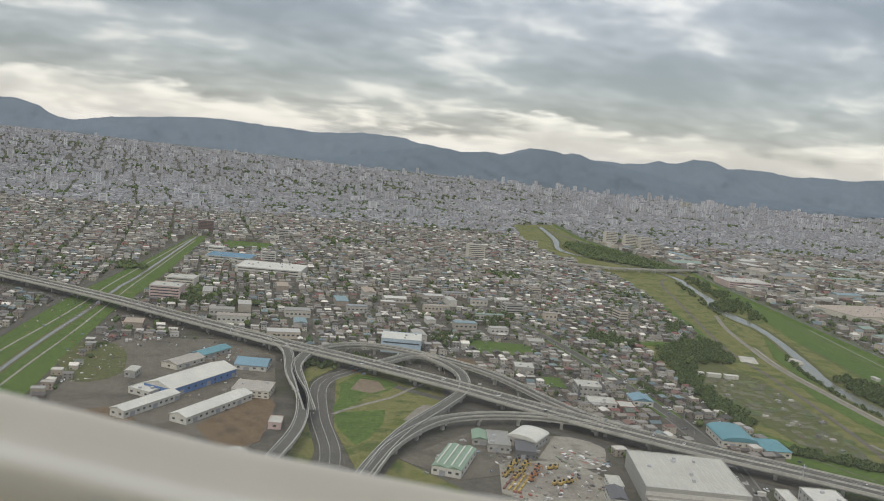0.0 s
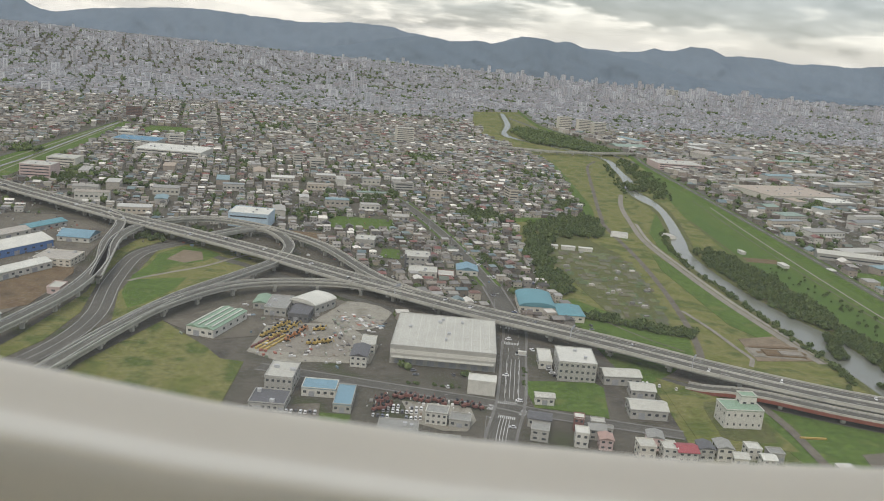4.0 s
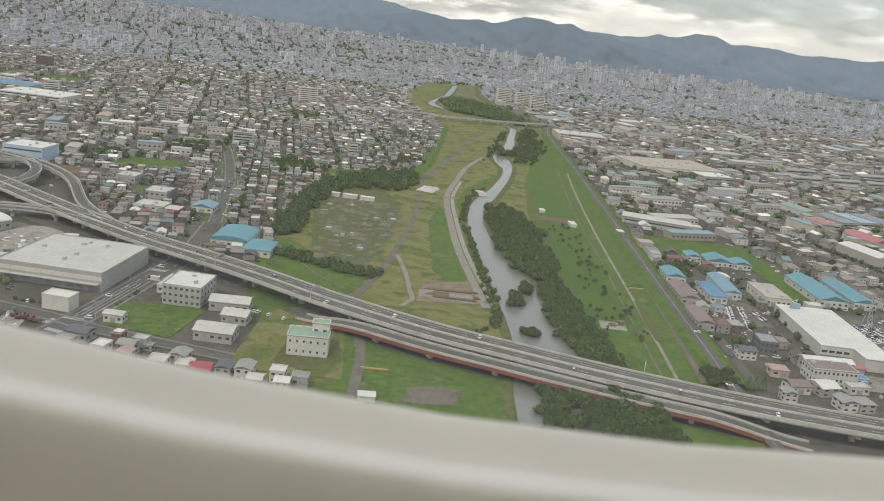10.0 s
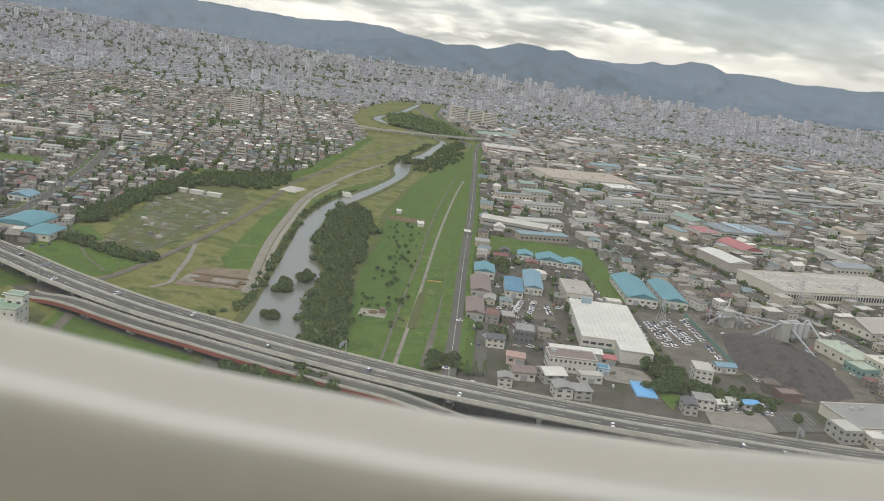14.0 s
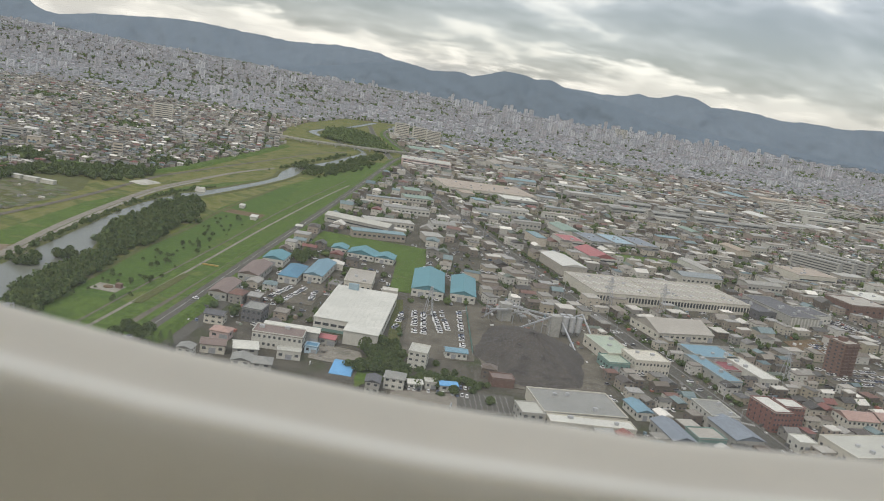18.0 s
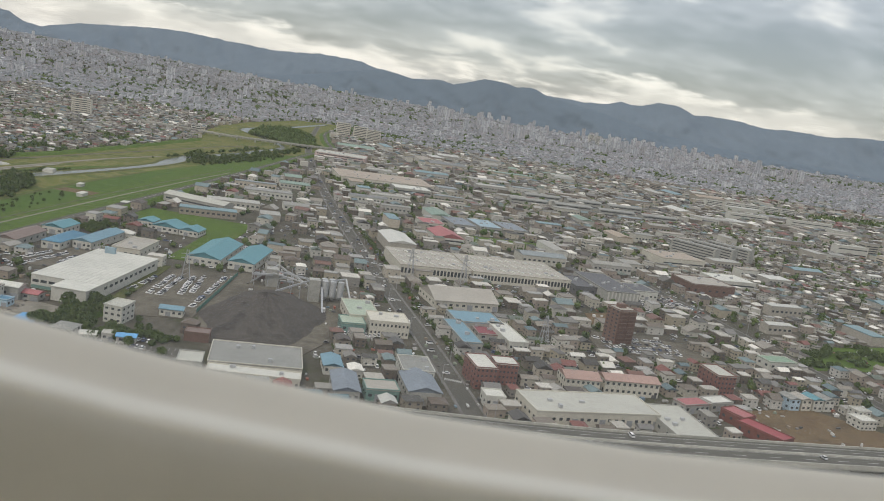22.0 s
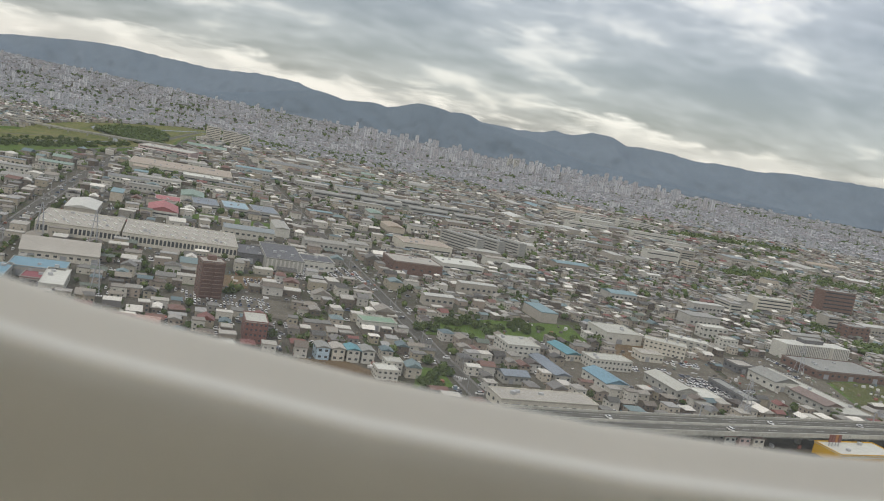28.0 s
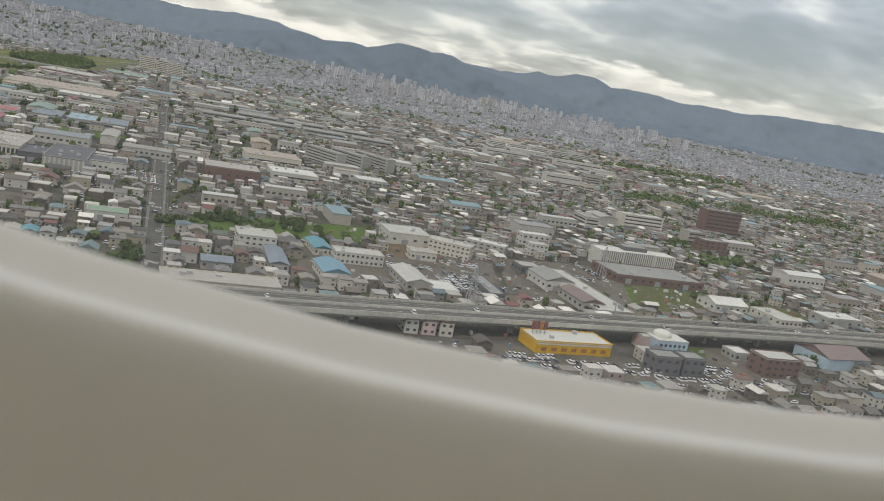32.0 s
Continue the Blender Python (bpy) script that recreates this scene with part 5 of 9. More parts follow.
    ("stepped_house", "house", "upper storey block of a white stepped house", 1058.0, 367.0, 8, 7, 6, 16, "white_wall", "pale_roof", "flat", 3, 3),
    ("column_store", "store", "dark store with white columns along its front", 993.0, 590.0, 44, 24, 7, 16, "white_wall", "dark_roof", "flat", 1, 12),
    ("dark_store", "store", "low store with black walls and roof", 958.0, 588.0, 22, 34, 6, 16, "dark_wall", "dark_roof", "flat", 1, 4),
    ("green_store", "store", "low store with pale green roof", 1050.0, 446.0, 20, 12, 5, 16, "white_wall", "green_roof", "flat", 1, 4),
    ("yellow_school", "school", "cream four-storey school", 1437.0, 782.0, 44, 14, 13, 16, "cream_wall", "pale_roof", "flat", 4, 8),
    ("brown_flats", "apartment block", "tall dark brown apartment block", 1545.0, 858.0, 44, 14, 24, 16, "brown_wall", "grey_roof", "flat", 6, 6),
    ("tan_flats", "apartment block", "tan apartment block", 1469.0, 726.0, 18, 14, 14, 16, "beige_roof", "grey_roof", "flat", 4, 4),
    ("tan_flats", "apartment block", "brown-grey apartment block", 1475.0, 696.0, 24, 14, 13, 16, "brown_wall", "grey_roof", "flat", 4, 4),
    ("long_white_flats", "apartment block", "long white four-storey flats", 1376.0, 1310.0, 74, 12, 13, 14, "white_wall", "pale_roof", "flat", 2, 10),
    ("long_white_flats", "apartment block", "long white four-storey flats", 1498.0, 1346.0, 84, 12, 13, 14, "white_wall", "pale_roof", "flat", 2, 10),
    ("long_white_flats", "apartment block", "long white five-storey flats", 1415.0, 1056.0, 50, 12, 14, 14, "white_wall", "pale_roof", "flat", 2, 8),
    ("blue_hall", "hall", "large hall with brown-grey roof and sky-blue walls", 1429.0, 402.0, 30, 22, 6, 22, "blue_wall", "roof_brown", "gable", 1, 0),
    ("brown_flats", "apartment block", "brown three-storey flats beside the car park", 1380.0, 364.0, 20, 12, 9, 16, "brown_wall", "pale_roof", "flat", 3, 5),
    ("grey_flats", "apartment block", "dark grey three-storey flats", 1318.0, 339.0, 13, 9, 8, 16, "dark_wall", "grey_roof", "flat", 2, 3),
    ("grey_flats", "apartment block", "dark grey three-storey flats", 1331.0, 343.0, 11, 9, 8, 16, "dark_wall", "grey_roof", "flat", 2, 3),
    ("white_works", "works", "long white-roofed works beside the expressway", 1486.0, 502.0, 30, 16, 5, 18, "grey_wall", "white_roof", "flat", 1, 4),
    ("pink_row", "house", "pink-roofed terraced house below the expressway", 1208.0, 339.0, 6, 9, 6, 16, "white_wall", "roof_pink", "gable", 2, 2),
    ("pink_row", "house", "pale pink terraced house below the expressway", 1215.5, 340.5, 6, 9, 6, 16, "pink_wall", "grey_roof", "gable", 2, 2),
    ("pink_row", "house", "cream terraced house below the expressway", 1223.0, 342.5, 6, 9, 6, 16, "cream_wall", "roof_brown", "gable", 2, 2),
    ("dark_showroom", "shop", "long dark showroom with a flat canopy roof", 1250.5, 428.0, 8, 36, 4, 13, "dark_wall", "grey_roof", "flat", 1, 2),
    ("white_block", "warehouse", "small white windowless block beside the street", 232.8, 379, 14, 9, 7, -13, "white_wall", "white_roof", "flat", 1, 0),
    ("small_office", "office", "white two-storey office in the machine yard", 205.5, 343.2, 10, 8.5, 6, -14, "white_wall", "grey_roof", "flat", 2, 4),
    ("small_annex", "office", "low grey annex in the machine yard", 216, 340.6, 9.5, 8, 3.6, -14, "grey_wall", "grey_roof", "flat", 1, 3),
    ("office_building", "office", "three-storey grey glazed office with pale flat roof", 289, 406.6, 20.2, 24, 10.5, -9, "grey_wall", "white_roof", "flat", 3, 7),
    ("storage_shed", "shed", "long grey storage shed with pale roof", 312, 397.4, 20.2, 12, 5, -3, "grey_wall", "pale_roof", "gable", 1, 5),
    ("storage_shed", "shed", "short grey storage shed with pale roof", 317.6, 379.6, 12.6, 11, 4.6, -9, "grey_wall", "pale_roof", "gable", 1, 4),
    ("storage_shed", "shed", "wide grey storage shed with pale roof", 311.6, 356, 18.2, 13, 5, -8, "grey_wall", "pale_roof", "gable", 1, 5),
    ("lawn_hut", "hut", "small white two-storey house on a lawn", 262.3, 366.4, 9.4, 6, 4.4, -8, "white_wall", "pale_roof", "gable", 1, 3),
    ("pumping_station", "pumping station", "white pumping station with pale green roof", 355.4, 347.2, 19, 12.5, 9.6, -3, "white_wall", "green_roof", "flat", 2, 6),
    ("dark_house", "house", "grey house with dark low-pitched roof", 254, 342.2, 10.6, 8, 4.4, -17, "grey_wall", "dark_roof", "gable", 1, 3),
    ("grey_house", "house", "small grey house with flat roof", 250.8, 328.6, 8, 8, 5.2, -17, "grey_wall", "grey_roof", "flat", 2, 2),
    ("pale_house", "house", "narrow pale blue-white house", 268.6, 323.2, 6, 7.4, 6.6, -14, "white_wall", "white_roof", "flat", 2, 2),
    ("brick_house", "house", "narrow brick-red house with white roof", 271.7, 338.6, 4.8, 5.4, 6.4, -15, "brick_wall", "white_roof", "flat", 2, 2),
    ("grey_house", "house", "house with grey flat-pitched roof", 277.9, 330.2, 7.6, 7, 5, -12, "grey_wall", "grey_roof", "gable", 2, 2),
    ("grey_house", "house", "low house with grey roof", 281.3, 339.8, 6.4, 5.4, 3.8, -13, "grey_wall", "pale_roof", "flat", 1, 2),
    ("garden_shed", "shed", "small grey garden shed", 285.6, 335.4, 3.8, 3.6, 2.4, -13, "grey_wall", "grey_roof", "flat", 1, 1),
    ("pink_house", "house", "small pinkish house with red-brown roof", 279, 320.6, 6, 7, 5, -10, "pink_wall", "roof_pink", "gable", 2, 2),
    ("cream_house", "house", "cream house with flat grey roof", 294.8, 313, 7.4, 8, 6, -6, "cream_wall", "pale_roof", "flat", 2, 2),
    ("tan_house", "house", "tan house with grey gable roof", 302.2, 321.6, 7, 8, 6, -14, "pink_wall", "grey_roof", "gable", 2, 2),
    ("red_roof_house", "house", "long white house with a dark red roof", 313, 311.6, 9, 9, 4.6, -5, "white_wall", "red_roof", "gable", 2, 3),
    ("white_house", "house", "white house with a flat grey roof", 305.8, 313.4, 6.4, 8, 5, -8, "white_wall", "pale_roof", "flat", 2, 2),
    ("grey_house", "house", "house with dark grey gable roof", 322.4, 312.6, 6.6, 8, 5.6, -8, "grey_wall", "dark_roof", "gable", 2, 2),
    ("grey_house", "house", "house with mid grey gable roof", 331, 313, 7, 9, 6, -8, "white_wall", "grey_roof", "gable", 2, 2),
    ("grey_house", "house", "low house with pale gable roof", 336.2, 306.6, 6.4, 6.4, 4, -8, "cream_wall", "pale_roof", "gable", 1, 2),
    ("white_house", "house", "white house with flat white roof", 345, 312.8, 6.4, 6.6, 5.4, -6, "white_wall", "white_roof", "flat", 2, 2),
    ("white_house", "house", "white house with shallow gable roof", 347.6, 303.4, 6, 6, 5, -6, "white_wall", "white_roof", "gable", 2, 2),
    ("grey_house", "house", "house with grey flat roof", 354.6, 310.2, 7, 6, 4.4, -6, "grey_wall", "grey_roof", "flat", 1, 2),
    ("dark_office", "office", "black two-storey cube office", 606.4, 401, 10.4, 14, 7, -8, "dark_wall", "grey_roof", "flat", 2, 4),
    ("white_house", "house", "cream house with dark gable roof", 588.8, 387.2, 9.6, 8.4, 5, -3, "cream_wall", "dark_roof", "gable", 2, 3),
    ("works_office", "office", "long white two-storey works office", 624.2, 364.2, 24, 13, 7.4, -2, "white_wall", "roof_brown", "flat", 2, 10),
    ("works_hall", "workshop", "long low hall with pale roof behind the works office", 629, 376.4, 27, 8, 6.4, -2, "grey_wall", "white_roof", "gable", 1, 6),
    ("works_annex", "workshop", "low white annex", 631.2, 349.4, 11, 6, 3.8, 4, "white_wall", "pale_roof", "flat", 1, 3),
    ("white_house", "house", "house with broad white gable roof", 611.4, 346, 11, 11, 4.6, 12, "grey_wall", "white_roof", "gable", 2, 2),
    ("grey_house", "house", "house with grey gable roof", 613, 328.4, 8.4, 9, 4.8, 4, "white_wall", "grey_roof", "gable", 2, 2),
    ("grey_house", "house", "house with pale grey hipped roof", 622, 328.6, 8.4, 9, 4.8, 4, "grey_wall", "grey_roof", "hip", 2, 2),
    ("brown_house", "house", "low cream house with a brown roof", 597, 345.6, 11, 9, 4.2, 5, "cream_wall", "roof_brown", "gable", 1, 3),
    ("grey_house", "house", "small white house with a grey gable", 587.2, 334.4, 6.6, 7, 4.4, -4, "white_wall", "grey_roof", "gable", 2, 2),
    ("pink_house", "house", "small house with a pinkish roof", 596.6, 365, 9, 8, 4.4, -8, "pink_wall", "roof_pink", "hip", 1, 2),
    ("white_block", "apartment block", "white three-storey building beside trees", 692.4, 364.4, 9, 12.6, 8, -9, "white_wall", "pale_roof", "flat", 3, 3),
    ("grey_house", "house", "white house with dark gable roof", 671.6, 323, 6.2, 9, 5, -4, "grey_wall", "dark_roof", "gable", 2, 2),
    ("grey_house", "house", "white two-storey house with grey hipped roof", 681.2, 330.6, 9, 9, 5.4, -6, "white_wall", "grey_roof", "hip", 2, 3),
    ("white_shed", "shed", "small shed with a white roof", 690.2, 332, 6.6, 5.4, 3, 10, "white_wall", "white_roof", "gable", 1, 2),
    ("white_shed", "shed", "small white shed", 697.6, 336, 5, 5, 2.8, 8, "white_wall", "pale_roof", "flat", 1, 2),
    ("blue_house", "shed", "low hut with bright blue roof", 705.8, 335.2, 8, 5.4, 3, 8, "white_wall", "tarp", "gable", 1, 2),
    ("brown_shed", "shed", "flat-roofed brown shed below the heap", 732.6, 351.8, 11, 8, 4, 5, "brown_wall", "roof_brown", "flat", 1, 0),
    ("blue_office", "office", "low white office with sky-blue roof", 712.2, 383.4, 11.2, 7, 3.8, 4, "white_wall", "skyblue_roof", "gable", 1, 4),
    ("red_shed", "shed", "small shed with a rusty red roof", 647, 378, 8, 7, 3.4, -6, "grey_wall", "roof_pinkred", "gable", 1, 2),
    ("blue_shed", "shed", "small shed with pale blue walls", 640.6, 362, 6, 6, 3.4, -6, "blue_wall", "blue_roof", "flat", 1, 2),

]
for row in BUILDINGS:
    building(*row)

# the big halls, with their own fittings
wh = building("warehouse", "warehouse", "large warehouse with pale flat roof and grey loading front", 221.5, 438, 57, 57, 10, -10, "grey_wall", "pale_roof", "flat", 1, 0)
for k in range(9):
    part("loading_door", box(-24 + k * 5.9, -28.7, 0.1, 3.6, 0.25, 3.6), M["shutter"], wh, "grey roller loading door")
part("canopy", box(0, -30.2, 4.4, 55, 3.2, 0.35), M["concrete"], wh, "long loading canopy")
part("cladding_band", box(0, -28.6, 6.0, 57.06, 0.16, 2.2), M["white_wall"], wh, "pale cladding band")
for k in range(11):
    part("roof_seam", box(-25 + k * 5.0, 0, 10.3, 0.25, 56.8, 0.1), M["white_roof"], wh)

fac = empty("white_store", 659, 431.5, 0, -6)
part("wall", box(0, 0, -0.2, 36, 72.5, 7.2), M["white_wall"], fac)
part("wall", box(9.2, -43.7, -0.2, 17.5, 14.8, 7.2), M["white_wall"], fac)
part("roof", box(0, 0, 7.0, 36.6, 73.1, 0.35), M["white_roof"], fac, "broad white ribbed metal roof")
part("roof", box(9.2, -44.1, 6.98, 18.1, 15.0, 0.35), M["white_roof"], fac)
for k in range(13):
    part("roof_seam", box(-16.2 + k * 2.7, 0, 7.35, 0.16, 72.9, 0.08), M["pale_roof"], fac)
tower_sign = part("roof_sign", box(-8, 30, 7.35, 6, 2, 3.6), M["roof_paleblue"], fac, "pale blue plain sign on the roof")
sm = mesh_of(box(0, 0, 0, 3.2, 0.08, 1.4), "window")
for k in range(11):
    part("window", sm, M["pane"], fac, at=pose(18.03, -30 + k * 6, 3.6, 0, 0, 90))
for k in range(4):
    part("window", sm, M["pane"], fac, at=pose(-15.6 + k * 4.2, -36.28, 3.2))
part("base_band", box(-8.8, -36.3, 0.1, 18.0, 0.12, 1.6), M["green_wall"], fac, "green band along the foot of the wall")
BLOCKED_AREAS.append([(635, 385), (672, 380), (690, 470), (650, 492)])
tagged(fac, "large white wholesale store with ribbed flat roof", "store")

for cx, cy, w in ((842, 583, 52), (906, 598, 76)):
    hall = building("factory_hall", "factory", "wide beige factory hall with sawtooth skylights and a window front", cx, cy, w, 58, 7.5, 13, "cream_wall", "beige_roof", "flat", 1, 0)
    for k in range(int(w / 2.6)):
        part("window", box(-w / 2 + 1.6 + k * 2.6, -29.03, 2.2, 1.7, 0.1, 3.6), M["pane"], hall)
    for k in range(int(w / 7)):
        for j in range(3):
            part("skylight", box(-w / 2 + 4 + k * 7 + j * 1.2, -20 + j * 18, 7.8, 1.0, 7, 0.9, 24), M["white_roof"], hall, "white slanting skylight")

long_office = building("long_office", "office", "long dark low building with white louvred front", 978, 590, 26, 60, 8, 13, "grey_wall", "dark_roof", "flat", 2, 0)
for k in range(9):
    part("louvre", box(-11.5 + k * 2.9, -30.1, 0.4, 1.1, 0.3, 7.4), M["white_wall"], long_office, "white vertical louvre")

tw = building("apartment_tower", "apartment tower", "dark brown nine-storey apartment tower", 955, 454, 12.5, 12, 20.5, 24, "brown_wall", "beige_roof", "flat", 9, 4)
for q in range(9):
    part("balcony", box(-3.1, -6.35, 1.2 + q * 2.25, 5.2, 0.8, 0.8), M["brown_wall"], tw)
    part("balcony", box(3.1, -6.35, 1.2 + q * 2.25, 5.2, 0.8, 0.8), M["brown_wall"], tw)
part("stair_core", box(0, 1.5, 20.8, 4.6, 4, 2.4), M["brown_wall"], tw)
part("stair_core", box(6.3, 0, 0, 0.5, 3.4, 20.4), M["cream_wall"], tw, "pale stair strip")

ps = building("pump_hall", "pumping station", "white tower block of the pumping station", 360.6, 352, 8, 6, 13.5, -3, "white_wall", "green_roof", "flat", 2, 2)
for k in (-1, 1):
    part("roof_vent", box(k * 2.6, 0, 11.8, 2.4, 2.4, 1.6), M["white_wall"], ps)


def yellow_shop_sign():
    root = empty("roof_sign", 1264.5, 347.5, 5.5, 19)
    for k in range(4):
        part("sign_post", box(-3 + k * 2, 0, 0, 0.35, 0.35, 2.2), M["steel"], root)
        part("sign_panel", box(-3 + k * 2, 0, 2.0, 1.7, 0.4, 3.6), M["red_paint"] if k != 2 else M["orange_paint"], root, "plain red sign panel")
    tagged(root, "red plain panels of a roof sign on posts", "sign")
    root = empty("wall_stripe", 1277.5, 349.5, 0, 19)
    part("stripe", box(0, -7.92, 4.2, 37.6, 0.12, 0.6), M["white_wall"], root)
    for k in range(7):
        part("poster", box(-15 + k * 5, -7.92, 1.4, 2.6, 0.1, 1.6), M["orange_paint"], root)
    tagged(root, "white stripe and plain orange panels on the yellow store", "sign")


yellow_shop_sign()


def dome_house():
    """A two-storey building with a shallow dome on its roof and wings in other colours."""
    root = empty("dome_building", 1330, 372, 0, 16)
    part("wall", box(0, 0, -0.2, 17, 12, 7.2), M["blue_wall"], root, "pale blue and white wall")
    part("roof", flat(17, 12, 7), M["white_roof"], root)
    bm = bmesh.new()
    bmesh.ops.create_cone(bm, cap_ends=True, segments=28, radius1=4.6, radius2=4.5, depth=0.9)
    bmesh.ops.translate(bm, vec=(-2, 1, 7.75), verts=bm.verts)
    drum = part("drum", bm, M["white_wall"], root)
    bm = bmesh.new()
    bmesh.ops.create_uvsphere(bm, u_segments=28, v_segments=14, radius=4.4)
    bmesh.ops.delete(bm, geom=[v for v in bm.verts if v.co.z < -0.05], context="VERTS")
    bmesh.ops.scale(bm, vec=(1, 1, 0.5), verts=bm.verts)
    bmesh.ops.translate(bm, vec=(-2, 1, 8.15), verts=bm.verts)
    part("dome", bm, M["white_roof"], drum, "white shallow dome")
    part("wing", box(-9.5, 4, -0.1, 6, 9, 6.5), M["pink_wall"], root, "salmon pink wing")
    part("wing", box(9, 2.5, -0.1, 5, 8, 5.2), M["brick_wall"], root, "brick red wing")
    part("wing_roof", box(-9.5, 4, 6.4, 6.2, 9.2, 0.35), M["pale_roof"], root)
    part("wing_roof", box(9, 2.5, 5.1, 5.2, 8.2, 0.35), M["pale_roof"], root)
    for k in range(6):
        part("window", box(-6.2 + k * 2.5, -6.02, 4.2, 1.3, 0.1, 1.3), M["pane"], root)
    tagged(root, "pale blue building with a white roof dome", "building")
    BLOCKED_AREAS.append([(1315, 358), (1346, 362), (1346, 390), (1312, 386)])


dome_house()

def ribbed_block():
    """A wide white block whose dark glazed front is divided by white fins."""
    root = empty("ribbed_block", 1370, 575, 0, 18)
    root.scale = (0.86, 0.86, 0.80)
    for k, (x, w, y) in enumerate(((-24, 22, -1.5), (2, 30, 0), (27, 20, -1.5))):
        wing = part("wing", box(x, y, -0.2, w - 0.1, 17, 14.2), M["dark_wall"], root, "dark glazed wing")
        part("wing_roof", box(x, y, 14.0, w + 0.2, 17.4, 0.5), M["white_roof"], wing)
        n = int(w / 2)
        fin = mesh_of(box(0, 0, 0.5, 1.05, 0.5, 13.4), "fin")
        for q in range(n):
            part("fin", fin, M["white_wall"], wing, at=pose(x - w / 2 + (q + 0.5) * w / n, y - 8.6, 0))
        part("end_wall", box(x - w / 2 + 0.1, y, 0, 0.5, 17.2, 14), M["white_wall"], wing)
        part("end_wall", box(x + w / 2 - 0.1, y, 0, 0.5, 17.2, 14), M["white_wall"], wing)
    part("penthouse", box(2, 2, 14.5, 22, 9, 3.2), M["dark_wall"], root, "dark grey plant storey")
    part("penthouse_roof", box(2, 2, 17.7, 22.4, 9.4, 0.4), M["grey_roof"], root)
    tagged(root, "wide white block with dark vertical window strips", "office")
    BLOCKED_AREAS.append([(1330, 548), (1416, 578), (1408, 606), (1326, 574)])


ribbed_block()
for row in (("twin_tower", 1552, 3405, 19, 44), ("twin_tower", 1580, 3412, 19, 44)):
    building(row[0], "tower", "pale twin tower far off in the city", row[1], row[2], row[3], 16, row[4], 12, "white_wall", "white_roof", "flat", 14, 3, z=float(rise(row[1], row[2])))

for k in range(3):
    building("housing_slab", "apartment block", "long grey five-storey housing slab", 1132 + k * 24, 842 + k * 14, 52, 11, 14, 104 - 90 - 62, "grey_wall", "grey_roof", "flat", 5, 10)
for k in range(7):
    building("grey_institute", "institution", "long low grey building of a walled institution", 985 + (k % 4) * 62 + (k // 4) * 30, 1085 + (k // 4) * 75 + (k % 4) * 10, 54, 13, 8, 14, "grey_wall", "grey_roof", "gable", 2, 8)
for k in range(5):
    building("housing_slab", "apartment block", "pale housing slab in a row", 1380 + k * 40, 1480 + k * 12, 34, 11, 14, 14, "white_wall", "pale_roof", "flat", 5, 6)
for x, y, h in ((280, 1406, 26), (676, 1845, 30), (715, 1825, 28), (744, 1805, 26), (-180, 1524, 20)):
    building("housing_block", "apartment block", "pale apartment block above the roofs", x, y, 30 if h > 24 else 26, 13, h, 10, "cream_wall" if h != 20 else "brown_wall", "pale_roof", "flat", 8, 5)

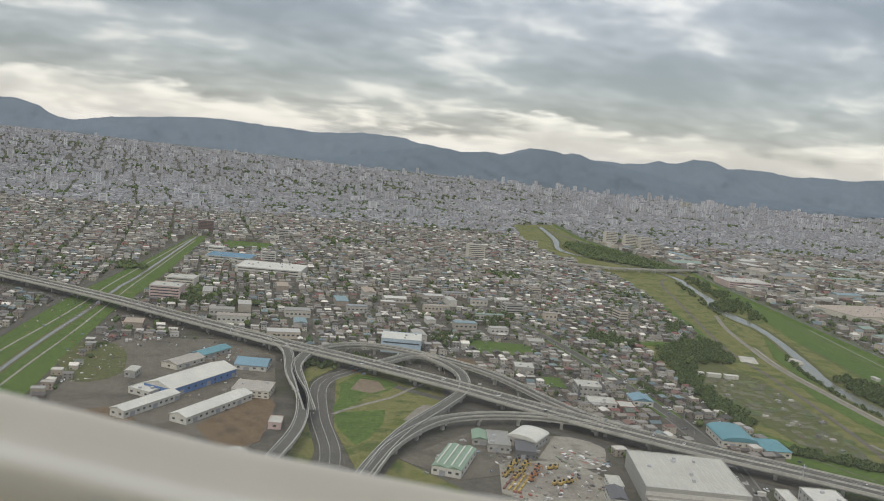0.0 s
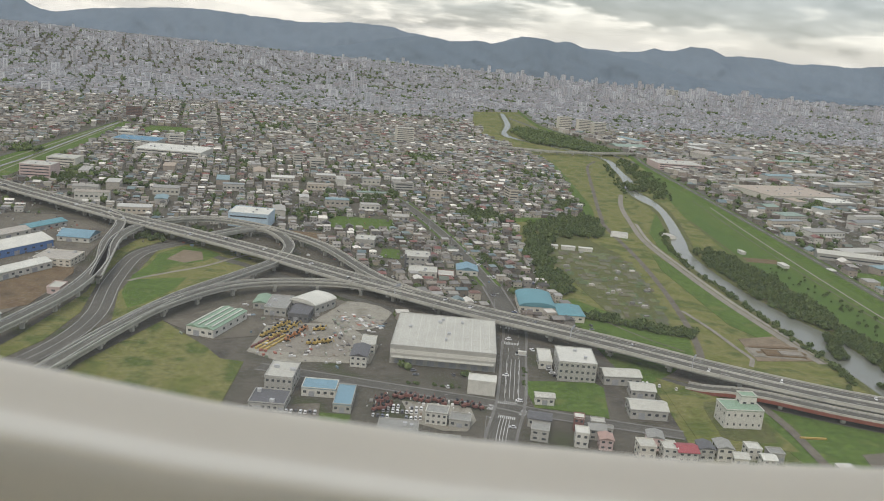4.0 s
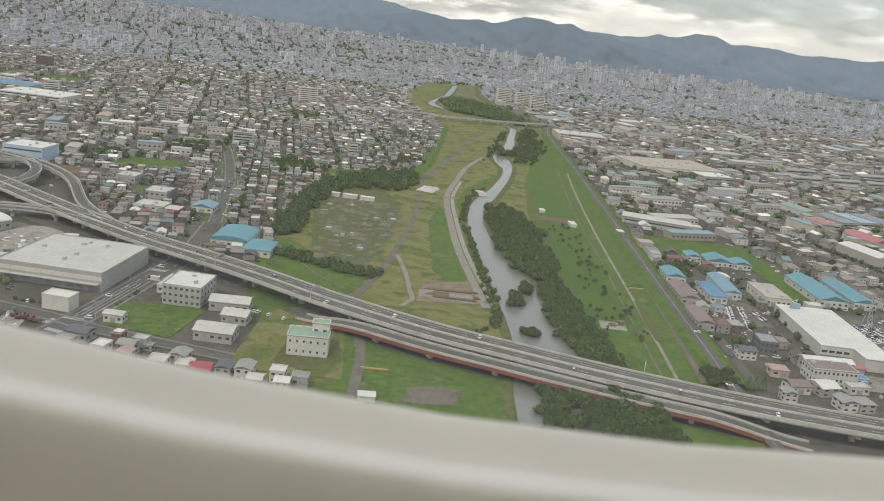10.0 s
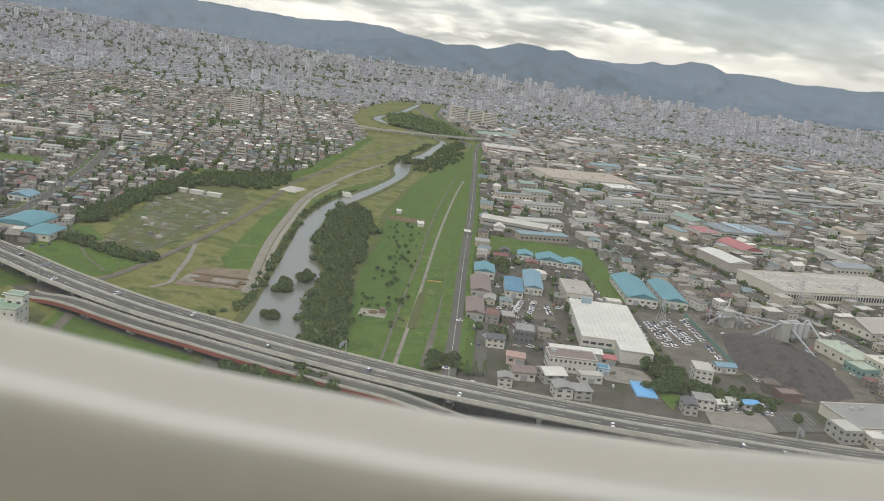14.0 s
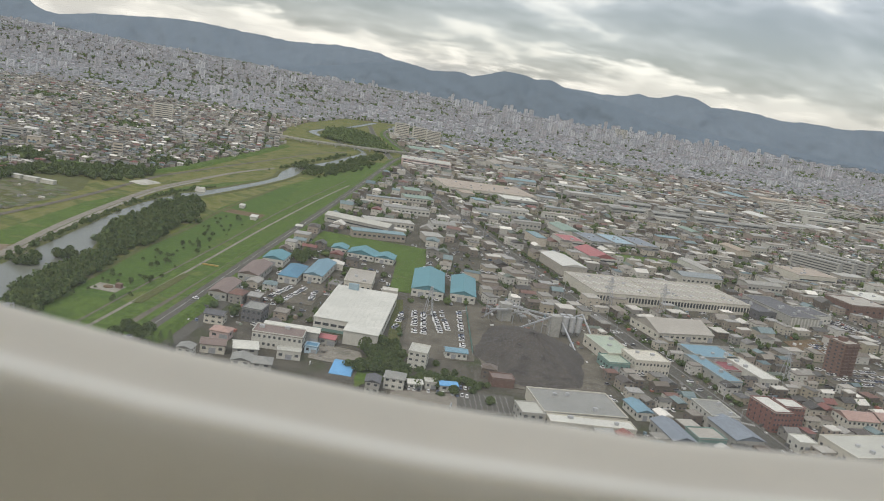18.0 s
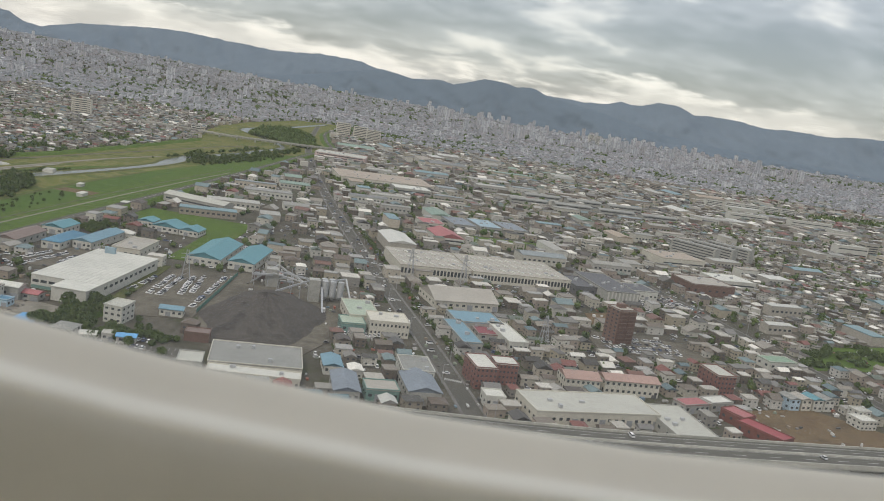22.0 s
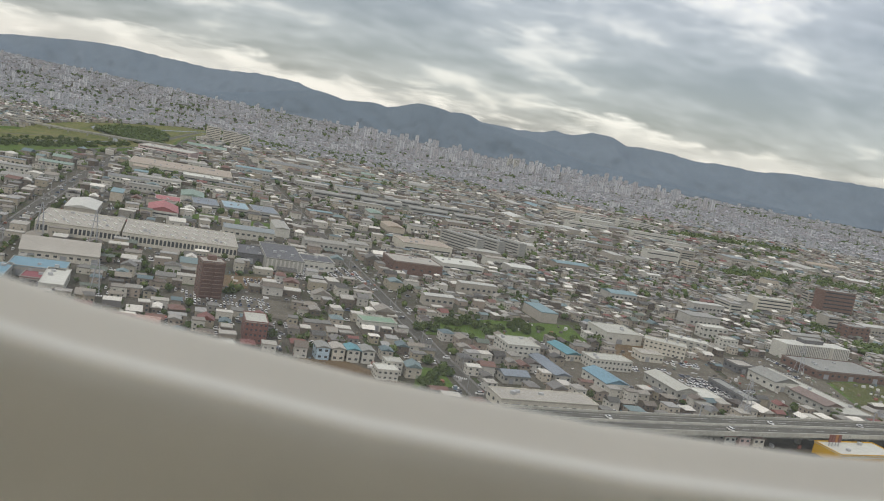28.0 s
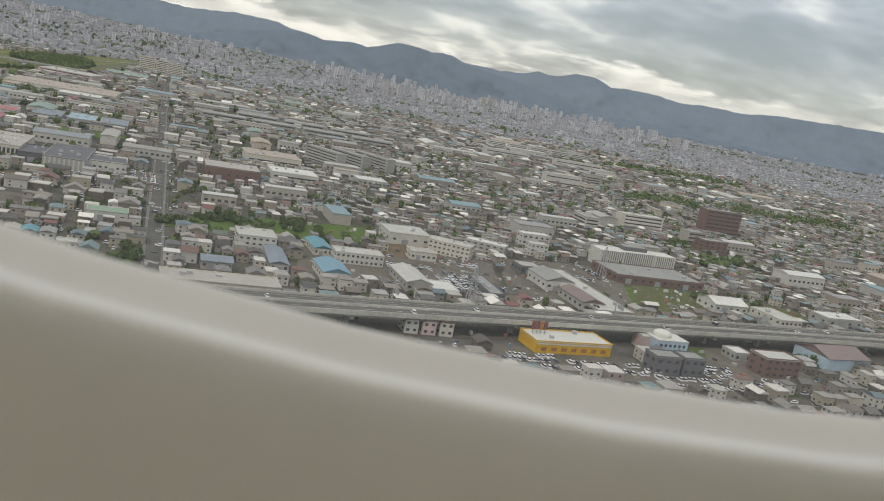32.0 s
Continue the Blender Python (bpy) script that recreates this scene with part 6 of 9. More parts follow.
# ---- open yards ----
YARDS = [
    ("equipment_yard", [(112, 425), (120, 470), (165, 478), (184, 440), (178, 412), (130, 412)], "gravel", "gravel yard with rows of hired machines"),
    ("gravel_yard", [(146, 478), (168, 520), (196, 500), (186, 470)], "gravel", "empty gravel yard"),
    ("factory_yard", [(-160, 500), (-152, 722), (-60, 738), (-20, 690), (-14, 520), (-40, 430)], "lot", "asphalt yard round the long factory halls"),
    ("brown_plot", [(-60, 512), (-22, 590), (-14, 560), (-20, 490), (-40, 470)], "soil", "bare brown plot beside the factory"),
    ("brown_plot", [(-140, 528), (-112, 545), (-96, 520), (-120, 490)], "soil", "bare brown plot"),
    ("car_park", [(600, 440), (612, 490), (640, 500), (632, 440)], "lot", "asphalt car park with rows of white vans"),
    ("car_park", [(684, 372), (690, 478), (728, 486), (722, 380)], "lot", "large asphalt car park with parked cars"),
    ("lawn_lot", [(256.5, 361), (257, 394), (297, 394), (300, 387), (291, 350), (273, 357)], "lawn", "square lawn beside the office"),
    ("dry_lawn", [(326, 322), (335, 404), (349, 390), (372, 384), (372, 318)], "meadow", "yellowish lawn round the pumping station"),
    ("grass_field", [(46, 370), (53, 426), (112, 410), (106, 352)], "meadow", "fenced grass field with worn patches"),
    ("car_depot", [(108, 318), (110, 356), (152, 360), (150, 316)], "lot", "yard full of parked vans"),
    ("lawn_lot", [(149, 322), (152, 350), (166, 348), (163, 320)], "lawn", "small bright lawn"),
    ("sports_ground", [(990, 322), (992, 356), (1036, 374), (1080, 340), (1060, 318)], "soil", "bare brown sports ground"),
    ("allotment", [(612, 610), (618, 664), (704, 650), (702, 595), (690, 500), (676, 500), (680, 590)], "lawn", "green allotment strips"),
    ("park", [(1078, 452), (1086, 489), (1125, 520), (1182, 545), (1186, 498), (1130, 470)], "lawn", "green park with trees"),
    ("park", [(876, 722), (886, 762), (962, 776), (962, 740)], "lawn", "narrow lawn beside the halls"),
    ("brown_lot", [(947, 480), (948, 514), (984, 536), (978, 492)], "soil", "bare brown lot beside the tower"),
    ("plant_yard", [(720, 420), (726, 490), (800, 480), (800, 400), (780, 345), (730, 350)], "lot", "dusty grey yard of the batching plant"),
    ("small_field", [(108, 690), (112, 718), (150, 712), (148, 684)], "soil", "brown vegetable plot"),
    ("small_field", [(150, 740), (160, 790), (220, 782), (210, 735)], "lawn", "green vegetable field"),
    ("shop_yard", [(1235, 320), (1242, 340), (1320, 348), (1330, 318)], "lot", "asphalt yard of the yellow store"),
    ("small_field", [(196, 640), (200, 668), (214, 666), (212, 636)], "lawn", "small green lawn"),
    ("green_verge", [(1335, 455), (1345, 505), (1362, 500), (1366, 452)], "lawn", "grass verge"),
    ("lawn_lot", [(1356, 510), (1377, 521), (1387, 478), (1366, 446), (1348, 452)], "lawn", "green plot behind the long hall"),
    ("dealer_lot", [(1229, 455), (1249, 461), (1250, 420), (1236, 405)], "lot", "car dealer's lot full of cars"),
    ("brown_lot", [(1197, 470), (1198, 508), (1228, 522), (1232, 491)], "soil", "bare brown school yard"),
    ("store_lot", [(1015, 560), (1008, 606), (1036, 612), (1042, 566)], "lot", "car park beside the dark store"),
    ("flats_lot", [(940, 430), (936, 470), (1000, 470), (1010, 430)], "lot", "asphalt yard with parked cars"),
    ("green_verge", [(1068, 349), (1072, 384), (1083, 384), (1088, 360)], "lawn", "overgrown plot beside the expressway"),
    ("clinic_lot", [(1322, 545), (1334, 500), (1342, 503), (1336, 550)], "lot", "narrow car park beside the brown podium"),
    ("corner_lot", [(1339, 354), (1343, 338), (1366, 347), (1362, 374)], "lot", "asphalt car park beside brown flats"),
    ("small_lawn", [(1342, 381), (1339, 366), (1351, 369), (1355, 388)], "lawn", "small lawn beside the domed building"),
    ("works_yard", [(1155, 394), (1262, 412), (1262, 500), (1236, 524), (1232, 491), (1197, 470), (1150, 462)], "lot", "grey asphalt yards between depots and shops"),
    ("works_yard", [(1264, 414), (1337, 438), (1348, 508), (1322, 548), (1268, 520)], "lot", "grey asphalt yard round the long hall"),
    ("garden_strip", [(1340, 444), (1470, 484), (1466, 522), (1384, 520), (1352, 508)], "scrub", "rough grass and gardens behind the expressway"),
    ("corner_yard", [(1344, 332), (1404, 352), (1398, 396), (1340, 384)], "lot", "asphalt yards beside the brown flats"),
    ("store_yard", [(1196, 318), (1350, 318), (1346, 334), (1300, 336), (1246, 330), (1200, 330)], "lot", "asphalt in front of the yellow store"),
    ("ball_ground", [(-140, 1330), (-132, 1420), (-60, 1420), (-62, 1330)], "lawn", "green ball ground"),
]
for name, poly, mat, label in YARDS:
    patch(name, poly, 0.12 if mat != "lawn" else 0.14, M[mat], label, "yard")
    BLOCKED_AREAS.append(poly)
BLOCKED_AREAS.append([(228, 296), (380, 296), (380, 390), (326, 400), (250, 400), (240, 350)])
BLOCKED_AREAS.append([(575, 300), (745, 300), (745, 345), (725, 352), (727, 484), (690, 484), (690, 400), (640, 400), (640, 384), (575, 384)])
BLOCKED_AREAS.append([(150, 470), (186, 500), (200, 480), (190, 400), (300, 300), (150, 300), (110, 310), (105, 470)])


def pile():
    """A dark heap with gullied flanks."""
    v, rings, n = [], 14, 56
    for r in range(rings + 1):
        u = r / rings
        for k in range(n):
            a = 2 * math.pi * k / n
            wob = 1 + 0.16 * noise.fractal(Vector((math.cos(a) * 1.4, math.sin(a) * 1.4, 2.0)), 1.0, 2.0, 4)
            g = noise.fractal(Vector((math.cos(a) * 6, math.sin(a) * 6, u * 2)), 1.0, 2.0, 4)
            v.append((755 + math.cos(a) * 30 * (1 - u) * wob, 402 + math.sin(a) * 53 * (1 - u) * wob, max(0.0, 13 * (1 - (1 - u) ** 1.3) + g * 0.8 * u)))
    f = []
    for r in range(rings):
        for k in range(n):
            a, b = r * n + k, r * n + (k + 1) % n
            f += [(a, b, b + n), (a, b + n, a + n)]
    tagged(new("aggregate_heap", tri_mesh("aggregate_heap", v, f, [M["coal"]])), "huge heap of dark grey-brown aggregate", "heap")


pile()


def cyl(x, y, z, r, h, seg=14, r2=None):
    bm = bmesh.new()
    bmesh.ops.create_cone(bm, cap_ends=True, segments=seg, radius1=r, radius2=r if r2 is None else r2, depth=h)
    bmesh.ops.translate(bm, vec=(x, y, z + h / 2), verts=bm.verts)
    return bm


def beam(a, b, w):
    """A square bar from a to b."""
    a, b = Vector(a), Vector(b)
    bm = box(0, 0, 0, w, w, (b - a).length)
    bmesh.ops.transform(bm, matrix=Matrix.Translation(a) @ (b - a).to_track_quat("Z", "Y").to_matrix().to_4x4(), verts=bm.verts)
    return bm


def batching_plant():
    root = empty("batching_plant", 775, 446, 0, 13)
    for k in range(5):
        part("silo", cyl(6 + (k % 3) * 4.4, (k // 3) * 5, 4, 1.9, 9), M["unit_metal"], root, "grey steel silo")
        part("silo_cone", cyl(6 + (k % 3) * 4.4, (k // 3) * 5, 2, 0.6, 2.0, r2=1.9), M["unit_metal"], [c for c in root.children if c.name.startswith("silo")][-1])
    part("mixer_tower", box(0, 2, 0, 6, 6, 13), M["grey_wall"], root)
    part("mixer_tower", box(-22, 28, 0, 7, 7, 11), M["grey_wall"], root)
    part("control_room", box(14, 12, 0, 9, 6, 5), M["cream_wall"], root)
    for a, b in (((-30, 0, 1), (0, 2, 13)), ((-34, 30, 1), (-22, 28, 11)), ((-22, 28, 10), (0, 2, 12)), ((2, -26, 1), (4, 0, 9))):
        part("conveyor", beam(a, b, 0.9), M["steel"], root, "inclined grey conveyor bridge")
    for k in range(6):
        part("trestle", box(-28 + k * 5, 1, 0, 0.4, 0.4, 2 + k * 1.9), M["steel"], root)
    part("chimney", cyl(-18, 34, 0, 0.7, 17, r2=0.5), M["white_wall"], root)
    part("drum", beam((-32, 40, 2), (-20, 40, 2.6), 2.4), M["roof_brown"], root)
    tagged(root, "grey concrete batching plant with silos and conveyors", "industrial plant")
    BLOCKED_AREAS.append([(735, 420), (730, 500), (805, 490), (805, 420)])


batching_plant()


def lattice_tower(x, y, h):
    root = empty("pylon", x, y, 0, 13)
    for a, b in ((-1, -1), (1, -1), (1, 1), (-1, 1)):
        part("leg", beam((a * 2.4, b * 2.4, 0), (a * 0.4, b * 0.4, h), 0.28), M["steel"], root)
    for k in range(6):
        z, q = h * k / 6.5, 2.4 - 2.0 * k / 6.5
        part("brace", beam((-q, -q, z), (q, -q, z + h / 7), 0.16), M["steel"], root)
        part("brace", beam((q, -q, z), (q, q, z + h / 7), 0.16), M["steel"], root)
    for z in (0.7, 0.84):
        part("arm", box(0, 0, h * z, 7, 0.3, 0.3), M["steel"], root)
    tagged(root, "grey lattice steel power pylon", "pylon", "power pylons")


for q in ((866, 533, 24), (830, 540, 22), (1238, 385, 22), (700, 455, 18), (1336, 520, 20), (905, 420, 18)):
    lattice_tower(*q)

tagged(part("blue_tarpaulin", box(657, 345, 0.1, 10.5, 19, 0.7, -4, 0.94), M["tarp"]), "bright blue tarpaulin over a stack of goods", "tarpaulin")
tagged(part("river_weir", box(491, 772, 0.2, 10, 16, 2.6, 10, 0.8), M["concrete"]), "pale concrete block standing in the river", "weir")
tagged(part("concrete_pad", box(440, 771, 0.1, 17, 26, 1.4, -20, 0.8), M["concrete"]), "pale concrete sluice on the levee", "sluice")
for x, y, w in ((386.3, 331.2, 13), (562, 497, 10)):
    tagged(part("yellow_beam", box(x, y, 0.5, w, 0.9, 0.8, -4), M["yellow_paint"]), "yellow steel beam lying on the lawn", "beam")
for x, y, w, d in ((541, 716, 4, 9), (559, 672, 5, 12), (598, 660, 5, 8), (383, 300, 7, 5)):
    tagged(part("lawn_shelter", bm_box(box(x, y, 0.1, w, d, 2.6), x, y, 2.7, w + 0.8, d + 0.8, 0.3), M["white_wall"]), "small white shelter on the lawn", "shelter")
for k in range(3):
    tagged(part("container_hut", bm_box(box(352 + k * 15, 700 - k * 3, 0.3, 12, 5, 3, -10), 352 + k * 15, 700 - k * 3, 3.3, 12.6, 5.6, 0.25, -10), M["white_wall"]), "long white hut at the edge of the allotments", "hut", "allotment huts")
for k, (w, d, z) in enumerate(((34, 16, 0.8), (26, 11, 1.6), (15, 7, 2.3))):
    tagged(part("earth_terrace", box(430 + k * 4, 447 - k * 1.5, 0.1, w, d, z, -6, 0.93), M["dirt" if k != 1 else "soil"]), "flat brown terrace of bare earth", "earthwork")
pl = empty("playground", 524, 420, 0.2, -8)
part("paving", box(0, 0, 0, 15, 13, 0.2), M["gravel"], pl)
part("ring", cyl(0, 1, 0.2, 2.6, 0.5), M["soil"], pl)
part("hut", box(5, 3, 0.2, 3, 3, 2.4), M["brown_wall"], pl)
tagged(pl, "paved playground on the riverside lawn", "playground")


def allotments():
    """Small beds, sheds and heaps in the field inside the trees."""
    r = np.random.default_rng(4)
    x, y = r.uniform(340, 420, 260), r.uniform(500, 700, 260)
    k = inside(x, y, [(348, 510), (342, 640), (350, 695), (398, 690), (412, 670), (396, 560), (382, 500)])
    x, y = x[k], y[k]
    n = len(x)
    s = Soup()
    s.add(BOX_V, BOX_F, 0, x, y, 0.3, r.uniform(3, 9, n), r.uniform(3, 12, n), r.uniform(0.08, 0.2, n), radians(-10))
    s.link("allotment_plots", [M["plot"]], "small beds of soil, crops and gravel", "garden beds")
    s = Soup()
    q = r.random(n) < 0.12
    s.add(BOX_V, BOX_F, 0, x[q], y[q], 0.3, r.uniform(1.5, 4.5, q.sum()), r.uniform(1.5, 3, q.sum()), r.uniform(0.8, 2.2, q.sum()), r.uniform(-0.4, 0.2, q.sum()))
    s.link("allotment_sheds", [M["slab"]], "small sheds, sheets and piles in the allotments", "garden sheds")


M["plot"] = material("garden_bed", [(0.10, 0.09, 0.055), (0.13, 0.125, 0.07), (0.07, 0.10, 0.035), (0.12, 0.115, 0.07), (0.085, 0.09, 0.05), (0.11, 0.13, 0.05)], 0.3, 0.95, vary="island", wear=0.3, wscale=0.8)
allotments()


# ---- road bridge upstream ----
elevated("river_bridge", [(380, 1400), (460, 1400), (520, 1385), (600, 1400), (700, 1436), (800, 1470)], 8, 6.0, 6.0, "far road bridge over the river", M["concrete"])

# ---- machines, vehicles ----
def car_template(kind):
    root = empty(kind, 0, 0, -200)
    if kind == "car":
        l, w, h, roofl, off = 4.3, 1.75, 0.78, 2.3, -0.25
    elif kind == "van":
        l, w, h, roofl, off = 4.6, 1.8, 0.95, 3.7, -0.3
    else:
        l, w, h, roofl, off = 8.0, 2.3, 1.0, 1.6, 2.9
    bm = box(0, 0, 0.3, l, w, h, taper=0.95)
    bmesh.ops.bevel(bm, geom=list(bm.edges), offset=0.12, segments=1, affect="EDGES")
    part("body", bm, M["car"], root)
    if kind == "truck":
        part("cargo_box", box(-0.9, 0, 1.3, 5.9, 2.3, 2.0), M["white_wall"], root, "white cargo box")
        part("cabin", box(off, 0, 1.3, 1.7, 2.1, 1.0, taper=0.9), M["cardark"], root)
    else:
        cab = part("cabin", box(off, 0, h + 0.3, roofl, w * 0.92, 0.56, taper=0.8), M["cardark"], root, "dark glazed cabin")
        part("roof_panel", box(off, 0, h + 0.86, roofl * 0.78, w * 0.74, 0.06), M["car"], cab)
    wm = bmesh.new()
    bmesh.ops.create_cone(wm, cap_ends=True, segments=10, radius1=0.33, radius2=0.33, depth=0.2)
    bmesh.ops.rotate(wm, cent=(0, 0, 0), matrix=Matrix.Rotation(math.pi / 2, 3, "X"), verts=wm.verts)
    me = mesh_of(wm, "wheel")
    for a in (-1, 1):
        for b in (-1, 1):
            part("wheel", me, M["tyre"], root, at=pose(a * l * 0.31, b * w * 0.46, 0.33))
    return root


CARS = {k: tagged(car_template(k), lab, cat, "vehicles on the roads") for k, lab, cat in (("car", "small passenger car on the asphalt", "car"), ("van", "boxy van on the asphalt", "van"), ("truck", "white box truck on the road", "truck"))}


def put_car(x, y, z, turn):
    kind = random.choices(("car", "van", "truck"), (6, 3, 1))[0]
    return copy_thing(CARS[kind], pose(x, y, z, 0, 0, turn) @ Matrix.Scale(0.82, 4))


def traffic(line, n, offs, z, lo=0.0, hi=1.0):
    q = smooth_line([(a, b, 0) for a, b in line], 4)
    sd = sides(q)
    for k in range(n):
        i = int((lo + (hi - lo) * (k + random.random() * 0.8) / n) * (len(q) - 2))
        o = random.choice(offs)
        p = q[i] + sd[i] * o
        put_car(p.x, p.y, z, math.degrees(math.atan2(sd[i].x, -sd[i].y)) + 90)


traffic(EXPRESSWAY, 46, (-6.2, -3.0, 3.0, 6.2), 8.22, 0.12, 0.98)
traffic(AVENUE, 34, (-3.0, -1.1, 1.1, 3.0), 0.2, 0.05, 0.55)
traffic(AVENUE_B, 22, (-2.4, -0.8, 0.8, 2.4), 0.2, 0.06, 0.5)
traffic(STREET_A, 12, (-4.0, 4.0), 0.22, 0.05, 0.6)
traffic(LEVEE_R[:8], 16, (-1.8, 1.8), 2.34, 0.1, 0.9)
for root in CARS.values():
    for ob in list(root.children_recursive) + [root]:
        bpy.data.objects.remove(ob)

CAR_SOUP = Soup()
CAR_V = [(-.5, -.5, .2), (.5, -.5, .2), (.5, .5, .2), (-.5, .5, .2), (-.48, -.47, .58), (.47, -.47, .55), (.47, .47, .55), (-.48, .47, .58), (-.44, -.43, .6), (.26, -.43, .58), (.26, .43, .58), (-.44, .43, .6), (-.36, -.36, 1.0), (.12, -.36, 1.0), (.12, .36, 1.0), (-.36, .36, 1.0)]
CAR_F = [t for a, b in ((0, 4), (4, 8), (8, 12)) for i in range(4) for t in ((a + i, a + (i + 1) % 4, b + (i + 1) % 4), (a + i, b + (i + 1) % 4, b + i))] + [(12, 13, 14), (12, 14, 15)]
CAR_SLOT = [0] * 16 + [1] * 8 + [0, 0]


def parked(x0, y0, x1, y1, rows, per_row, turn, fill_share=0.85, jitter=0.25):
    """Rows of parked cars between two corners, nose to the lane."""
    x, y = np.meshgrid(np.linspace(x0, x1, per_row), np.linspace(y0, y1, rows))
    x, y = x.ravel(), y.ravel()
    k = np.random.random(len(x)) < fill_share
    add_parked(x[k] + np.random.normal(0, jitter, k.sum()), y[k] + np.random.normal(0, jitter, k.sum()), np.full(k.sum(), radians(turn)) + np.random.normal(0, 0.05, k.sum()))


def add_parked(x, y, t):
    n = len(x)
    l, w, h = np.random.uniform(3.0, 3.9, n), np.random.uniform(1.3, 1.5, n), np.random.uniform(1.1, 1.6, n)
    CAR_SOUP.add(CAR_V, CAR_F, CAR_SLOT, x, y, 0.2, l, w, h, t)


def turned(cx, cy, turn, pts):
    c, s = math.cos(radians(turn)), math.sin(radians(turn))
    return [(cx + a * c - b * s, cy + a * s + b * c) for a, b in pts]


def lot_rows(cx, cy, turn, w, rows, share=0.85):
    """Parking rows round a middle: rows of (offset, nose turn)."""
    for off, nose in rows:
        n = int(w / 2.2)
        pts = turned(cx, cy, turn, [(-w / 2 + k * 2.2, off + random.uniform(-0.25, 0.25)) for k in range(n)])
        k = [p for p in pts if random.random() < share]
        if k:
            add_parked(np.array([p[0] for p in k]), np.array([p[1] for p in k]), np.full(len(k), radians(turn + nose)))


lot_rows(682, 431, 83, 42, [(0, 90)], 0.7)
lot_rows(694.3, 438, 89, 46, [(-2.6, 90), (2.6, 90)], 0.72)
lot_rows(707, 444, 94, 45, [(-2.6, 90), (2.6, 90)], 0.66)
lot_rows(718.5, 437, 88, 72, [(0, 90)], 0.75)
lot_rows(611, 457, 73, 46, [(0, 90)], 0.85)
lot_rows(620, 458, 75, 46, [(0, 90)], 0.8)
lot_rows(631, 463, 88, 26, [(0, 90)], 0.7)
lot_rows(590, 434, 20, 16, [(0, 90)], 0.8)
lot_rows(131, 338, -6, 40, [(-14, 90), (-8, 90), (-1, 90), (5, 90), (13, 90)], 0.8)
lot_rows(1290, 334, 16, 60, [(0, 90), (-7, 90)], 0.7)
lot_rows(1330, 333, 16, 34, [(-8, 90), (0, 90), (8, 90)], 0.7)
lot_rows(1240, 440, 16, 26, [(-12, 90), (-6, 90), (0, 90), (6, 90)], 0.85)
lot_rows(1000, 560, 13, 40, [(-14, 90), (-8, 90), (0, 90), (6, 90), (14, 90), (20, 90)], 0.8)
lot_rows(985, 510, 13, 36, [(-8, 90), (0, 90), (6, 90)], 0.8)
lot_rows(700, 335, 0, 46, [(-6, 90), (4, 90)], 0.6)
lot_rows(812, 395, 13, 34, [(0, 90), (8, 90)], 0.7)
lot_rows(1240, 434, -80, 44, [(-6, 90), (-1, 90), (5, 90)], 0.8)
lot_rows(1026, 586, -74, 40, [(-10, 90), (-4, 90), (3, 90), (9, 90)], 0.7)
lot_rows(968, 450, 13, 50, [(-14, 90), (-6, 90), (2, 90), (10, 90)], 0.7)
lot_rows(1332, 525, -74, 40, [(0, 90)], 0.8)
lot_rows(1349, 350, 16, 20, [(-5, 90), (0, 90), (5, 90)], 0.7)
for cx, cy, w, n in ((1196, 412, 24, 1), (1214, 452, 30, 2), (1244, 480, 26, 2), (1262, 440, 30, 2), (1284, 430, 20, 1), (1318, 500, 26, 2), (1282, 510, 24, 1), (1375, 345, 26, 2), (1262, 326, 40, 2), (1300, 328, 30, 1), (1222, 326, 20, 1)):
    lot_rows(cx, cy, 16, w, [(k * 5.0, 90) for k in range(n)], 0.6)
lot_rows(190, 352, -8, 26, [(0, 90), (5, 90), (-6, 90)], 0.8)
lot_rows(276, 410, -80, 26, [(0, 90)], 0.6)
lot_rows(330, 392, -25, 30, [(0, 90)], 0.5)
lot_rows(1190, 470, 16, 30, [(0, 90)], 0.6)
lot_rows(720, 560, -6, 40, [(0, 90), (7, 90)], 0.6)


def machine(name, x, y, turn, paint, label):
    """A small digger: tracks, house, cab, boom."""
    root = empty(name, x, y, 0.25, turn)
    for s in (-1, 1):
        part("track", box(0, s * 0.8, 0, 2.8, 0.5, 0.7), M["tyre"], root)
    part("house", box(-0.3, 0, 0.75, 2.2, 1.9, 1.1), M[paint], root)
    part("cab", box(0.3, 0.5, 1.85, 1.0, 0.9, 1.0), M["cardark"], root)
    boom = part("boom", beam((0.7, -0.2, 1.4), (2.6, -0.2, 3.0), 0.35), M[paint], root)
    part("dipper", beam((2.6, -0.2, 3.0), (3.6, -0.2, 0.8), 0.3), M[paint], boom)
    return tagged(root, label, "excavator", "hired machines in the yard")


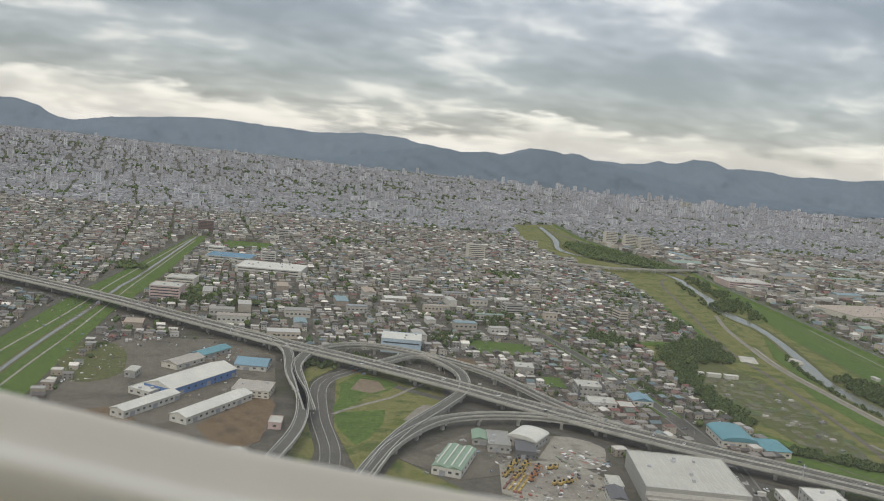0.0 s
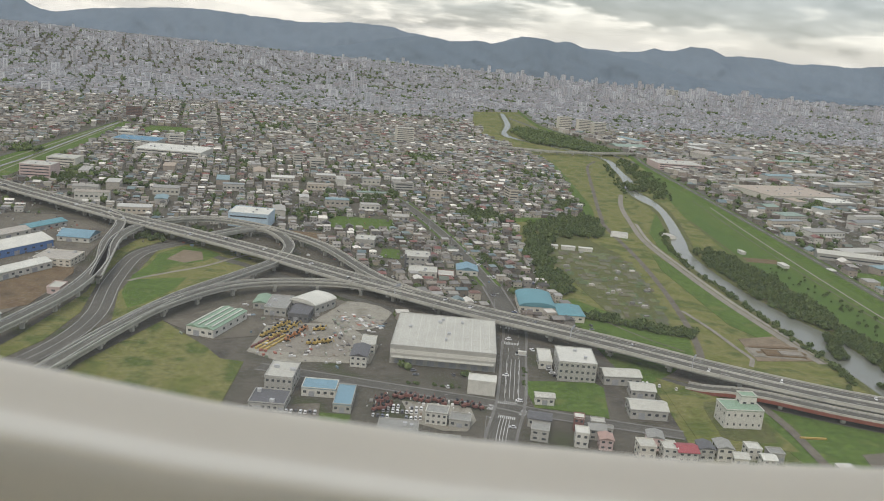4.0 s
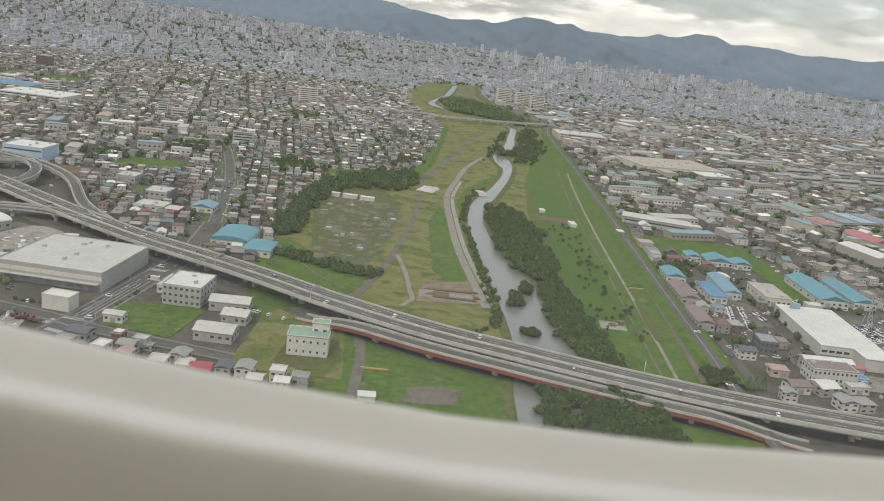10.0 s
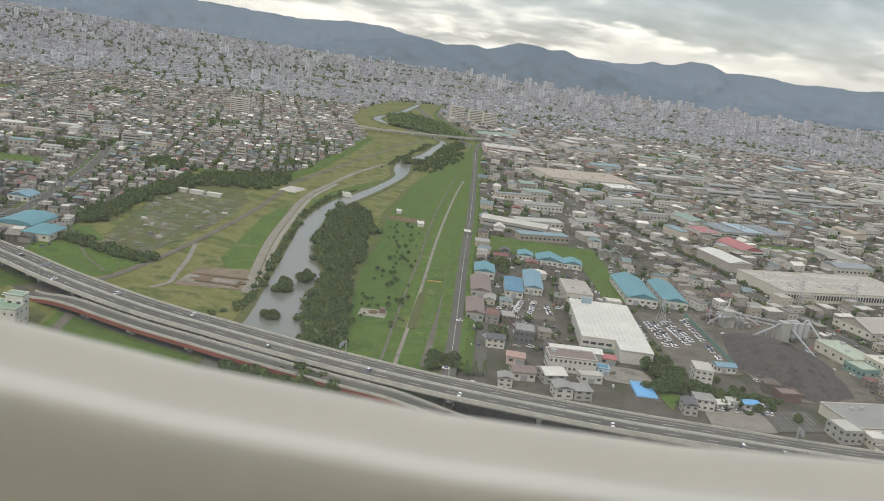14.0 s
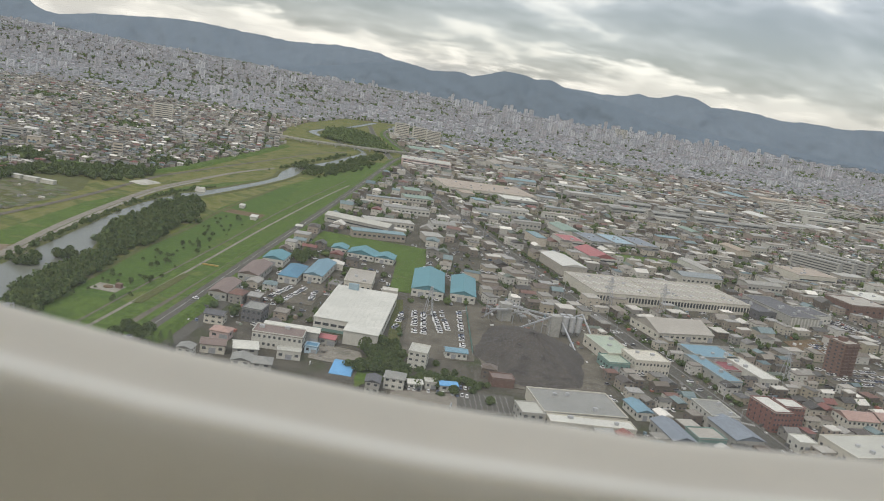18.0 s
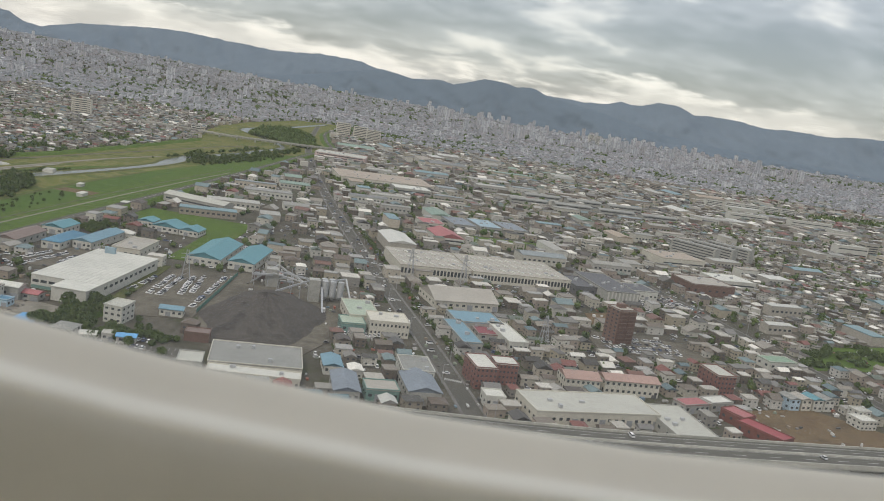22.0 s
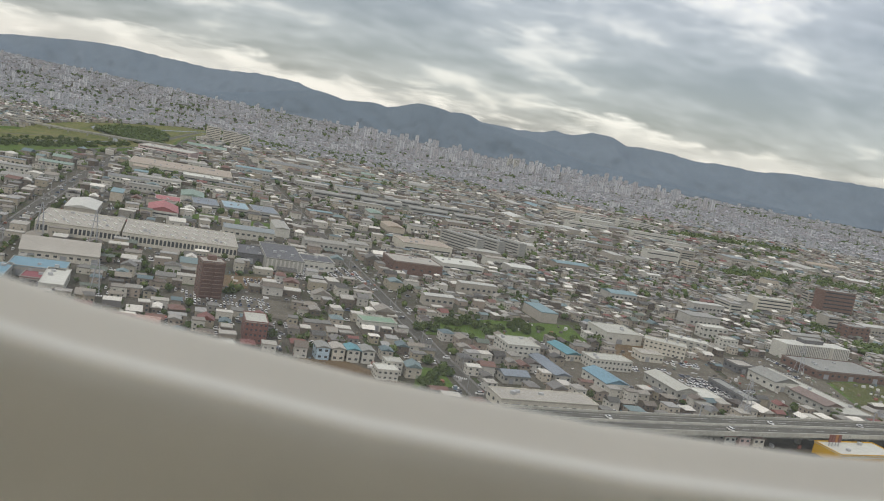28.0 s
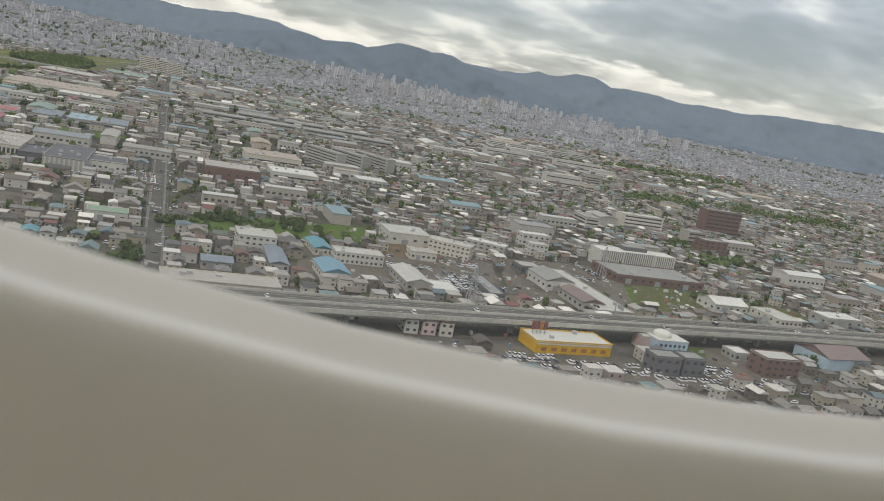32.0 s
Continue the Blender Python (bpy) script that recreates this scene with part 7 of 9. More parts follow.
random.seed(11)
for (x0, y0), (x1, y1), n, paint, label in (
        ((118, 446), (133, 474), 9, "yellow_paint", "small yellow excavator parked in a row on gravel"),
        ((123, 443), (138, 470), 9, "yellow_paint", "small yellow excavator parked in a row on gravel"),
        ((131, 441), (143, 464), 7, "orange_paint", "small orange excavator parked in a row on gravel"),
        ((147, 462), (153, 463), 3, "yellow_paint", "small yellow excavator beside the gravel yard"),
        ((144, 438), (158, 443), 5, "yellow_paint", "small yellow excavator beside the gravel yard"),
        ((176, 353), (186, 358), 5, "red_paint", "red farm machine parked in a dense row"),
        ((179, 360), (184, 367), 4, "red_paint", "red farm machine parked in a dense row"),
        ((187, 370), (213, 362), 10, "red_paint", "red farm machine parked in a long row"),
        ((216, 361), (230, 356), 5, "red_paint", "red farm machine parked in a long row")):
    for k in range(n):
        u = (k + 0.5) / n
        machine("excavator", x0 + (x1 - x0) * u + random.uniform(-0.7, 0.7), y0 + (y1 - y0) * u + random.uniform(-1.8, 1.8), random.uniform(-60, 60) + (70 if "red" in label else 0), paint, label)
for k in range(16):
    a, b = turned(122, 440, 62, [((k // 4) * 0.1 - 10 + (k % 4) * 7, (k // 4) * 2.8 - 6)])[0]
    tagged(part("stacked_barrier", box(a, b, 0.1, 5.5, 1.1, 1.2, 62), M["yellow_paint"] if k < 10 else M["red_paint"]), "long yellow and red site barriers in a stack", "barrier", "stacked barriers")

# ---- sign gantries and lamps on the expressway ----
def gantry(i, side, label, arm=7.0):
    q, s = gl[i], gs[i]
    root = empty("sign_gantry", q.x + s.x * side * 9.4, q.y + s.y * side * 9.4, 8.3, math.degrees(math.atan2(s.y, s.x)))
    part("post", box(0, 0, 0, 0.4, 0.4, 6.2), M["steel"], root)
    bar = part("arm", box(-side * arm / 2, 0, 5.8, arm, 0.3, 0.35), M["steel"], root)
    part("sign", box(-side * arm * 0.62, -0.2, 4.6, arm * 0.7, 0.15, 2.2), M["steel"], bar, "plain back of a road sign")
    tagged(root, label, "sign gantry", "expressway gantries")


gl = smooth_line([(a, b, 0) for a, b in EXPRESSWAY], 7)
gs = sides(gl)
for x in (205, 300, 356, 512, 700, 1206, 1312, 1400):
    i = min(range(len(gl)), key=lambda k: abs(gl[k].x - x))
    gantry(i, 1 if x < 500 else -1, "grey sign gantry arm over the expressway")
lamp = empty("street_lamp", 0, 0, -300)
part("pole", box(0, 0, 0, 0.2, 0.2, 9, taper=0.6), M["steel"], lamp)
lamp_arm = part("arm", box(0.9, 0, 8.9, 1.9, 0.14, 0.14), M["steel"], lamp)
part("lamp_head", box(1.8, 0, 8.75, 0.8, 0.3, 0.16), M["white_wall"], lamp_arm)
tagged(lamp, "slim grey street lamp beside the road", "street lamp", "street lamps")
for line, w in ((AVENUE, 6.2), (AVENUE_B, 5.6), (STREET_A, 7.6)):
    q = smooth_line([(a, b, 0) for a, b in line], 32)
    sd = sides(q)
    for i in range(1, min(len(q), 22)):
        s = 1 if i % 2 else -1
        p = q[i] + sd[i] * s * w
        copy_thing(lamp, pose(p.x, p.y, 0.2, 0, 0, math.degrees(math.atan2(sd[i].y, sd[i].x)) + (180 if s > 0 else 0)))
for ob in list(lamp.children_recursive) + [lamp]:
    bpy.data.objects.remove(ob)

# ---- small trees standing singly ----
def tree_template(seed):
    """A tree: tapered trunk with limbs, crown of many small tufts."""
    r = np.random.default_rng(seed)
    root = empty("tree", 0, 0, -500)
    bm = cyl(0, 0, 0, 0.16, 1.9, 8, 0.08)
    for k in range(4):
        a = k * 1.6 + seed
        d = beam((0, 0, 1.2), (math.cos(a) * 0.9, math.sin(a) * 0.9, 2.4), 0.08)
        me = mesh_of(d, "limb")
        bm.from_mesh(me)
        bpy.data.meshes.remove(me)
    part("trunk", bm, M["bark"], root)
    v, f = [], []
    for i in range(130):
        a, b = r.uniform(0, 2 * math.pi), r.uniform(-0.5, 1.0)
        q = math.sqrt(max(0.05, 1 - b * b * 0.9)) * r.uniform(0.5, 1.1)
        c = np.array([math.cos(a) * q * 1.7, math.sin(a) * q * 1.7, 2.4 + b * 1.5])
        e = r.normal(0, 1, (2, 3))
        e /= np.linalg.norm(e, axis=1)[:, None]
        s = r.uniform(0.3, 0.55)
        n = len(v)
        v += [c + e[0] * s, c + e[1] * s, c - e[0] * s, c - e[1] * s * 0.8 + np.array([0, 0, s * 0.5])]
        f += [(n, n + 1, n + 2), (n, n + 2, n + 3)]
    part("crown", tri_mesh("crown", np.array(v), np.array(f), [M["leaf"]]), None, root)
    return tagged(root, "small round green tree on the riverside lawn", "tree", "small trees on the lawn")


random.seed(5)
LAWN_TREES = [tree_template(k) for k in range(3)]
for k in range(70):
    u = random.random()
    y = 395 + 270 * u
    x = 518 + 22 * u + random.uniform(-6, 22)
    t = copy_thing(random.choice(LAWN_TREES), pose(x, y, 0.3, 0, 0, random.uniform(0, 360)))
    q = random.uniform(0.45, 0.95)
    t.scale = (q, q, q)
for root in LAWN_TREES:
    for ob in list(root.children_recursive) + [root]:
        bpy.data.objects.remove(ob)
# lawn_bush rows end here

# ---- the city ----
rng = np.random.default_rng(7)


def lots(x0, x1, y0, y1, turn, cell, block, street, jitter):
    """Places of houses in a turned street grid: x, y, turn."""
    a = radians(turn)
    c, s = math.cos(a), math.sin(a)
    cx, cy = (x0 + x1) / 2, (y0 + y1) / 2
    r = math.hypot(x1 - x0, y1 - y0) / 2
    us, u, k = [], -r, 0
    while u < r:
        us.append(u)
        u += cell[0]
        k += 1
        if k % block[0] == 0:
            u += street
    vs, v, k = [], -r, 0
    while v < r:
        vs.append(v)
        v += cell[1]
        k += 1
        if k % block[1] == 0:
            v += street
    gu, gv = np.meshgrid(us, vs)
    gu, gv = gu.ravel() + rng.normal(0, jitter, gu.size), gv.ravel() + rng.normal(0, jitter, gv.size)
    x, y = cx + gu * c - gv * s, cy + gu * s + gv * c
    keep = (x >= x0) & (x < x1) & (y >= y0) & (y < y1) & (x > -0.56 * y - 90) & (x < 1184 + 0.70 * y + 90) & (y < 4440 - 0.145 * x)
    x, y = x[keep], y[keep]
    return x, y, np.full(len(x), a)


def fill(x, y, turn, soup, size, height, gable, windows):
    """Houses on the places given."""
    k = len(x)
    w, d = rng.uniform(*size, k), rng.uniform(size[0], size[1], k) * rng.uniform(0.72, 1.0, k)
    h = rng.uniform(*height, k)
    turn = turn + rng.integers(0, 2, k) * math.pi / 2 + rng.normal(0, 0.05, k)
    z = rise(x, y)
    soup.add(BOX_V, SIDE_F, 0, x, y, z - 0.3, w, d, h + 0.3, turn)
    g = rng.random(k)
    a, b, c = g < gable * 0.62, (g >= gable * 0.62) & (g < gable), g >= gable
    rh = rng.uniform(0.16, 0.30, k) * d
    soup.add(GABLE_V, GABLE_F, 1, x[a], y[a], (z + h)[a], w[a] + 0.8, d[a] + 0.9, rh[a], turn[a])
    soup.add(HIP_V, GABLE_F, 1, x[b], y[b], (z + h)[b], w[b] + 0.8, d[b] + 0.8, rh[b] * 0.8, turn[b])
    soup.add(BOX_V, BOX_F, 2, x[c], y[c], (z + h)[c], w[c] + 0.3, d[c] + 0.3, 0.45, turn[c])
    if windows:
        for q in range(2 + (windows > 1)):
            zz = z + 0.8 + q * 2.1
            for side in range(4):
                ang = turn + side * math.pi / 2
                half = (d if side % 2 == 0 else w) / 2 + 0.04
                wide = w if side % 2 == 0 else d
                for o in (-0.25, 0.25):
                    sel = (rng.random(k) < 0.8) & (zz + 1.0 < z + h)
                    cx = x + np.sin(ang) * half + np.cos(ang) * o * wide
                    cy = y - np.cos(ang) * half + np.sin(ang) * o * wide
                    soup.add(QUAD_V, QUAD_F, 3, cx[sel], cy[sel], zz[sel], 1.05, 1, 0.85, ang[sel])
    return x, y


M["yard"] = material("house_yard", [(0.074, 0.070, 0.059), (0.096, 0.090, 0.075), (0.044, 0.061, 0.024), (0.085, 0.079, 0.065), (0.111, 0.102, 0.084), (0.063, 0.060, 0.052), (0.052, 0.068, 0.028)], 0.2, 0.95, vary="island", wear=0.25, wscale=0.6, spec=0.12)
# distance haze painted into these far colours: paled, blued, low in contrast
M["farwall"] = material("far_wall_hazed", [(0.358, 0.362, 0.380), (0.397, 0.401, 0.417), (0.327, 0.332, 0.349), (0.438, 0.441, 0.456), (0.362, 0.347, 0.354), (0.383, 0.388, 0.406), (0.307, 0.312, 0.330), (0.408, 0.401, 0.409)], 0.3, 0.9, vary="island", wear=0.1, wscale=0.3)
M["farroof"] = material("far_roof_hazed", [(0.237, 0.244, 0.258), (0.267, 0.272, 0.283), (0.217, 0.224, 0.237), (0.307, 0.310, 0.320), (0.262, 0.244, 0.250), (0.232, 0.252, 0.260), (0.392, 0.396, 0.409), (0.227, 0.231, 0.242), (0.282, 0.285, 0.294), (0.247, 0.252, 0.265), (0.277, 0.244, 0.247), (0.332, 0.336, 0.343), (0.217, 0.231, 0.237)], 0.3, 0.8, vary="island", wear=0.1, wscale=0.3)
M["faryard"] = material("far_yard_hazed", [(0.158, 0.162, 0.166), (0.187, 0.187, 0.187), (0.144, 0.155, 0.148), (0.173, 0.176, 0.180)], 0.2, 0.95, vary="island", wear=0.2, wscale=0.3)
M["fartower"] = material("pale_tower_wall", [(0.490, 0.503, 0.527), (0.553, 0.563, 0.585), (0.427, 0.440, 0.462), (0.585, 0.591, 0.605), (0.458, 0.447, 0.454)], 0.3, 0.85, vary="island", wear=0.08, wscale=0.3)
M["farpane"] = material("far_glass_hazed", [(0.204, 0.217, 0.234), (0.238, 0.251, 0.268)], 0.5, 0.3, wear=0.1, spec=0.5)
HOUSE_MATS = [M["wall"], M["roof"], M["slab"], M["pane"], M["yard"]]
NEAR = []


def district(name, x0, x1, y0, y1, turn, cell, block, street, jitter, size, height, gable, windows, label, thin=0.97, near_to=0):
    """Fills a rectangle with houses; those short of near_to are kept for building singly."""
    x, y, t = lots(x0, x1, y0, y1, turn, cell, block, street, jitter)
    keep = free(x, y) & (rng.random(len(x)) < thin)
    x, y, t = x[keep], y[keep], t[keep]
    if len(x) == 0:
        return
    s = Soup()
    k = len(x)
    if y0 < 3000:
        s.add(*((BOX_V, BOX_F) if y0 < 1100 else (PLATE_V, PLATE_F)), 4, x, y, rise(x, y) - 0.2, cell[0] * 0.96, cell[1] * 0.96, 0.2 + rng.uniform(0.03, 0.09, k), t)
    if windows:
        front = (y < near_to) & (np.arange(k) >= 0)
        for a, b, c in zip(x[front], y[front], t[front]):
            NEAR.append((a, b, c))
        x, y, t = x[~front], y[~front], t[~front]
    fill(x, y, t, s, size, height, gable, windows)
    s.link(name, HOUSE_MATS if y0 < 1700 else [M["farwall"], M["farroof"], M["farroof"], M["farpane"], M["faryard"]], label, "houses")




def halls(name, n, x0, x1, y0, y1, turn, size, height, label):
    """Long low sheds with pale or coloured sheet roofs, each keeping its ground clear of houses."""
    s = Soup()
    for k in range(n):
        x, y = rng.uniform(x0, x1), rng.uniform(y0, y1)
        w, d = rng.uniform(*size), rng.uniform(size[0] * 0.5, size[1] * 0.5)
        if not (x < 1184 + 0.70 * y + 90) or not free(np.array([x - w / 2, x + w / 2, x, x]), np.array([y, y, y - d / 2, y + d / 2])).all():
            continue
        h, t = rng.uniform(*height), radians(turn) + (math.pi / 2 if rng.random() < 0.25 else 0)
        s.add(BOX_V, SIDE_F, 0, x, y, rise(x, y), w, d, h, t)
        if rng.random() < 0.5:
            s.add(GABLE_V, GABLE_F, 1, x, y, rise(x, y) + h, w + 0.8, d + 0.8, d * 0.10, t)
        else:
            s.add(BOX_V, BOX_F, 1, x, y, rise(x, y) + h, w + 0.4, d + 0.4, 0.5, t)
        m = int(w / 4)
        if y < 1300:
            o = (np.arange(m) + 0.5) / m * w - w / 2
            s.add(QUAD_V, QUAD_F, 2, x + math.sin(t) * (d / 2 + 0.05) + np.cos(t) * o, y - math.cos(t) * (d / 2 + 0.05) + np.sin(t) * o, h * 0.4, 2.2, 1, 1.5, t)
        c, q = math.cos(t), math.sin(t)
        BLOCKED_AREAS.append([(x + a * (w / 2 + 9) * c - b * (d / 2 + 9) * q, y + a * (w / 2 + 9) * q + b * (d / 2 + 9) * c) for a, b in ((-1, -1), (1, -1), (1, 1), (-1, 1))])
    s.link(name, [M["tower"], M["hallroof"], M["pane"]], label, "halls")


M["hallroof"] = material("hall_roof", [(0.310, 0.301, 0.267), (0.241, 0.237, 0.214), (0.413, 0.408, 0.372), (0.284, 0.254, 0.210), (0.172, 0.176, 0.169), (0.361, 0.353, 0.316), (0.163, 0.249, 0.267), (0.258, 0.249, 0.218), (0.318, 0.258, 0.194), (0.206, 0.232, 0.235), (0.499, 0.494, 0.452), (0.189, 0.258, 0.210)], 0.3, 0.6, vary="island", wear=0.14, wscale=0.8)
halls("industrial_halls", 95, 600, 1080, 620, 1200, 13, (18, 48), (5, 8), "low industrial halls with pale metal roofs")
halls("industrial_halls", 70, 640, 1900, 1200, 1800, 14, (30, 75), (6, 10), "wide low halls with pale roofs")
halls("industrial_halls", 60, 1080, 1700, 430, 1100, 16, (16, 38), (5, 9), "low halls and stores between houses")
halls("industrial_halls", 60, -250, 280, 640, 1050, 5, (14, 32), (4.5, 8), "low halls and workshops between houses")

# west of the river: small houses; east: workshops first, houses behind
district("near_houses", -1500, 480, 480, 1150, 5, (8.9, 10.2), (6, 2), 4.6, 1.0, (4.8, 7.8), (3.0, 4.9), 0.66, 1, "tightly packed small houses with grey and brown roofs", 0.84, 585)
district("street_houses", 240, 372, 262, 352, -8, (10, 11.4), (5, 2), 5, 0.9, (5.6, 8.4), (3.8, 5.4), 0.75, 1, "small houses along a side street", 0.95, 400)
district("middle_houses", -1500, 640, 1150, 1900, 8, (10.2, 11.6), (6, 2), 5.4, 1.4, (5.6, 9.6), (3.4, 6), 0.55, 0, "tightly packed houses and small blocks", 0.93)
district("workshop_rows", 572, 735, 300, 1150, -6, (14, 16), (3, 2), 6, 1.8, (6.5, 13), (3.4, 6.4), 0.6, 1, "low workshops and small depots", 0.5, 420)
district("street_houses", 735, 1075, 290, 470, 13, (9.4, 10.6), (4, 2), 5, 1.6, (4.8, 8.8), (2.8, 5.2), 0.5, 1, "small houses and shops beside the avenue", 0.88, 400)
district("workshop_rows", 735, 1075, 470, 1150, 13, (13.5, 14.5), (3, 2), 6, 2.2, (6, 12.5), (3.2, 6.2), 0.42, 1, "low workshops, depots and houses", 0.85)
district("east_houses", 1075, 2200, 380, 1150, 16, (8.8, 10), (6, 2), 4.6, 1.6, (4.6, 8.0), (2.7, 5.0), 0.55, 1, "small houses and flats in rows", 0.86, 475)
district("south_houses", 1060, 1560, 262, 380, 16, (9.8, 11.2), (5, 2), 5, 1.0, (5.4, 8.2), (3.4, 5.2), 0.7, 1, "small houses beside the expressway", 0.93, 400)
district("east_middle", 640, 2700, 1150, 1900, 15, (14, 16), (4, 2), 7, 2.8, (7.5, 15), (3.8, 8), 0.42, 0, "houses, depots and small blocks", 0.9)
district("far_city", -2400, 4200, 1900, 2900, 12, (14, 17), (5, 2), 7, 3.0, (7, 13), (3.6, 8), 0.45, 0, "far quarter of mixed low buildings", 0.8)
district("far_city", -2900, 4700, 2900, 4800, 12, (17, 22), (5, 2), 9, 4.5, (8, 14), (3.6, 8), 0.3, 0, "hazy far quarter of mixed blocks", 0.72)

# houses near the line of flight, each built singly
M["house_wall_single"] = material("house_wall_single", [(0.56, 0.54, 0.461), (0.42, 0.38, 0.310), (0.66, 0.65, 0.583), (0.30, 0.27, 0.226), (0.50, 0.46, 0.357), (0.60, 0.56, 0.470), (0.46, 0.40, 0.338)], 0.3, 0.85, vary="object", wear=0.15, wscale=1.2)
M["house_roof_single"] = material("house_roof_single", [(0.10, 0.10, 0.099), (0.21, 0.205, 0.188), (0.075, 0.07, 0.064), (0.15, 0.12, 0.099), (0.30, 0.30, 0.277), (0.12, 0.125, 0.132), (0.24, 0.10, 0.080), (0.42, 0.42, 0.385), (0.09, 0.17, 0.197), (0.17, 0.145, 0.117)], 0.3, 0.6, vary="object", wear=0.16, wscale=1.5)


def house_template(w, d, h, style, annex):
    root = empty("house", 0, 0, -400)
    part("wall", box(0, 0, -0.2, w, d, h + 0.2), M["house_wall_single"], root)
    if style == "gable":
        part("roof", prism(w, d, h, d * 0.24), M["house_roof_single"], root)
    elif style == "hip":
        part("roof", hip(w, d, h, d * 0.2), M["house_roof_single"], root)
    else:
        part("roof", flat(w, d, h), M["house_roof_single"], root)
        part("parapet", box(0, -d / 2, h + 0.3, w + 0.3, 0.25, 0.35), M["house_wall_single"], root)
    wm = mesh_of(box(0, 0, 0, 1.2, 0.08, 0.9), "window")
    for q in (0.9, 3.0):
        for k in (-0.26, 0.24):
            part("window", wm, M["pane"], root, at=pose(k * w, -d / 2 - 0.02, q))
    part("window", wm, M["pane"], root, at=pose(w / 2 + 0.02, 0.1 * d, 3.0, 0, 0, 90))
    part("window", wm, M["pane"], root, at=pose(-w / 2 - 0.02, -0.1 * d, 3.0, 0, 0, 90))
    if annex:
        part("garage", box(w / 2 - 1.5, -d / 2 - 1.3, 0, 2.6, 2.6, 2.0), M["house_wall_single"], root)
    return tagged(root, {"gable": "small two-storey house with a gable roof", "hip": "small two-storey house with a hipped roof", "flat": "small two-storey house with a flat roof"}[style], "house", "houses near the expressway")


HOUSES = [house_template(*q) for q in ((7.8, 6.6, 4.5, "gable", True), (7, 6.6, 4.6, "hip", False), (8, 7, 4.9, "flat", False), (7.2, 6.2, 4.6, "gable", False), (7.4, 7.2, 5.2, "flat", True))]
NEAR.sort(key=lambda q: q[1])
for k, (a, b, c) in enumerate(NEAR[:110]):
    copy_thing(random.choice(HOUSES), pose(a, b, 0.05, 0, 0, math.degrees(c) + random.choice((0, 90, 180, 270))))
for root in HOUSES:
    for ob in list(root.children_recursive) + [root]:
        bpy.data.objects.remove(ob)
if len(NEAR) > 110:
    rest = NEAR[110:]
    s = Soup()
    fill(np.array([q[0] for q in rest]), np.array([q[1] for q in rest]), np.array([q[2] for q in rest]), s, (5.6, 8.4), (3.6, 5.4), 0.7, 1)
    s.link("more_houses", HOUSE_MATS, "small houses between workshops", "houses")


def blocks(name, n, x0, x1, y0, y1, turn, size, height, label):
    """Taller blocks standing among the houses."""
    x, y = rng.uniform(x0, x1, n), rng.uniform(y0, y1, n)
    keep = (x > -0.56 * y - 90) & (x < 1184 + 0.70 * y + 90) & free(x, y)
    x, y = x[keep], y[keep]
    k = len(x)
    w, d = rng.uniform(*size, k), rng.uniform(9, 14, k)
    h = height[0] + (height[1] - height[0]) * rng.random(k) ** 2.2
    t = np.full(k, radians(turn)) + rng.integers(0, 2, k) * math.pi / 2
    z = rise(x, y)
    s = Soup()
    s.add(BOX_V, SIDE_F, 0, x, y, z, w, d, h, t)
    s.add(BOX_V, BOX_F, 2, x, y, z + h, w + 0.4, d + 0.4, 0.8, t)
    s.add(BOX_V, BOX_F, 2, x + 1, y, z + h + 0.8, w * 0.22, 4, 3, t)
    for q in range(20):
        zz = z + 1.4 + q * 3.0
        for side in range(4):
            ang = t + side * math.pi / 2
            half = (d if side % 2 == 0 else w) / 2 + 0.05
            wide = (w if side % 2 == 0 else d) * (0.86 if y0 < 1700 else 0.6)
            sel = zz + 1.6 < z + h
            s.add(QUAD_V, QUAD_F, 3, (x + np.sin(ang) * half)[sel], (y - np.cos(ang) * half)[sel], zz[sel], wide[sel], 1, 1.3, ang[sel])
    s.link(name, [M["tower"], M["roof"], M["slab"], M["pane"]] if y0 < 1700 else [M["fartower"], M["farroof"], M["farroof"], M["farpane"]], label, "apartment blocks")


blocks("apartment_blocks", 120, -1300, 500, 900, 2000, 8, (9, 24), (7, 17), "cream and grey apartment blocks among houses")
blocks("apartment_blocks", 60, 900, 2600, 620, 2000, 15, (12, 30), (7, 18), "cream and grey apartment blocks among houses")
blocks("far_blocks", 900, -2400, 3900, 1900, 4300, 12, (9, 26), (8, 24), "pale far apartment and office blocks")
blocks("far_blocks", 150, -1700, 700, 2100, 4300, 12, (9, 20), (14, 34), "pale far apartment towers in the west")
blocks("city_towers", 330, 900, 2300, 3000, 4100, 12, (8, 18), (16, 52), "pale towers of the city centre")

# ---- woods and garden trees ----


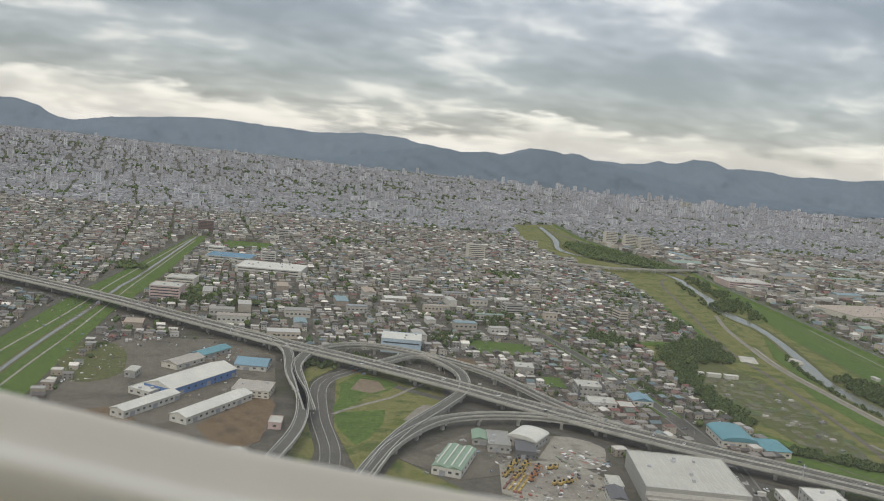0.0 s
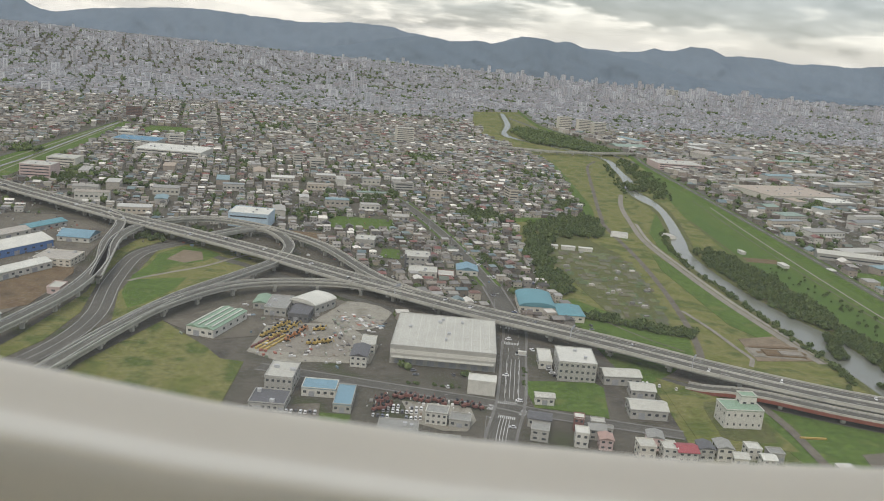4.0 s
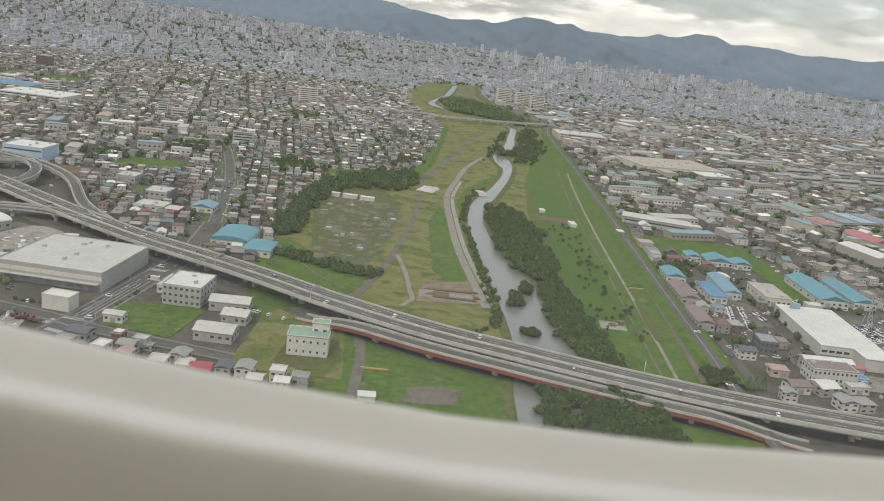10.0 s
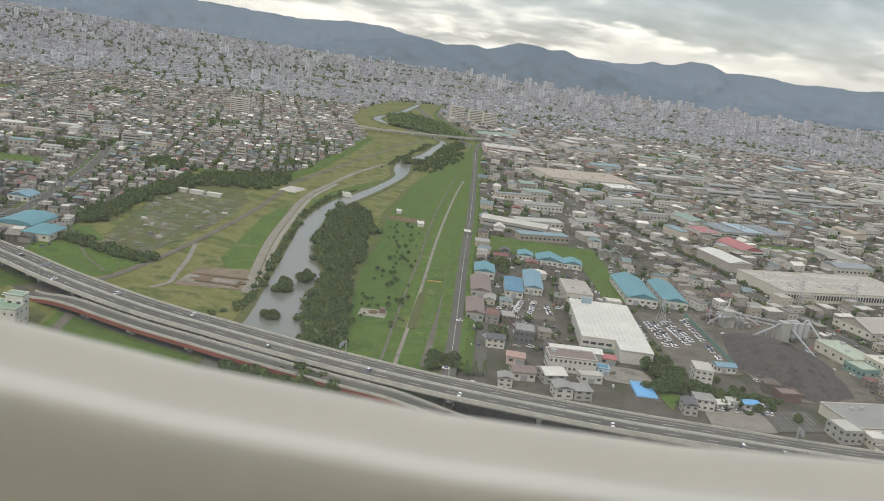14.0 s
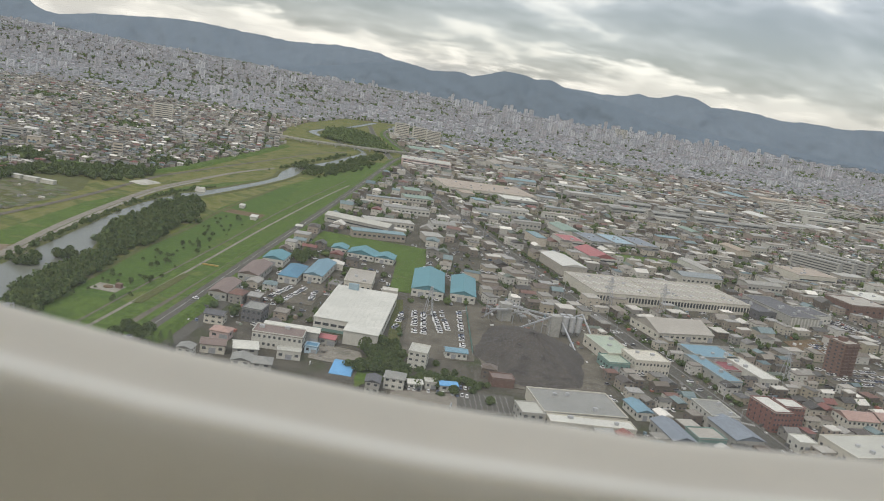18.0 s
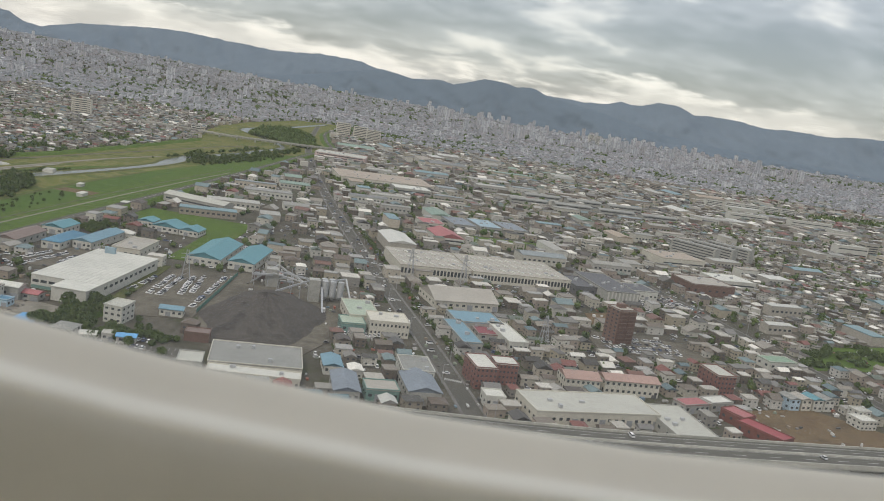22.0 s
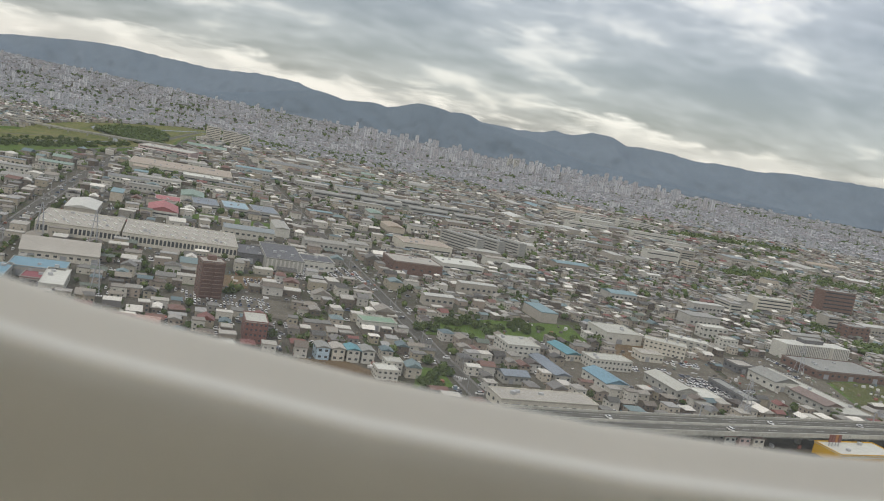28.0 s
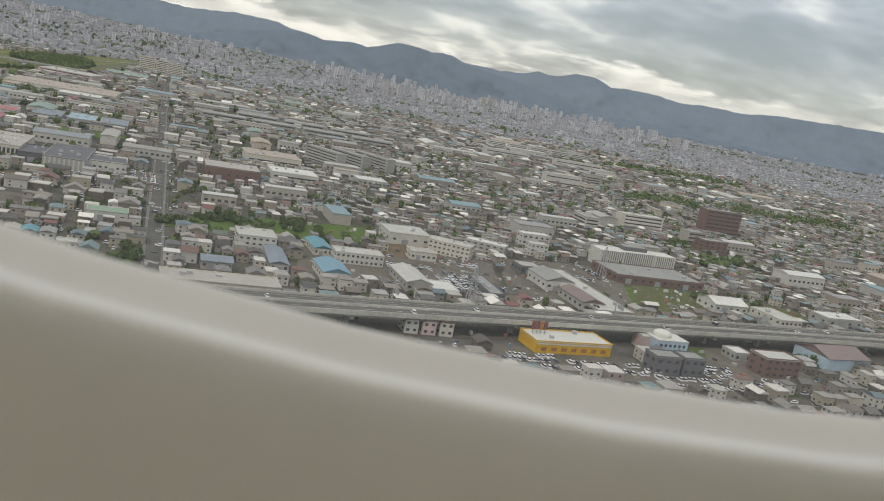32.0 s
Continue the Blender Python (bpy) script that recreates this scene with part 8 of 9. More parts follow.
def clump(n, seed, spread=1.0, tuft=(0.11, 0.2), core=0.40):
    """Unit crown: n leafy tufts on an uneven egg, each a bent pair of triangles, round a dense core."""
    r = np.random.default_rng(seed)
    v, f = [], []
    for i in range(n):
        a, b = r.uniform(0, 2 * math.pi), r.uniform(-0.35, 1.0)
        rad = math.sqrt(max(0.05, 1 - b * b * 0.9)) * r.uniform(0.55, 1.08) * spread
        c = np.array([math.cos(a) * rad * 0.5, math.sin(a) * rad * 0.5, 0.55 + b * 0.42])
        e = r.normal(0, 1, (2, 3))
        e /= np.linalg.norm(e, axis=1)[:, None]
        s = r.uniform(*tuft)
        k = len(v)
        v += [c + e[0] * s, c + e[1] * s, c - e[0] * s * 0.9, c - e[1] * s * 0.8 + np.array([0, 0, s * 0.6])]
        f += [(k, k + 1, k + 2), (k, k + 2, k + 3)]
    if core:
        k, g = len(v), (1 + 5 ** 0.5) / 2
        for q in ((-1, g, 0), (1, g, 0), (-1, -g, 0), (1, -g, 0), (0, -1, g), (0, 1, g), (0, -1, -g), (0, 1, -g), (g, 0, -1), (g, 0, 1), (-g, 0, -1), (-g, 0, 1)):
            v.append(np.array(q) / 1.902 * np.array([core, core, core * 0.9]) * r.uniform(0.82, 1.18) + np.array([0, 0, 0.52]))
        f += [(k + a, k + b, k + c) for a, b, c in ((0, 11, 5), (0, 5, 1), (0, 1, 7), (0, 7, 10), (0, 10, 11), (1, 5, 9), (5, 11, 4), (11, 10, 2), (10, 7, 6), (7, 1, 8), (3, 9, 4), (3, 4, 2), (3, 2, 6), (3, 6, 8), (3, 8, 9), (4, 9, 5), (2, 4, 11), (6, 2, 10), (8, 6, 7), (9, 8, 1))]
    return np.array(v), np.array(f)


CROWNS = [clump(58, i, 1.0, (0.10, 0.17), 0.42) for i in range(5)]
FULL = [clump(210, 40 + i, 1.0, (0.06, 0.115)) for i in range(3)]
TINY = [clump(14, 20 + i, 1.0, (0.13, 0.20), 0.46) for i in range(4)]
MOTE = [clump(3, 60 + i, 1.0, (0.2, 0.3), 0.48) for i in range(5)]
TRUNK_V = [(-.5, -.5, 0), (.5, -.5, 0), (.5, .5, 0), (-.5, .5, 0), (-.25, -.25, 1), (.25, -.25, 1), (.25, .25, 1), (-.25, .25, 1)]


def woods(name, x, y, size, crowns, label, category="trees", tall=0.85):
    s = Soup()
    k = len(x)
    g = rng.uniform(size[0], size[1], k)
    pick = rng.integers(0, len(crowns), k)
    z = rise(x, y)
    for i, (v, f) in enumerate(crowns):
        q = pick == i
        s.add(v, f, 0, x[q], y[q], z[q] - g[q] * 0.1, g[q], g[q] * rng.uniform(0.8, 1.15, q.sum()), g[q] * tall * rng.uniform(0.65, 1.35, q.sum()), rng.uniform(0, 6.28, q.sum()))
    if len(crowns[0][0]) > 60:
        s.add(TRUNK_V, SIDE_F, 1, x, y, z, g * 0.09, g * 0.09, g * 0.5, 0)
    s.link(name, [M["leaf"], M["bark"]], label, category)


def scatter(n, poly):
    xs, ys = [p[0] for p in poly], [p[1] for p in poly]
    x, y = rng.uniform(min(xs), max(xs), n), rng.uniform(min(ys), max(ys), n)
    k = inside(x, y, poly)
    return x[k] + rng.normal(0, 2.6, k.sum()), y[k] + rng.normal(0, 4.0, k.sum())


def along(line, n, spread):
    q = smooth_line([(a, b, 0) for a, b in line], 4)
    i = rng.integers(0, len(q), n)
    return np.array([q[k].x for k in i]) + rng.normal(0, spread, n), np.array([q[k].y for k in i]) + rng.normal(0, spread, n)


x, y = scatter(620, [(485, 530), (482, 590), (486, 665), (500, 708), (515, 685), (517, 640), (512, 533), (504, 500), (490, 500)])
woods("river_woods", x, y, (5.5, 9), CROWNS, "dense dark green willow wood along the river")
x, y = scatter(620, [(494, 480), (505, 500), (507, 420), (505, 330), (500, 300), (493, 330), (492, 375), (489, 432)])
woods("river_woods", x, y, (4.5, 7.5), CROWNS, "dark green willows beside the river")
x, y = along([(473, 455), (471, 440)], 12, 2.0)
woods("river_islet", x, y, (5, 7), FULL, "willow islet in the shallow river")
x, y = along([(484, 478), (482, 468)], 10, 1.8)
woods("river_islet", x, y, (4, 6), FULL, "willow islet in the shallow river")
x, y = along([(466, 398), (480, 388)], 12, 1.8)
woods("river_islet", x, y, (4, 6), FULL, "willow islet in the shallow river")
x, y = along([(444, 390), (452, 402), (457, 440), (458, 500), (459, 580), (462, 650), (472, 725), (498, 800)], 150, 1.6)
woods("bank_bushes", x, y, (2.2, 4.6), CROWNS, "bushes on the gravel bank")
x, y = scatter(110, [(463, 325), (457, 285), (456, 255), (472, 255), (474, 290), (478, 312)])
woods("river_woods", x, y, (5, 8), FULL, "dark green willows below the bridge")
x, y = scatter(190, [(482, 312), (480, 284), (478, 255), (508, 255), (511, 290), (508, 318), (493, 320)])
woods("river_woods", x, y, (5, 8), FULL, "dark green willows below the bridge")
x, y = scatter(480, [(560, 975), (566, 1060), (590, 1125), (608, 1235), (628, 1350), (650, 1350), (640, 1220), (622, 1110), (596, 1030), (576, 960)])
woods("river_woods", x, y, (4.5, 7.5), CROWNS, "dark green trees along the upstream bank")
x, y = along([(525, 985), (545, 1085), (575, 1200), (595, 1290)], 46, 3)
woods("river_woods", x, y, (3, 6), CROWNS, "dark green trees along the upstream bank")
x, y = along([(562, 1040), (556, 1075)], 20, 4)
woods("river_islet", x, y, (6, 9), CROWNS, "willow islet in the upstream river")
x, y = scatter(1500, [(535, 1530), (580, 1500), (640, 1420), (660, 1440), (640, 1600), (610, 1720), (560, 1790), (530, 1700)])
woods("river_woods", x, y, (7, 12), TINY, "far dark trees at the river bend")
x, y = along([(322, 560), (326, 620), (336, 680), (345, 715)], 190, 5)
woods("belt_trees", x, y, (5, 8.5), CROWNS, "belt of dark green trees round the allotments")
x, y = along([(330, 505), (345, 496), (362, 486), (384, 474)], 110, 3.2)
woods("belt_trees", x, y, (3.5, 6.5), CROWNS, "hedge of green trees below the allotments")
x, y = scatter(420, [(338, 700), (344, 770), (362, 800), (405, 835), (430, 834), (426, 780), (410, 752), (372, 745), (356, 710)])
woods("belt_trees", x, y, (5, 9), CROWNS, "dark green copse beside the meadow")
x, y = along([(424, 905), (432, 930)], 30, 8)
woods("belt_trees", x, y, (5, 9), CROWNS, "green copse behind the levee")
for px, py, n, sp, big in ((-112, 935, 50, 14, 9), (-128, 985, 40, 12, 9), (-64, 893, 20, 8, 8), (-23, 891, 24, 9, 7), (13, 664, 24, 5, 6), (50, 690, 26, 6, 6), (207, 886, 60, 16, 8), (142, 791, 40, 10, 7), (97, 780, 24, 8, 7), (-218, 1090, 60, 10, 9), (315, 820, 60, 12, 9), (298, 817, 20, 6, 9), (61, 1502, 60, 20, 11), (-112, 893, 40, 10, 9), (77, 682, 14, 4, 8), (300, 410, 1, 1, 6), (306, 362, 5, 2, 4), (45, 350, 50, 12, 7), (672, 355, 36, 7, 8), (677, 385, 12, 4, 7), (705, 342, 30, 9, 6), (560, 350, 20, 4, 7), (1100, 490, 10, 6, 7), (1140, 510, 14, 8, 7), (1162, 484, 8, 5, 7), (280, 1227, 60, 18, 10), (436, 1120, 40, 14, 9), (1450, 700, 40, 10, 8), (1700, 1150, 120, 30, 11), (1900, 1300, 120, 40, 11), (780, 1000, 40, 16, 9), (940, 1250, 60, 22, 10), (1050, 1500, 90, 40, 11), (1500, 1500, 90, 40, 11), (610, 560, 30, 8, 6), (1310, 420, 8, 3, 6), (965, 470, 6, 2, 6)):
    woods("tree_group", px + rng.normal(0, sp, n), py + rng.normal(0, sp, n), (big * 0.6, big), FULL if py < 520 else CROWNS if py < 900 else TINY, "group of dark green trees among buildings")
x, y = along([(283, 575), (276, 640), (268, 711), (250, 831), (238, 924)], 120, 1.4)
woods("street_trees", x + 9, y, (3.5, 5.5), CROWNS, "row of green street trees")
x, y = along([(857, 360), (845, 411), (815, 550), (760, 820)], 130, 0.8)
woods("street_trees", x + 3.2, y, (2.5, 4), CROWNS, "row of green street trees")
x, y = rng.uniform(-1700, 3200, 22000), 380 + 2100 * rng.random(22000) ** 1.25
k = free(x, y) & (x > -0.56 * y - 90) & (x < 1184 + 0.70 * y + 90)
n = k & (y < 720)
woods("garden_trees", x[n], y[n], (2.6, 5.8), CROWNS, "small green garden trees between the houses")
n = rng.uniform(-320, 1750, 3000)
m = rng.uniform(400, 1150, 3000)
q = free(n, m) & (n > -0.56 * m - 90) & (n < 1184 + 0.70 * m + 90)
woods("garden_trees", n[q], m[q], (3.0, 6.4), TINY, "small dark green trees in yards and gardens")
n = k & (y >= 720) & (y < 1100)
woods("garden_trees", x[n], y[n], (4.8, 8.4), TINY, "small green garden and street trees")
n = k & (y >= 1100)
woods("garden_trees", x[n], y[n], (4.0, 9), MOTE, "small green garden and street trees")

# groves, parks and tree-lined streets of the far city
grove = rng.random(170)
gx, gy = -2200 + 6200 * rng.random(170), 1900 + 2450 * grove ** 1.3
gx, gy, gs = np.repeat(gx, 34), np.repeat(gy, 34), np.repeat(rng.uniform(10, 34, 170), 34)
x, y = gx + rng.normal(0, 2.2, len(gx)) * gs, gy + rng.normal(0, 0.8, len(gx)) * gs
k = free(x, y) & (x > -0.56 * y - 90) & (x < 1184 + 0.70 * y + 90) & (y < 4420 - 0.145 * x)
woods("far_trees", x[k], y[k], (7, 13), MOTE, "far dark groves between the blocks")
x, y = rng.uniform(-2400, 3900, 4200), rng.uniform(1900, 4400, 4200)
k = free(x, y) & (x > -0.56 * y - 90) & (x < 1184 + 0.70 * y + 90) & (y < 4420 - 0.145 * x)
woods("far_trees", x[k], y[k], (5, 10), MOTE, "far dark tree clumps between the blocks")

# cars in the yards and streets between the houses
x, y = rng.uniform(-300, 1700, 9000), rng.uniform(300, 900, 9000)
k = free(x, y) & (x > -0.56 * y - 90) & (x < 1184 + 0.70 * y + 90)
add_parked(x[k][:3400], y[k][:3400], np.where(rng.random(k.sum()) < 0.5, radians(13), radians(103))[:3400])
CAR_SOUP.link("parked_cars", [M["carstuff"], M["cardark"]], "white, grey and dark cars parked in rows", "cars")

# ---- clutter of the yards ----
M["goods"] = material("stored_goods", [(0.42, 0.41, 0.39), (0.20, 0.19, 0.175), (0.55, 0.545, 0.53), (0.13, 0.12, 0.11), (0.26, 0.21, 0.16), (0.34, 0.33, 0.31), (0.16, 0.22, 0.26), (0.30, 0.12, 0.09), (0.10, 0.10, 0.10), (0.22, 0.25, 0.19), (0.62, 0.61, 0.59)], 0.5, 0.8, vary="island", wear=0.2, wscale=1.2)
rng = np.random.default_rng(23)


def goods(label, poly, n, turn, lo=0.8, hi=3.2, tall=(0.5, 1.8)):
    """Stacked goods, containers and pallets scattered in a yard."""
    x, y = scatter(n, poly)
    k = len(x)
    if k == 0:
        return
    s = Soup()
    s.add(BOX_V, BOX_F, 0, x, y, 0.15, rng.uniform(lo, hi, k) * 0.85, rng.uniform(lo, hi, k) * 0.5, rng.uniform(*tall, k) * 0.85, radians(turn) + rng.integers(0, 2, k) * math.pi / 2 + rng.normal(0, 0.06, k))
    s.link("stored_goods", [M["goods"]], label, "goods")


goods("stacked goods and machines in the hire yard", [(112, 425), (120, 470), (165, 478), (184, 440), (178, 412), (130, 412)], 150, 20)
goods("stacked frames and timber in the sandy yard", [(163, 482), (168, 492), (190, 480), (184, 463)], 130, 20, 1.2, 5.0, (0.3, 0.7))
goods("pots, frames and pallets in the nursery yard", [(-178, 640), (-172, 706), (-138, 690), (-124, 616), (-150, 589)], 150, 12, 0.7, 2.6, (0.3, 1.0))
goods("containers and stored goods behind the halls", [(-175, 760), (-150, 790), (-112, 745), (-118, 712), (-150, 705)], 110, 15, 1.5, 6.0, (0.8, 2.4))
goods("pallets along the factory halls", [(-100, 560), (-95, 700), (-60, 730), (-30, 640), (-40, 540)], 90, 12, 0.8, 3.0)
goods("machines and pallets in the red machine yard", [(172, 350), (182, 376), (230, 362), (228, 345)], 50, -8, 0.8, 2.4)
goods("stored goods behind the round hall", [(66, 445), (110, 512), (158, 520), (165, 478), (115, 470)], 110, 20, 1.0, 4.0)
goods("pipes and parts in the batching yard", [(722, 470), (726, 490), (800, 480), (800, 400), (782, 400)], 90, 10, 1.0, 4.5)
goods("pallets and skips between the workshops", [(572, 395), (590, 520), (680, 520), (676, 380), (640, 330)], 260, -6, 0.8, 3.4)
goods("pallets and skips between the depots", [(735, 480), (730, 800), (1040, 760), (1060, 470)], 700, 13, 0.8, 4.0)
goods("pallets, bins and sheds beside the avenue", [(760, 300), (810, 400), (1060, 440), (1060, 290)], 420, 13, 0.8, 3.2)
goods("sheds and bins among the houses", [(1080, 300), (1070, 600), (1500, 680), (1560, 300)], 700, 16, 0.9, 3.2, (0.7, 2.2))
goods("sheds and bins among the small houses", [(-300, 740), (-280, 900), (300, 900), (330, 560), (180, 590)], 700, 5, 0.9, 3.0, (0.7, 2.2))

goods("bins, sheds and pallets in the east yards", [(1155, 394), (1262, 412), (1337, 438), (1348, 508), (1322, 548), (1150, 462)], 220, 16, 0.8, 3.0)
goods("sheds and plots behind the expressway", [(1345, 448), (1470, 484), (1466, 522), (1384, 520)], 160, 16, 1.0, 4.0, (0.8, 2.4))

# worn and dusty places on the larger yards
for label, poly, mat in (
        ("dusty pale ground in the hire yard", [(118, 430), (126, 462), (150, 470), (170, 446), (160, 420)], "dirt"),
        ("pale sandy yard", [(152, 479), (169, 520), (195, 502), (178, 464)], "gravel"),
        ("tan dusty ground in the red machine yard", [(191, 365), (224, 358), (218, 333), (197, 340)], "gravel"),
        ("yard round the pumping station", [(340, 330), (349, 372), (369, 364), (366, 327)], "scrub"),
        ("brown bare ground beside the huts", [(678, 308), (680, 324), (708, 330), (708, 308)], "dirt"),
        ("grass beside the tarpaulin", [(664, 322), (664, 345), (680, 380), (688, 376), (672, 335)], "lawn"),
        ("grassy waste between the halls", [(-176, 640), (-172, 704), (-140, 690), (-126, 618), (-150, 592)], "scrub"),
        ("weedy strip beside the car park", [(676, 372), (680, 480), (685, 480), (682, 372)], "scrub"),
        ("bare ground beside the tarpaulin", [(640, 352), (642, 372), (664, 370), (662, 350)], "dirt"),
        ("gravel in the loop", [(70, 540), (88, 575), (104, 570), (92, 530)], "dirt"),
        ("worn grass", [(548, 400), (556, 470), (552, 470), (543, 400)], "scrub"),
        ("worn grass below the expressway", [(398, 300), (402, 316), (426, 316), (420, 300)], "lot")):
    patch("worn_ground", poly, 0.16, M[mat], label, "ground", 0.2, True)
for y0, y1 in ((446, 450), (456, 459)):
    patch("earth_terrace", [(417, y0), (418, y1), (449, y1), (450, y0)], 0.75, M["soil"], "low terrace of bare brown earth", "earthwork", 0.6)

# hedges and rows of young trees along streets and yards
for line, n, lo, hi, what in (([(257, 388), (262, 410)], 14, 1.2, 2.2, "clipped green hedge beside the warehouse street"), ([(196, 387), (223, 382)], 24, 1.2, 2.2, "row of young trees beside the warehouse"), ([(1078, 462), (1100, 462)], 18, 4, 7, "dark green trees in the park"), ([(1118, 480), (1130, 500)], 14, 4, 7, "dark green trees in the park"), ([(1072, 352), (1082, 382)], 30, 3, 5, "overgrown bushes beside the expressway"), ([(671, 332), (697, 343), (724, 346)], 60, 2.0, 3.6, "hedge of bushes below the heap"), ([(1392, 505), (1440, 512)], 26, 2.5, 5, "bushes in the gardens"), ([(1402, 392), (1418, 404)], 26, 3, 5, "bushes beside the blue-walled hall"), ([(1318, 462), (1330, 440)], 16, 3, 5, "bushes beside the long hall"), ([(1455, 648), (1490, 655)], 40, 7, 11, "copse of dark trees"), ([(1500, 1040), (1600, 1075)], 90, 8, 13, "belt of dark trees between flats"), ([(1600, 1540), (1900, 1640)], 200, 10, 16, "belt of dark trees across the city"), ([(1750, 1120), (1850, 1160)], 90, 9, 14, "belt of dark trees"), ([(1660, 1400), (1790, 1450)], 110, 9, 14, "belt of dark trees")):
    x, y = along(line, n, 0.5 if hi < 3 else hi * 0.5)
    woods("hedge_trees", x, y, (lo, hi), CROWNS if line[0][1] < 600 else TINY, what)

# zebra crossings, stop lines and turning lanes
zebra = Soup()


def stripes(cx, cy, turn, wide, deep):
    """A crossing: bars along the traffic, side by side."""
    pts = turned(cx, cy, turn, [(-wide / 2 + k * 0.95, 0) for k in range(int(wide / 0.95))])
    zebra.add(BOX_V, BOX_F, 0, np.array([p[0] for p in pts]), np.array([p[1] for p in pts]), 0.27, 0.48, deep, 0.03, radians(turn))


for q in ((240.4, 348.5, -20, 9, 3.4), (244.2, 365.2, -14, 10, 3.4), (249.2, 354.6, 66, 7, 3), (234.5, 360.6, 66, 7, 3), (263, 450, -12, 11, 4), (268, 478, -12, 11, 4), (852, 343, -12, 8.6, 3), (822, 478, -12, 8.6, 3), (810, 532, -12, 8.6, 3), (1092, 377, -14, 7.6, 3), (1062, 497, -14, 7.6, 3)):
    stripes(*q)
for q in smooth_line([(a, b, 0) for a, b in STREET_A[3:6]], 11):
    for off in (-3.1, 3.1):
        zebra.add(BOX_V, BOX_F, 0, [q.x + off], [q.y], 0.27, 0.2, 6.0, 0.03, radians(-13))
zebra.link("crossing_stripes", [M["paint"]], "white zebra crossings and lane lines", "road marking")
for off in (-2.2, -0.7, 0.7, 2.2):
    strip("road_line", STREET_A[:3] + [(238.5, 346)], 0.3, 0.3, M["paint"], "white lane line on the street", "road marking", offset=off)
    strip("road_line", [(246.5, 370), (253, 398), (259, 424)], 0.25, 0.3, M["paint"], "white lane line on the street", "road marking", offset=off * 1.6)
strip("service_road", [(376, 392), (378.5, 373), (380, 345), (378.5, 322), (376.5, 300), (374, 270)], 5.0, 0.42, M["lot"], "narrow grey service road across the grass", "road")
patch("marked_lot", [(710, 334), (709, 309), (735, 314), (737, 337)], 0.15, M["asphalt"], "dark asphalt car park with white bay lines", "yard")
bays = Soup()
for r in range(4):
    pts = turned(713, 330 - r * 5.4, 8, [(k * 2.5, 0) for k in range(9)])
    bays.add(BOX_V, BOX_F, 0, np.array([p[0] for p in pts]), np.array([p[1] for p in pts]), 0.5, 0.12, 3.6, 0.03, radians(8))
bays.link("bay_lines", [M["paint"]], "white parking bay lines", "road marking")

# three conifers beside the levee
for x, y, s in ((569.6, 340.5, 1.0), (573.6, 341.6, 0.92), (578.0, 342.0, 1.05)):
    root = empty("conifer", x, y, 0.1)
    part("trunk", cyl(0, 0, 0, 0.22, 2.0, 8, 0.15), M["bark"], root)
    n = 240
    r = np.random.default_rng(int(x))
    v, f = [], []
    for k in range(n):
        u = r.random() ** 0.7
        rad, a = 2.3 * s * (1 - u) * r.uniform(0.6, 1.05) + 0.1, r.uniform(0, 6.283)
        c = np.array([math.cos(a) * rad, math.sin(a) * rad, 0.8 + u * 7.2 * s])
        q = np.array([math.cos(a), math.sin(a), -0.5]) * 0.55
        w = np.array([-math.sin(a), math.cos(a), 0.1]) * 0.45
        v += [c - w, c + w, c + q]
        f.append((3 * k, 3 * k + 1, 3 * k + 2))
    part("crown", tri_mesh("crown", np.array(v), np.array(f), [M["leaf"]]), None, root)
    tagged(root, "slim dark conifer beside the levee road", "tree", "conifers by the levee")

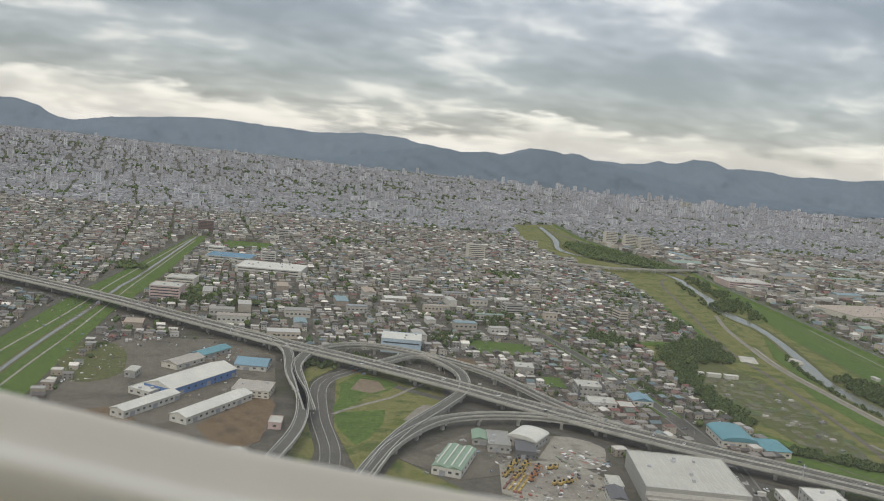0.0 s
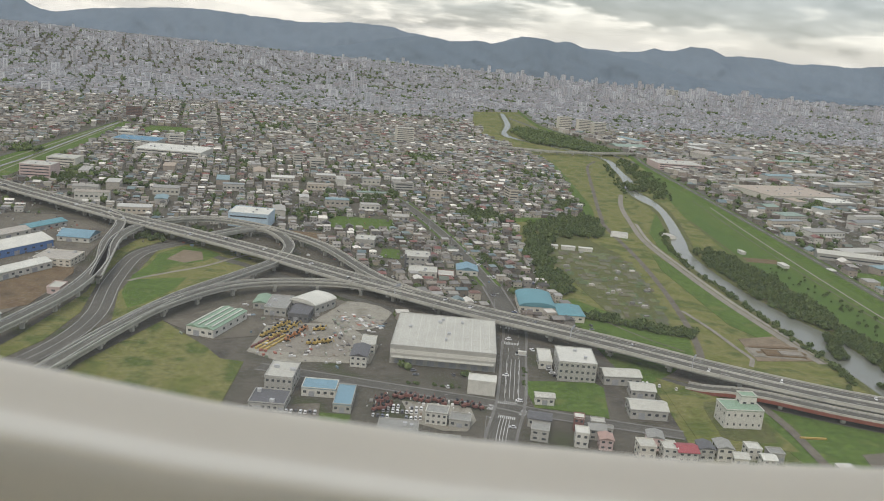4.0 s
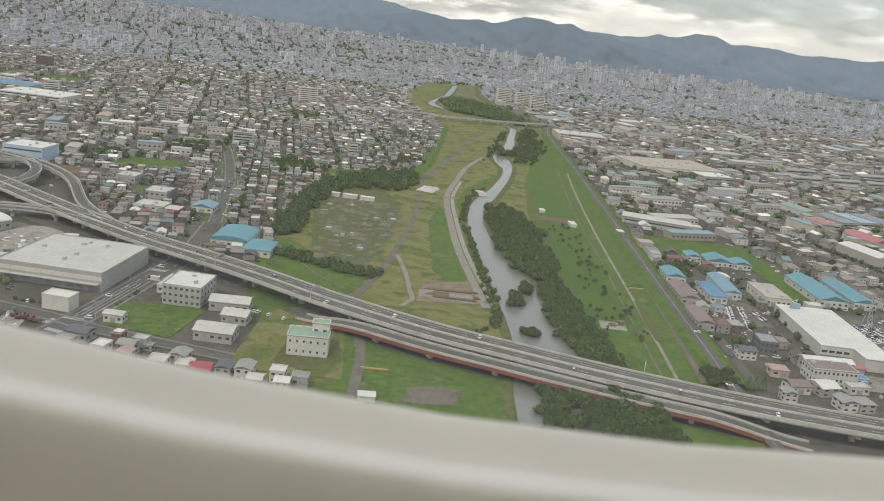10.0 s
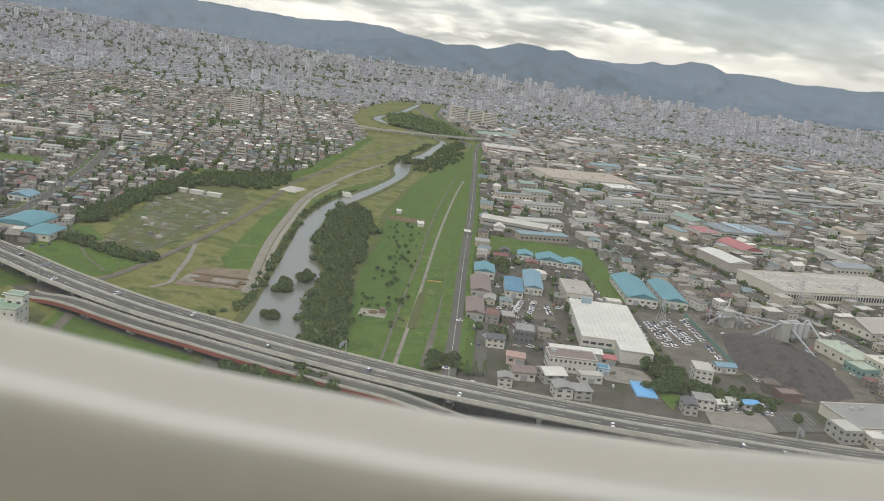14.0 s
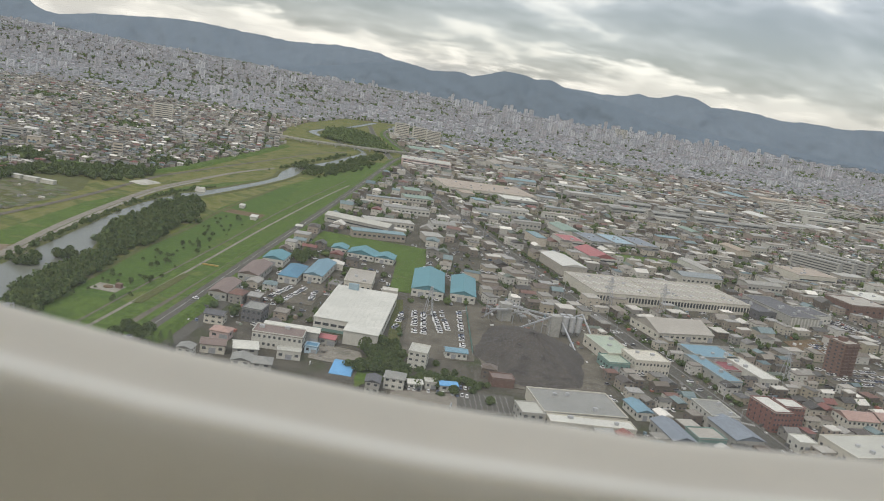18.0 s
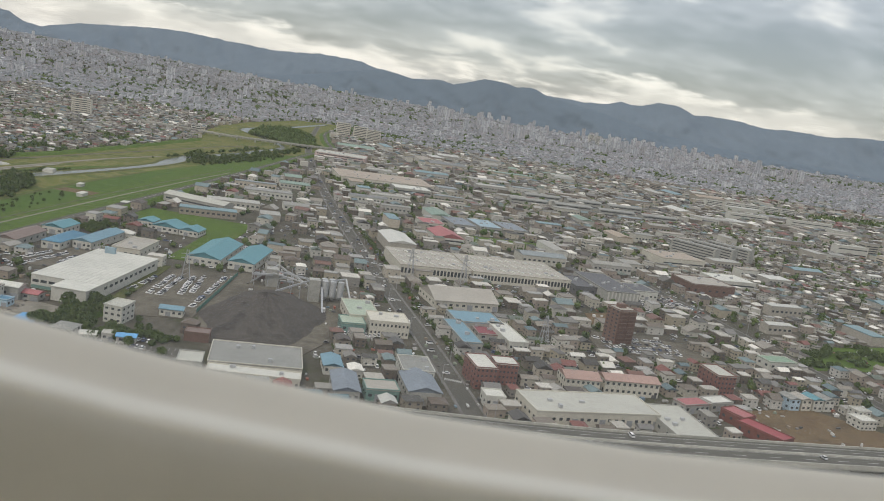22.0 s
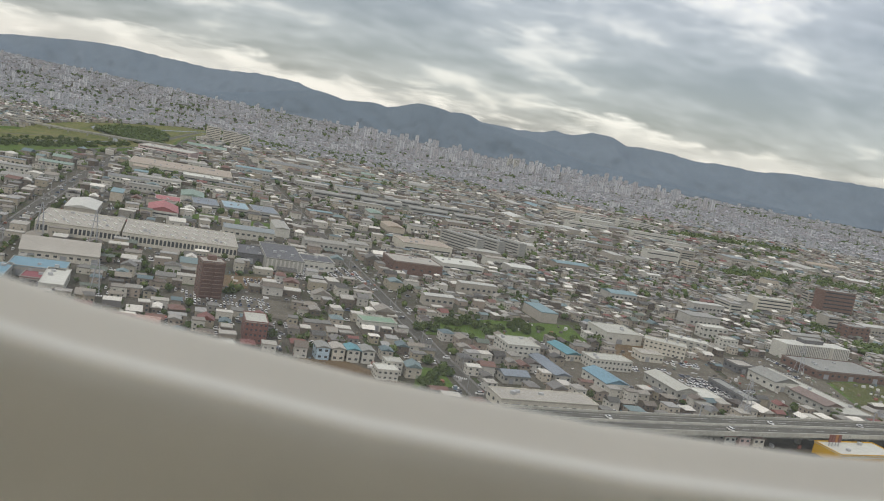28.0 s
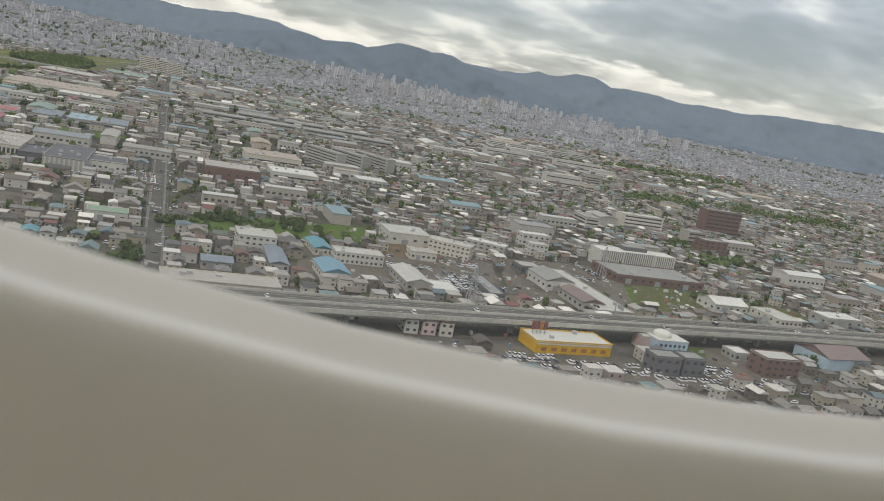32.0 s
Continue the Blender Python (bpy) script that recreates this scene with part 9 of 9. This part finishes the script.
# green mesh fence round the large car park
fence = empty("mesh_fence", 722, 392, 0)
plain("fence_green", (0.10, 0.24, 0.20))
for k in range(18):
    y = k * 5.0
    part("fence_post", box(0.155 * k, y, 0, 0.12, 0.12, 2.6), M["steel"], fence)
    part("fence_panel", box(0.155 * k + 0.08, y + 2.5, 0.15, 0.06, 4.8, 2.3, -1.8), M["fence_green"], fence)
tagged(fence, "tall green mesh fence beside the car park", "fence")

# pipes, ducts and frames of the batching plant
plant = bpy.data.objects["batching_plant"]
random.seed(5)
for a, b, w in (((-30, 26, 6), (-18, 34, 12), 0.9), ((-18, 34, 12), (-10, 30, 7), 0.8), ((-26, 30, 3), (-10, 22, 8), 0.7), ((-34, 22, 8), (-22, 24, 8), 1.1), ((-12, 30, 9), (0, 24, 3), 0.9), ((6, 6, 12), (14, 10, 5), 0.8), ((10, -2, 14), (18, 4, 14), 0.7), ((18, 4, 14), (20, -14, 2), 0.9), ((-6, 4, 10), (-22, 24, 9), 0.6)):
    part("duct", beam(a, b, w), M["unit_metal"], plant, "pale steel duct")
for k in range(16):
    x, y = random.uniform(-34, -8), random.uniform(20, 42)
    part("frame_post", box(x, y, 0, 0.35, 0.35, random.uniform(4, 11)), M["steel"], plant)
for k in range(9):
    part("platform", box(random.uniform(-32, -10), random.uniform(22, 40), random.uniform(2.5, 8), random.uniform(2, 5), random.uniform(1.5, 3), 0.5), M["unit_metal"] if k % 2 else M["roof_brown"], plant)
for k in range(6):
    part("hopper", cyl(-30 + k * 3.4, 36 + (k % 2) * 4, 3.2, 0.5, 2.6, 10, 1.5), M["unit_metal"], plant, "steel hopper")

# dark corner bays of the grey office
office = bpy.data.objects["office_building"]
part("corner_bay", box(9.2, -12.03, 0, 2.0, 0.3, 10.4), M["dark_wall"], office, "dark glazed corner bay")
part("corner_bay", box(-9.4, -12.03, 0, 1.5, 0.3, 10.4), M["dark_wall"], office, "dark glazed corner bay")
part("corner_bay", box(10.13, -2, 0, 0.3, 17, 10.4), M["dark_wall"], office, "dark side wall of the office")
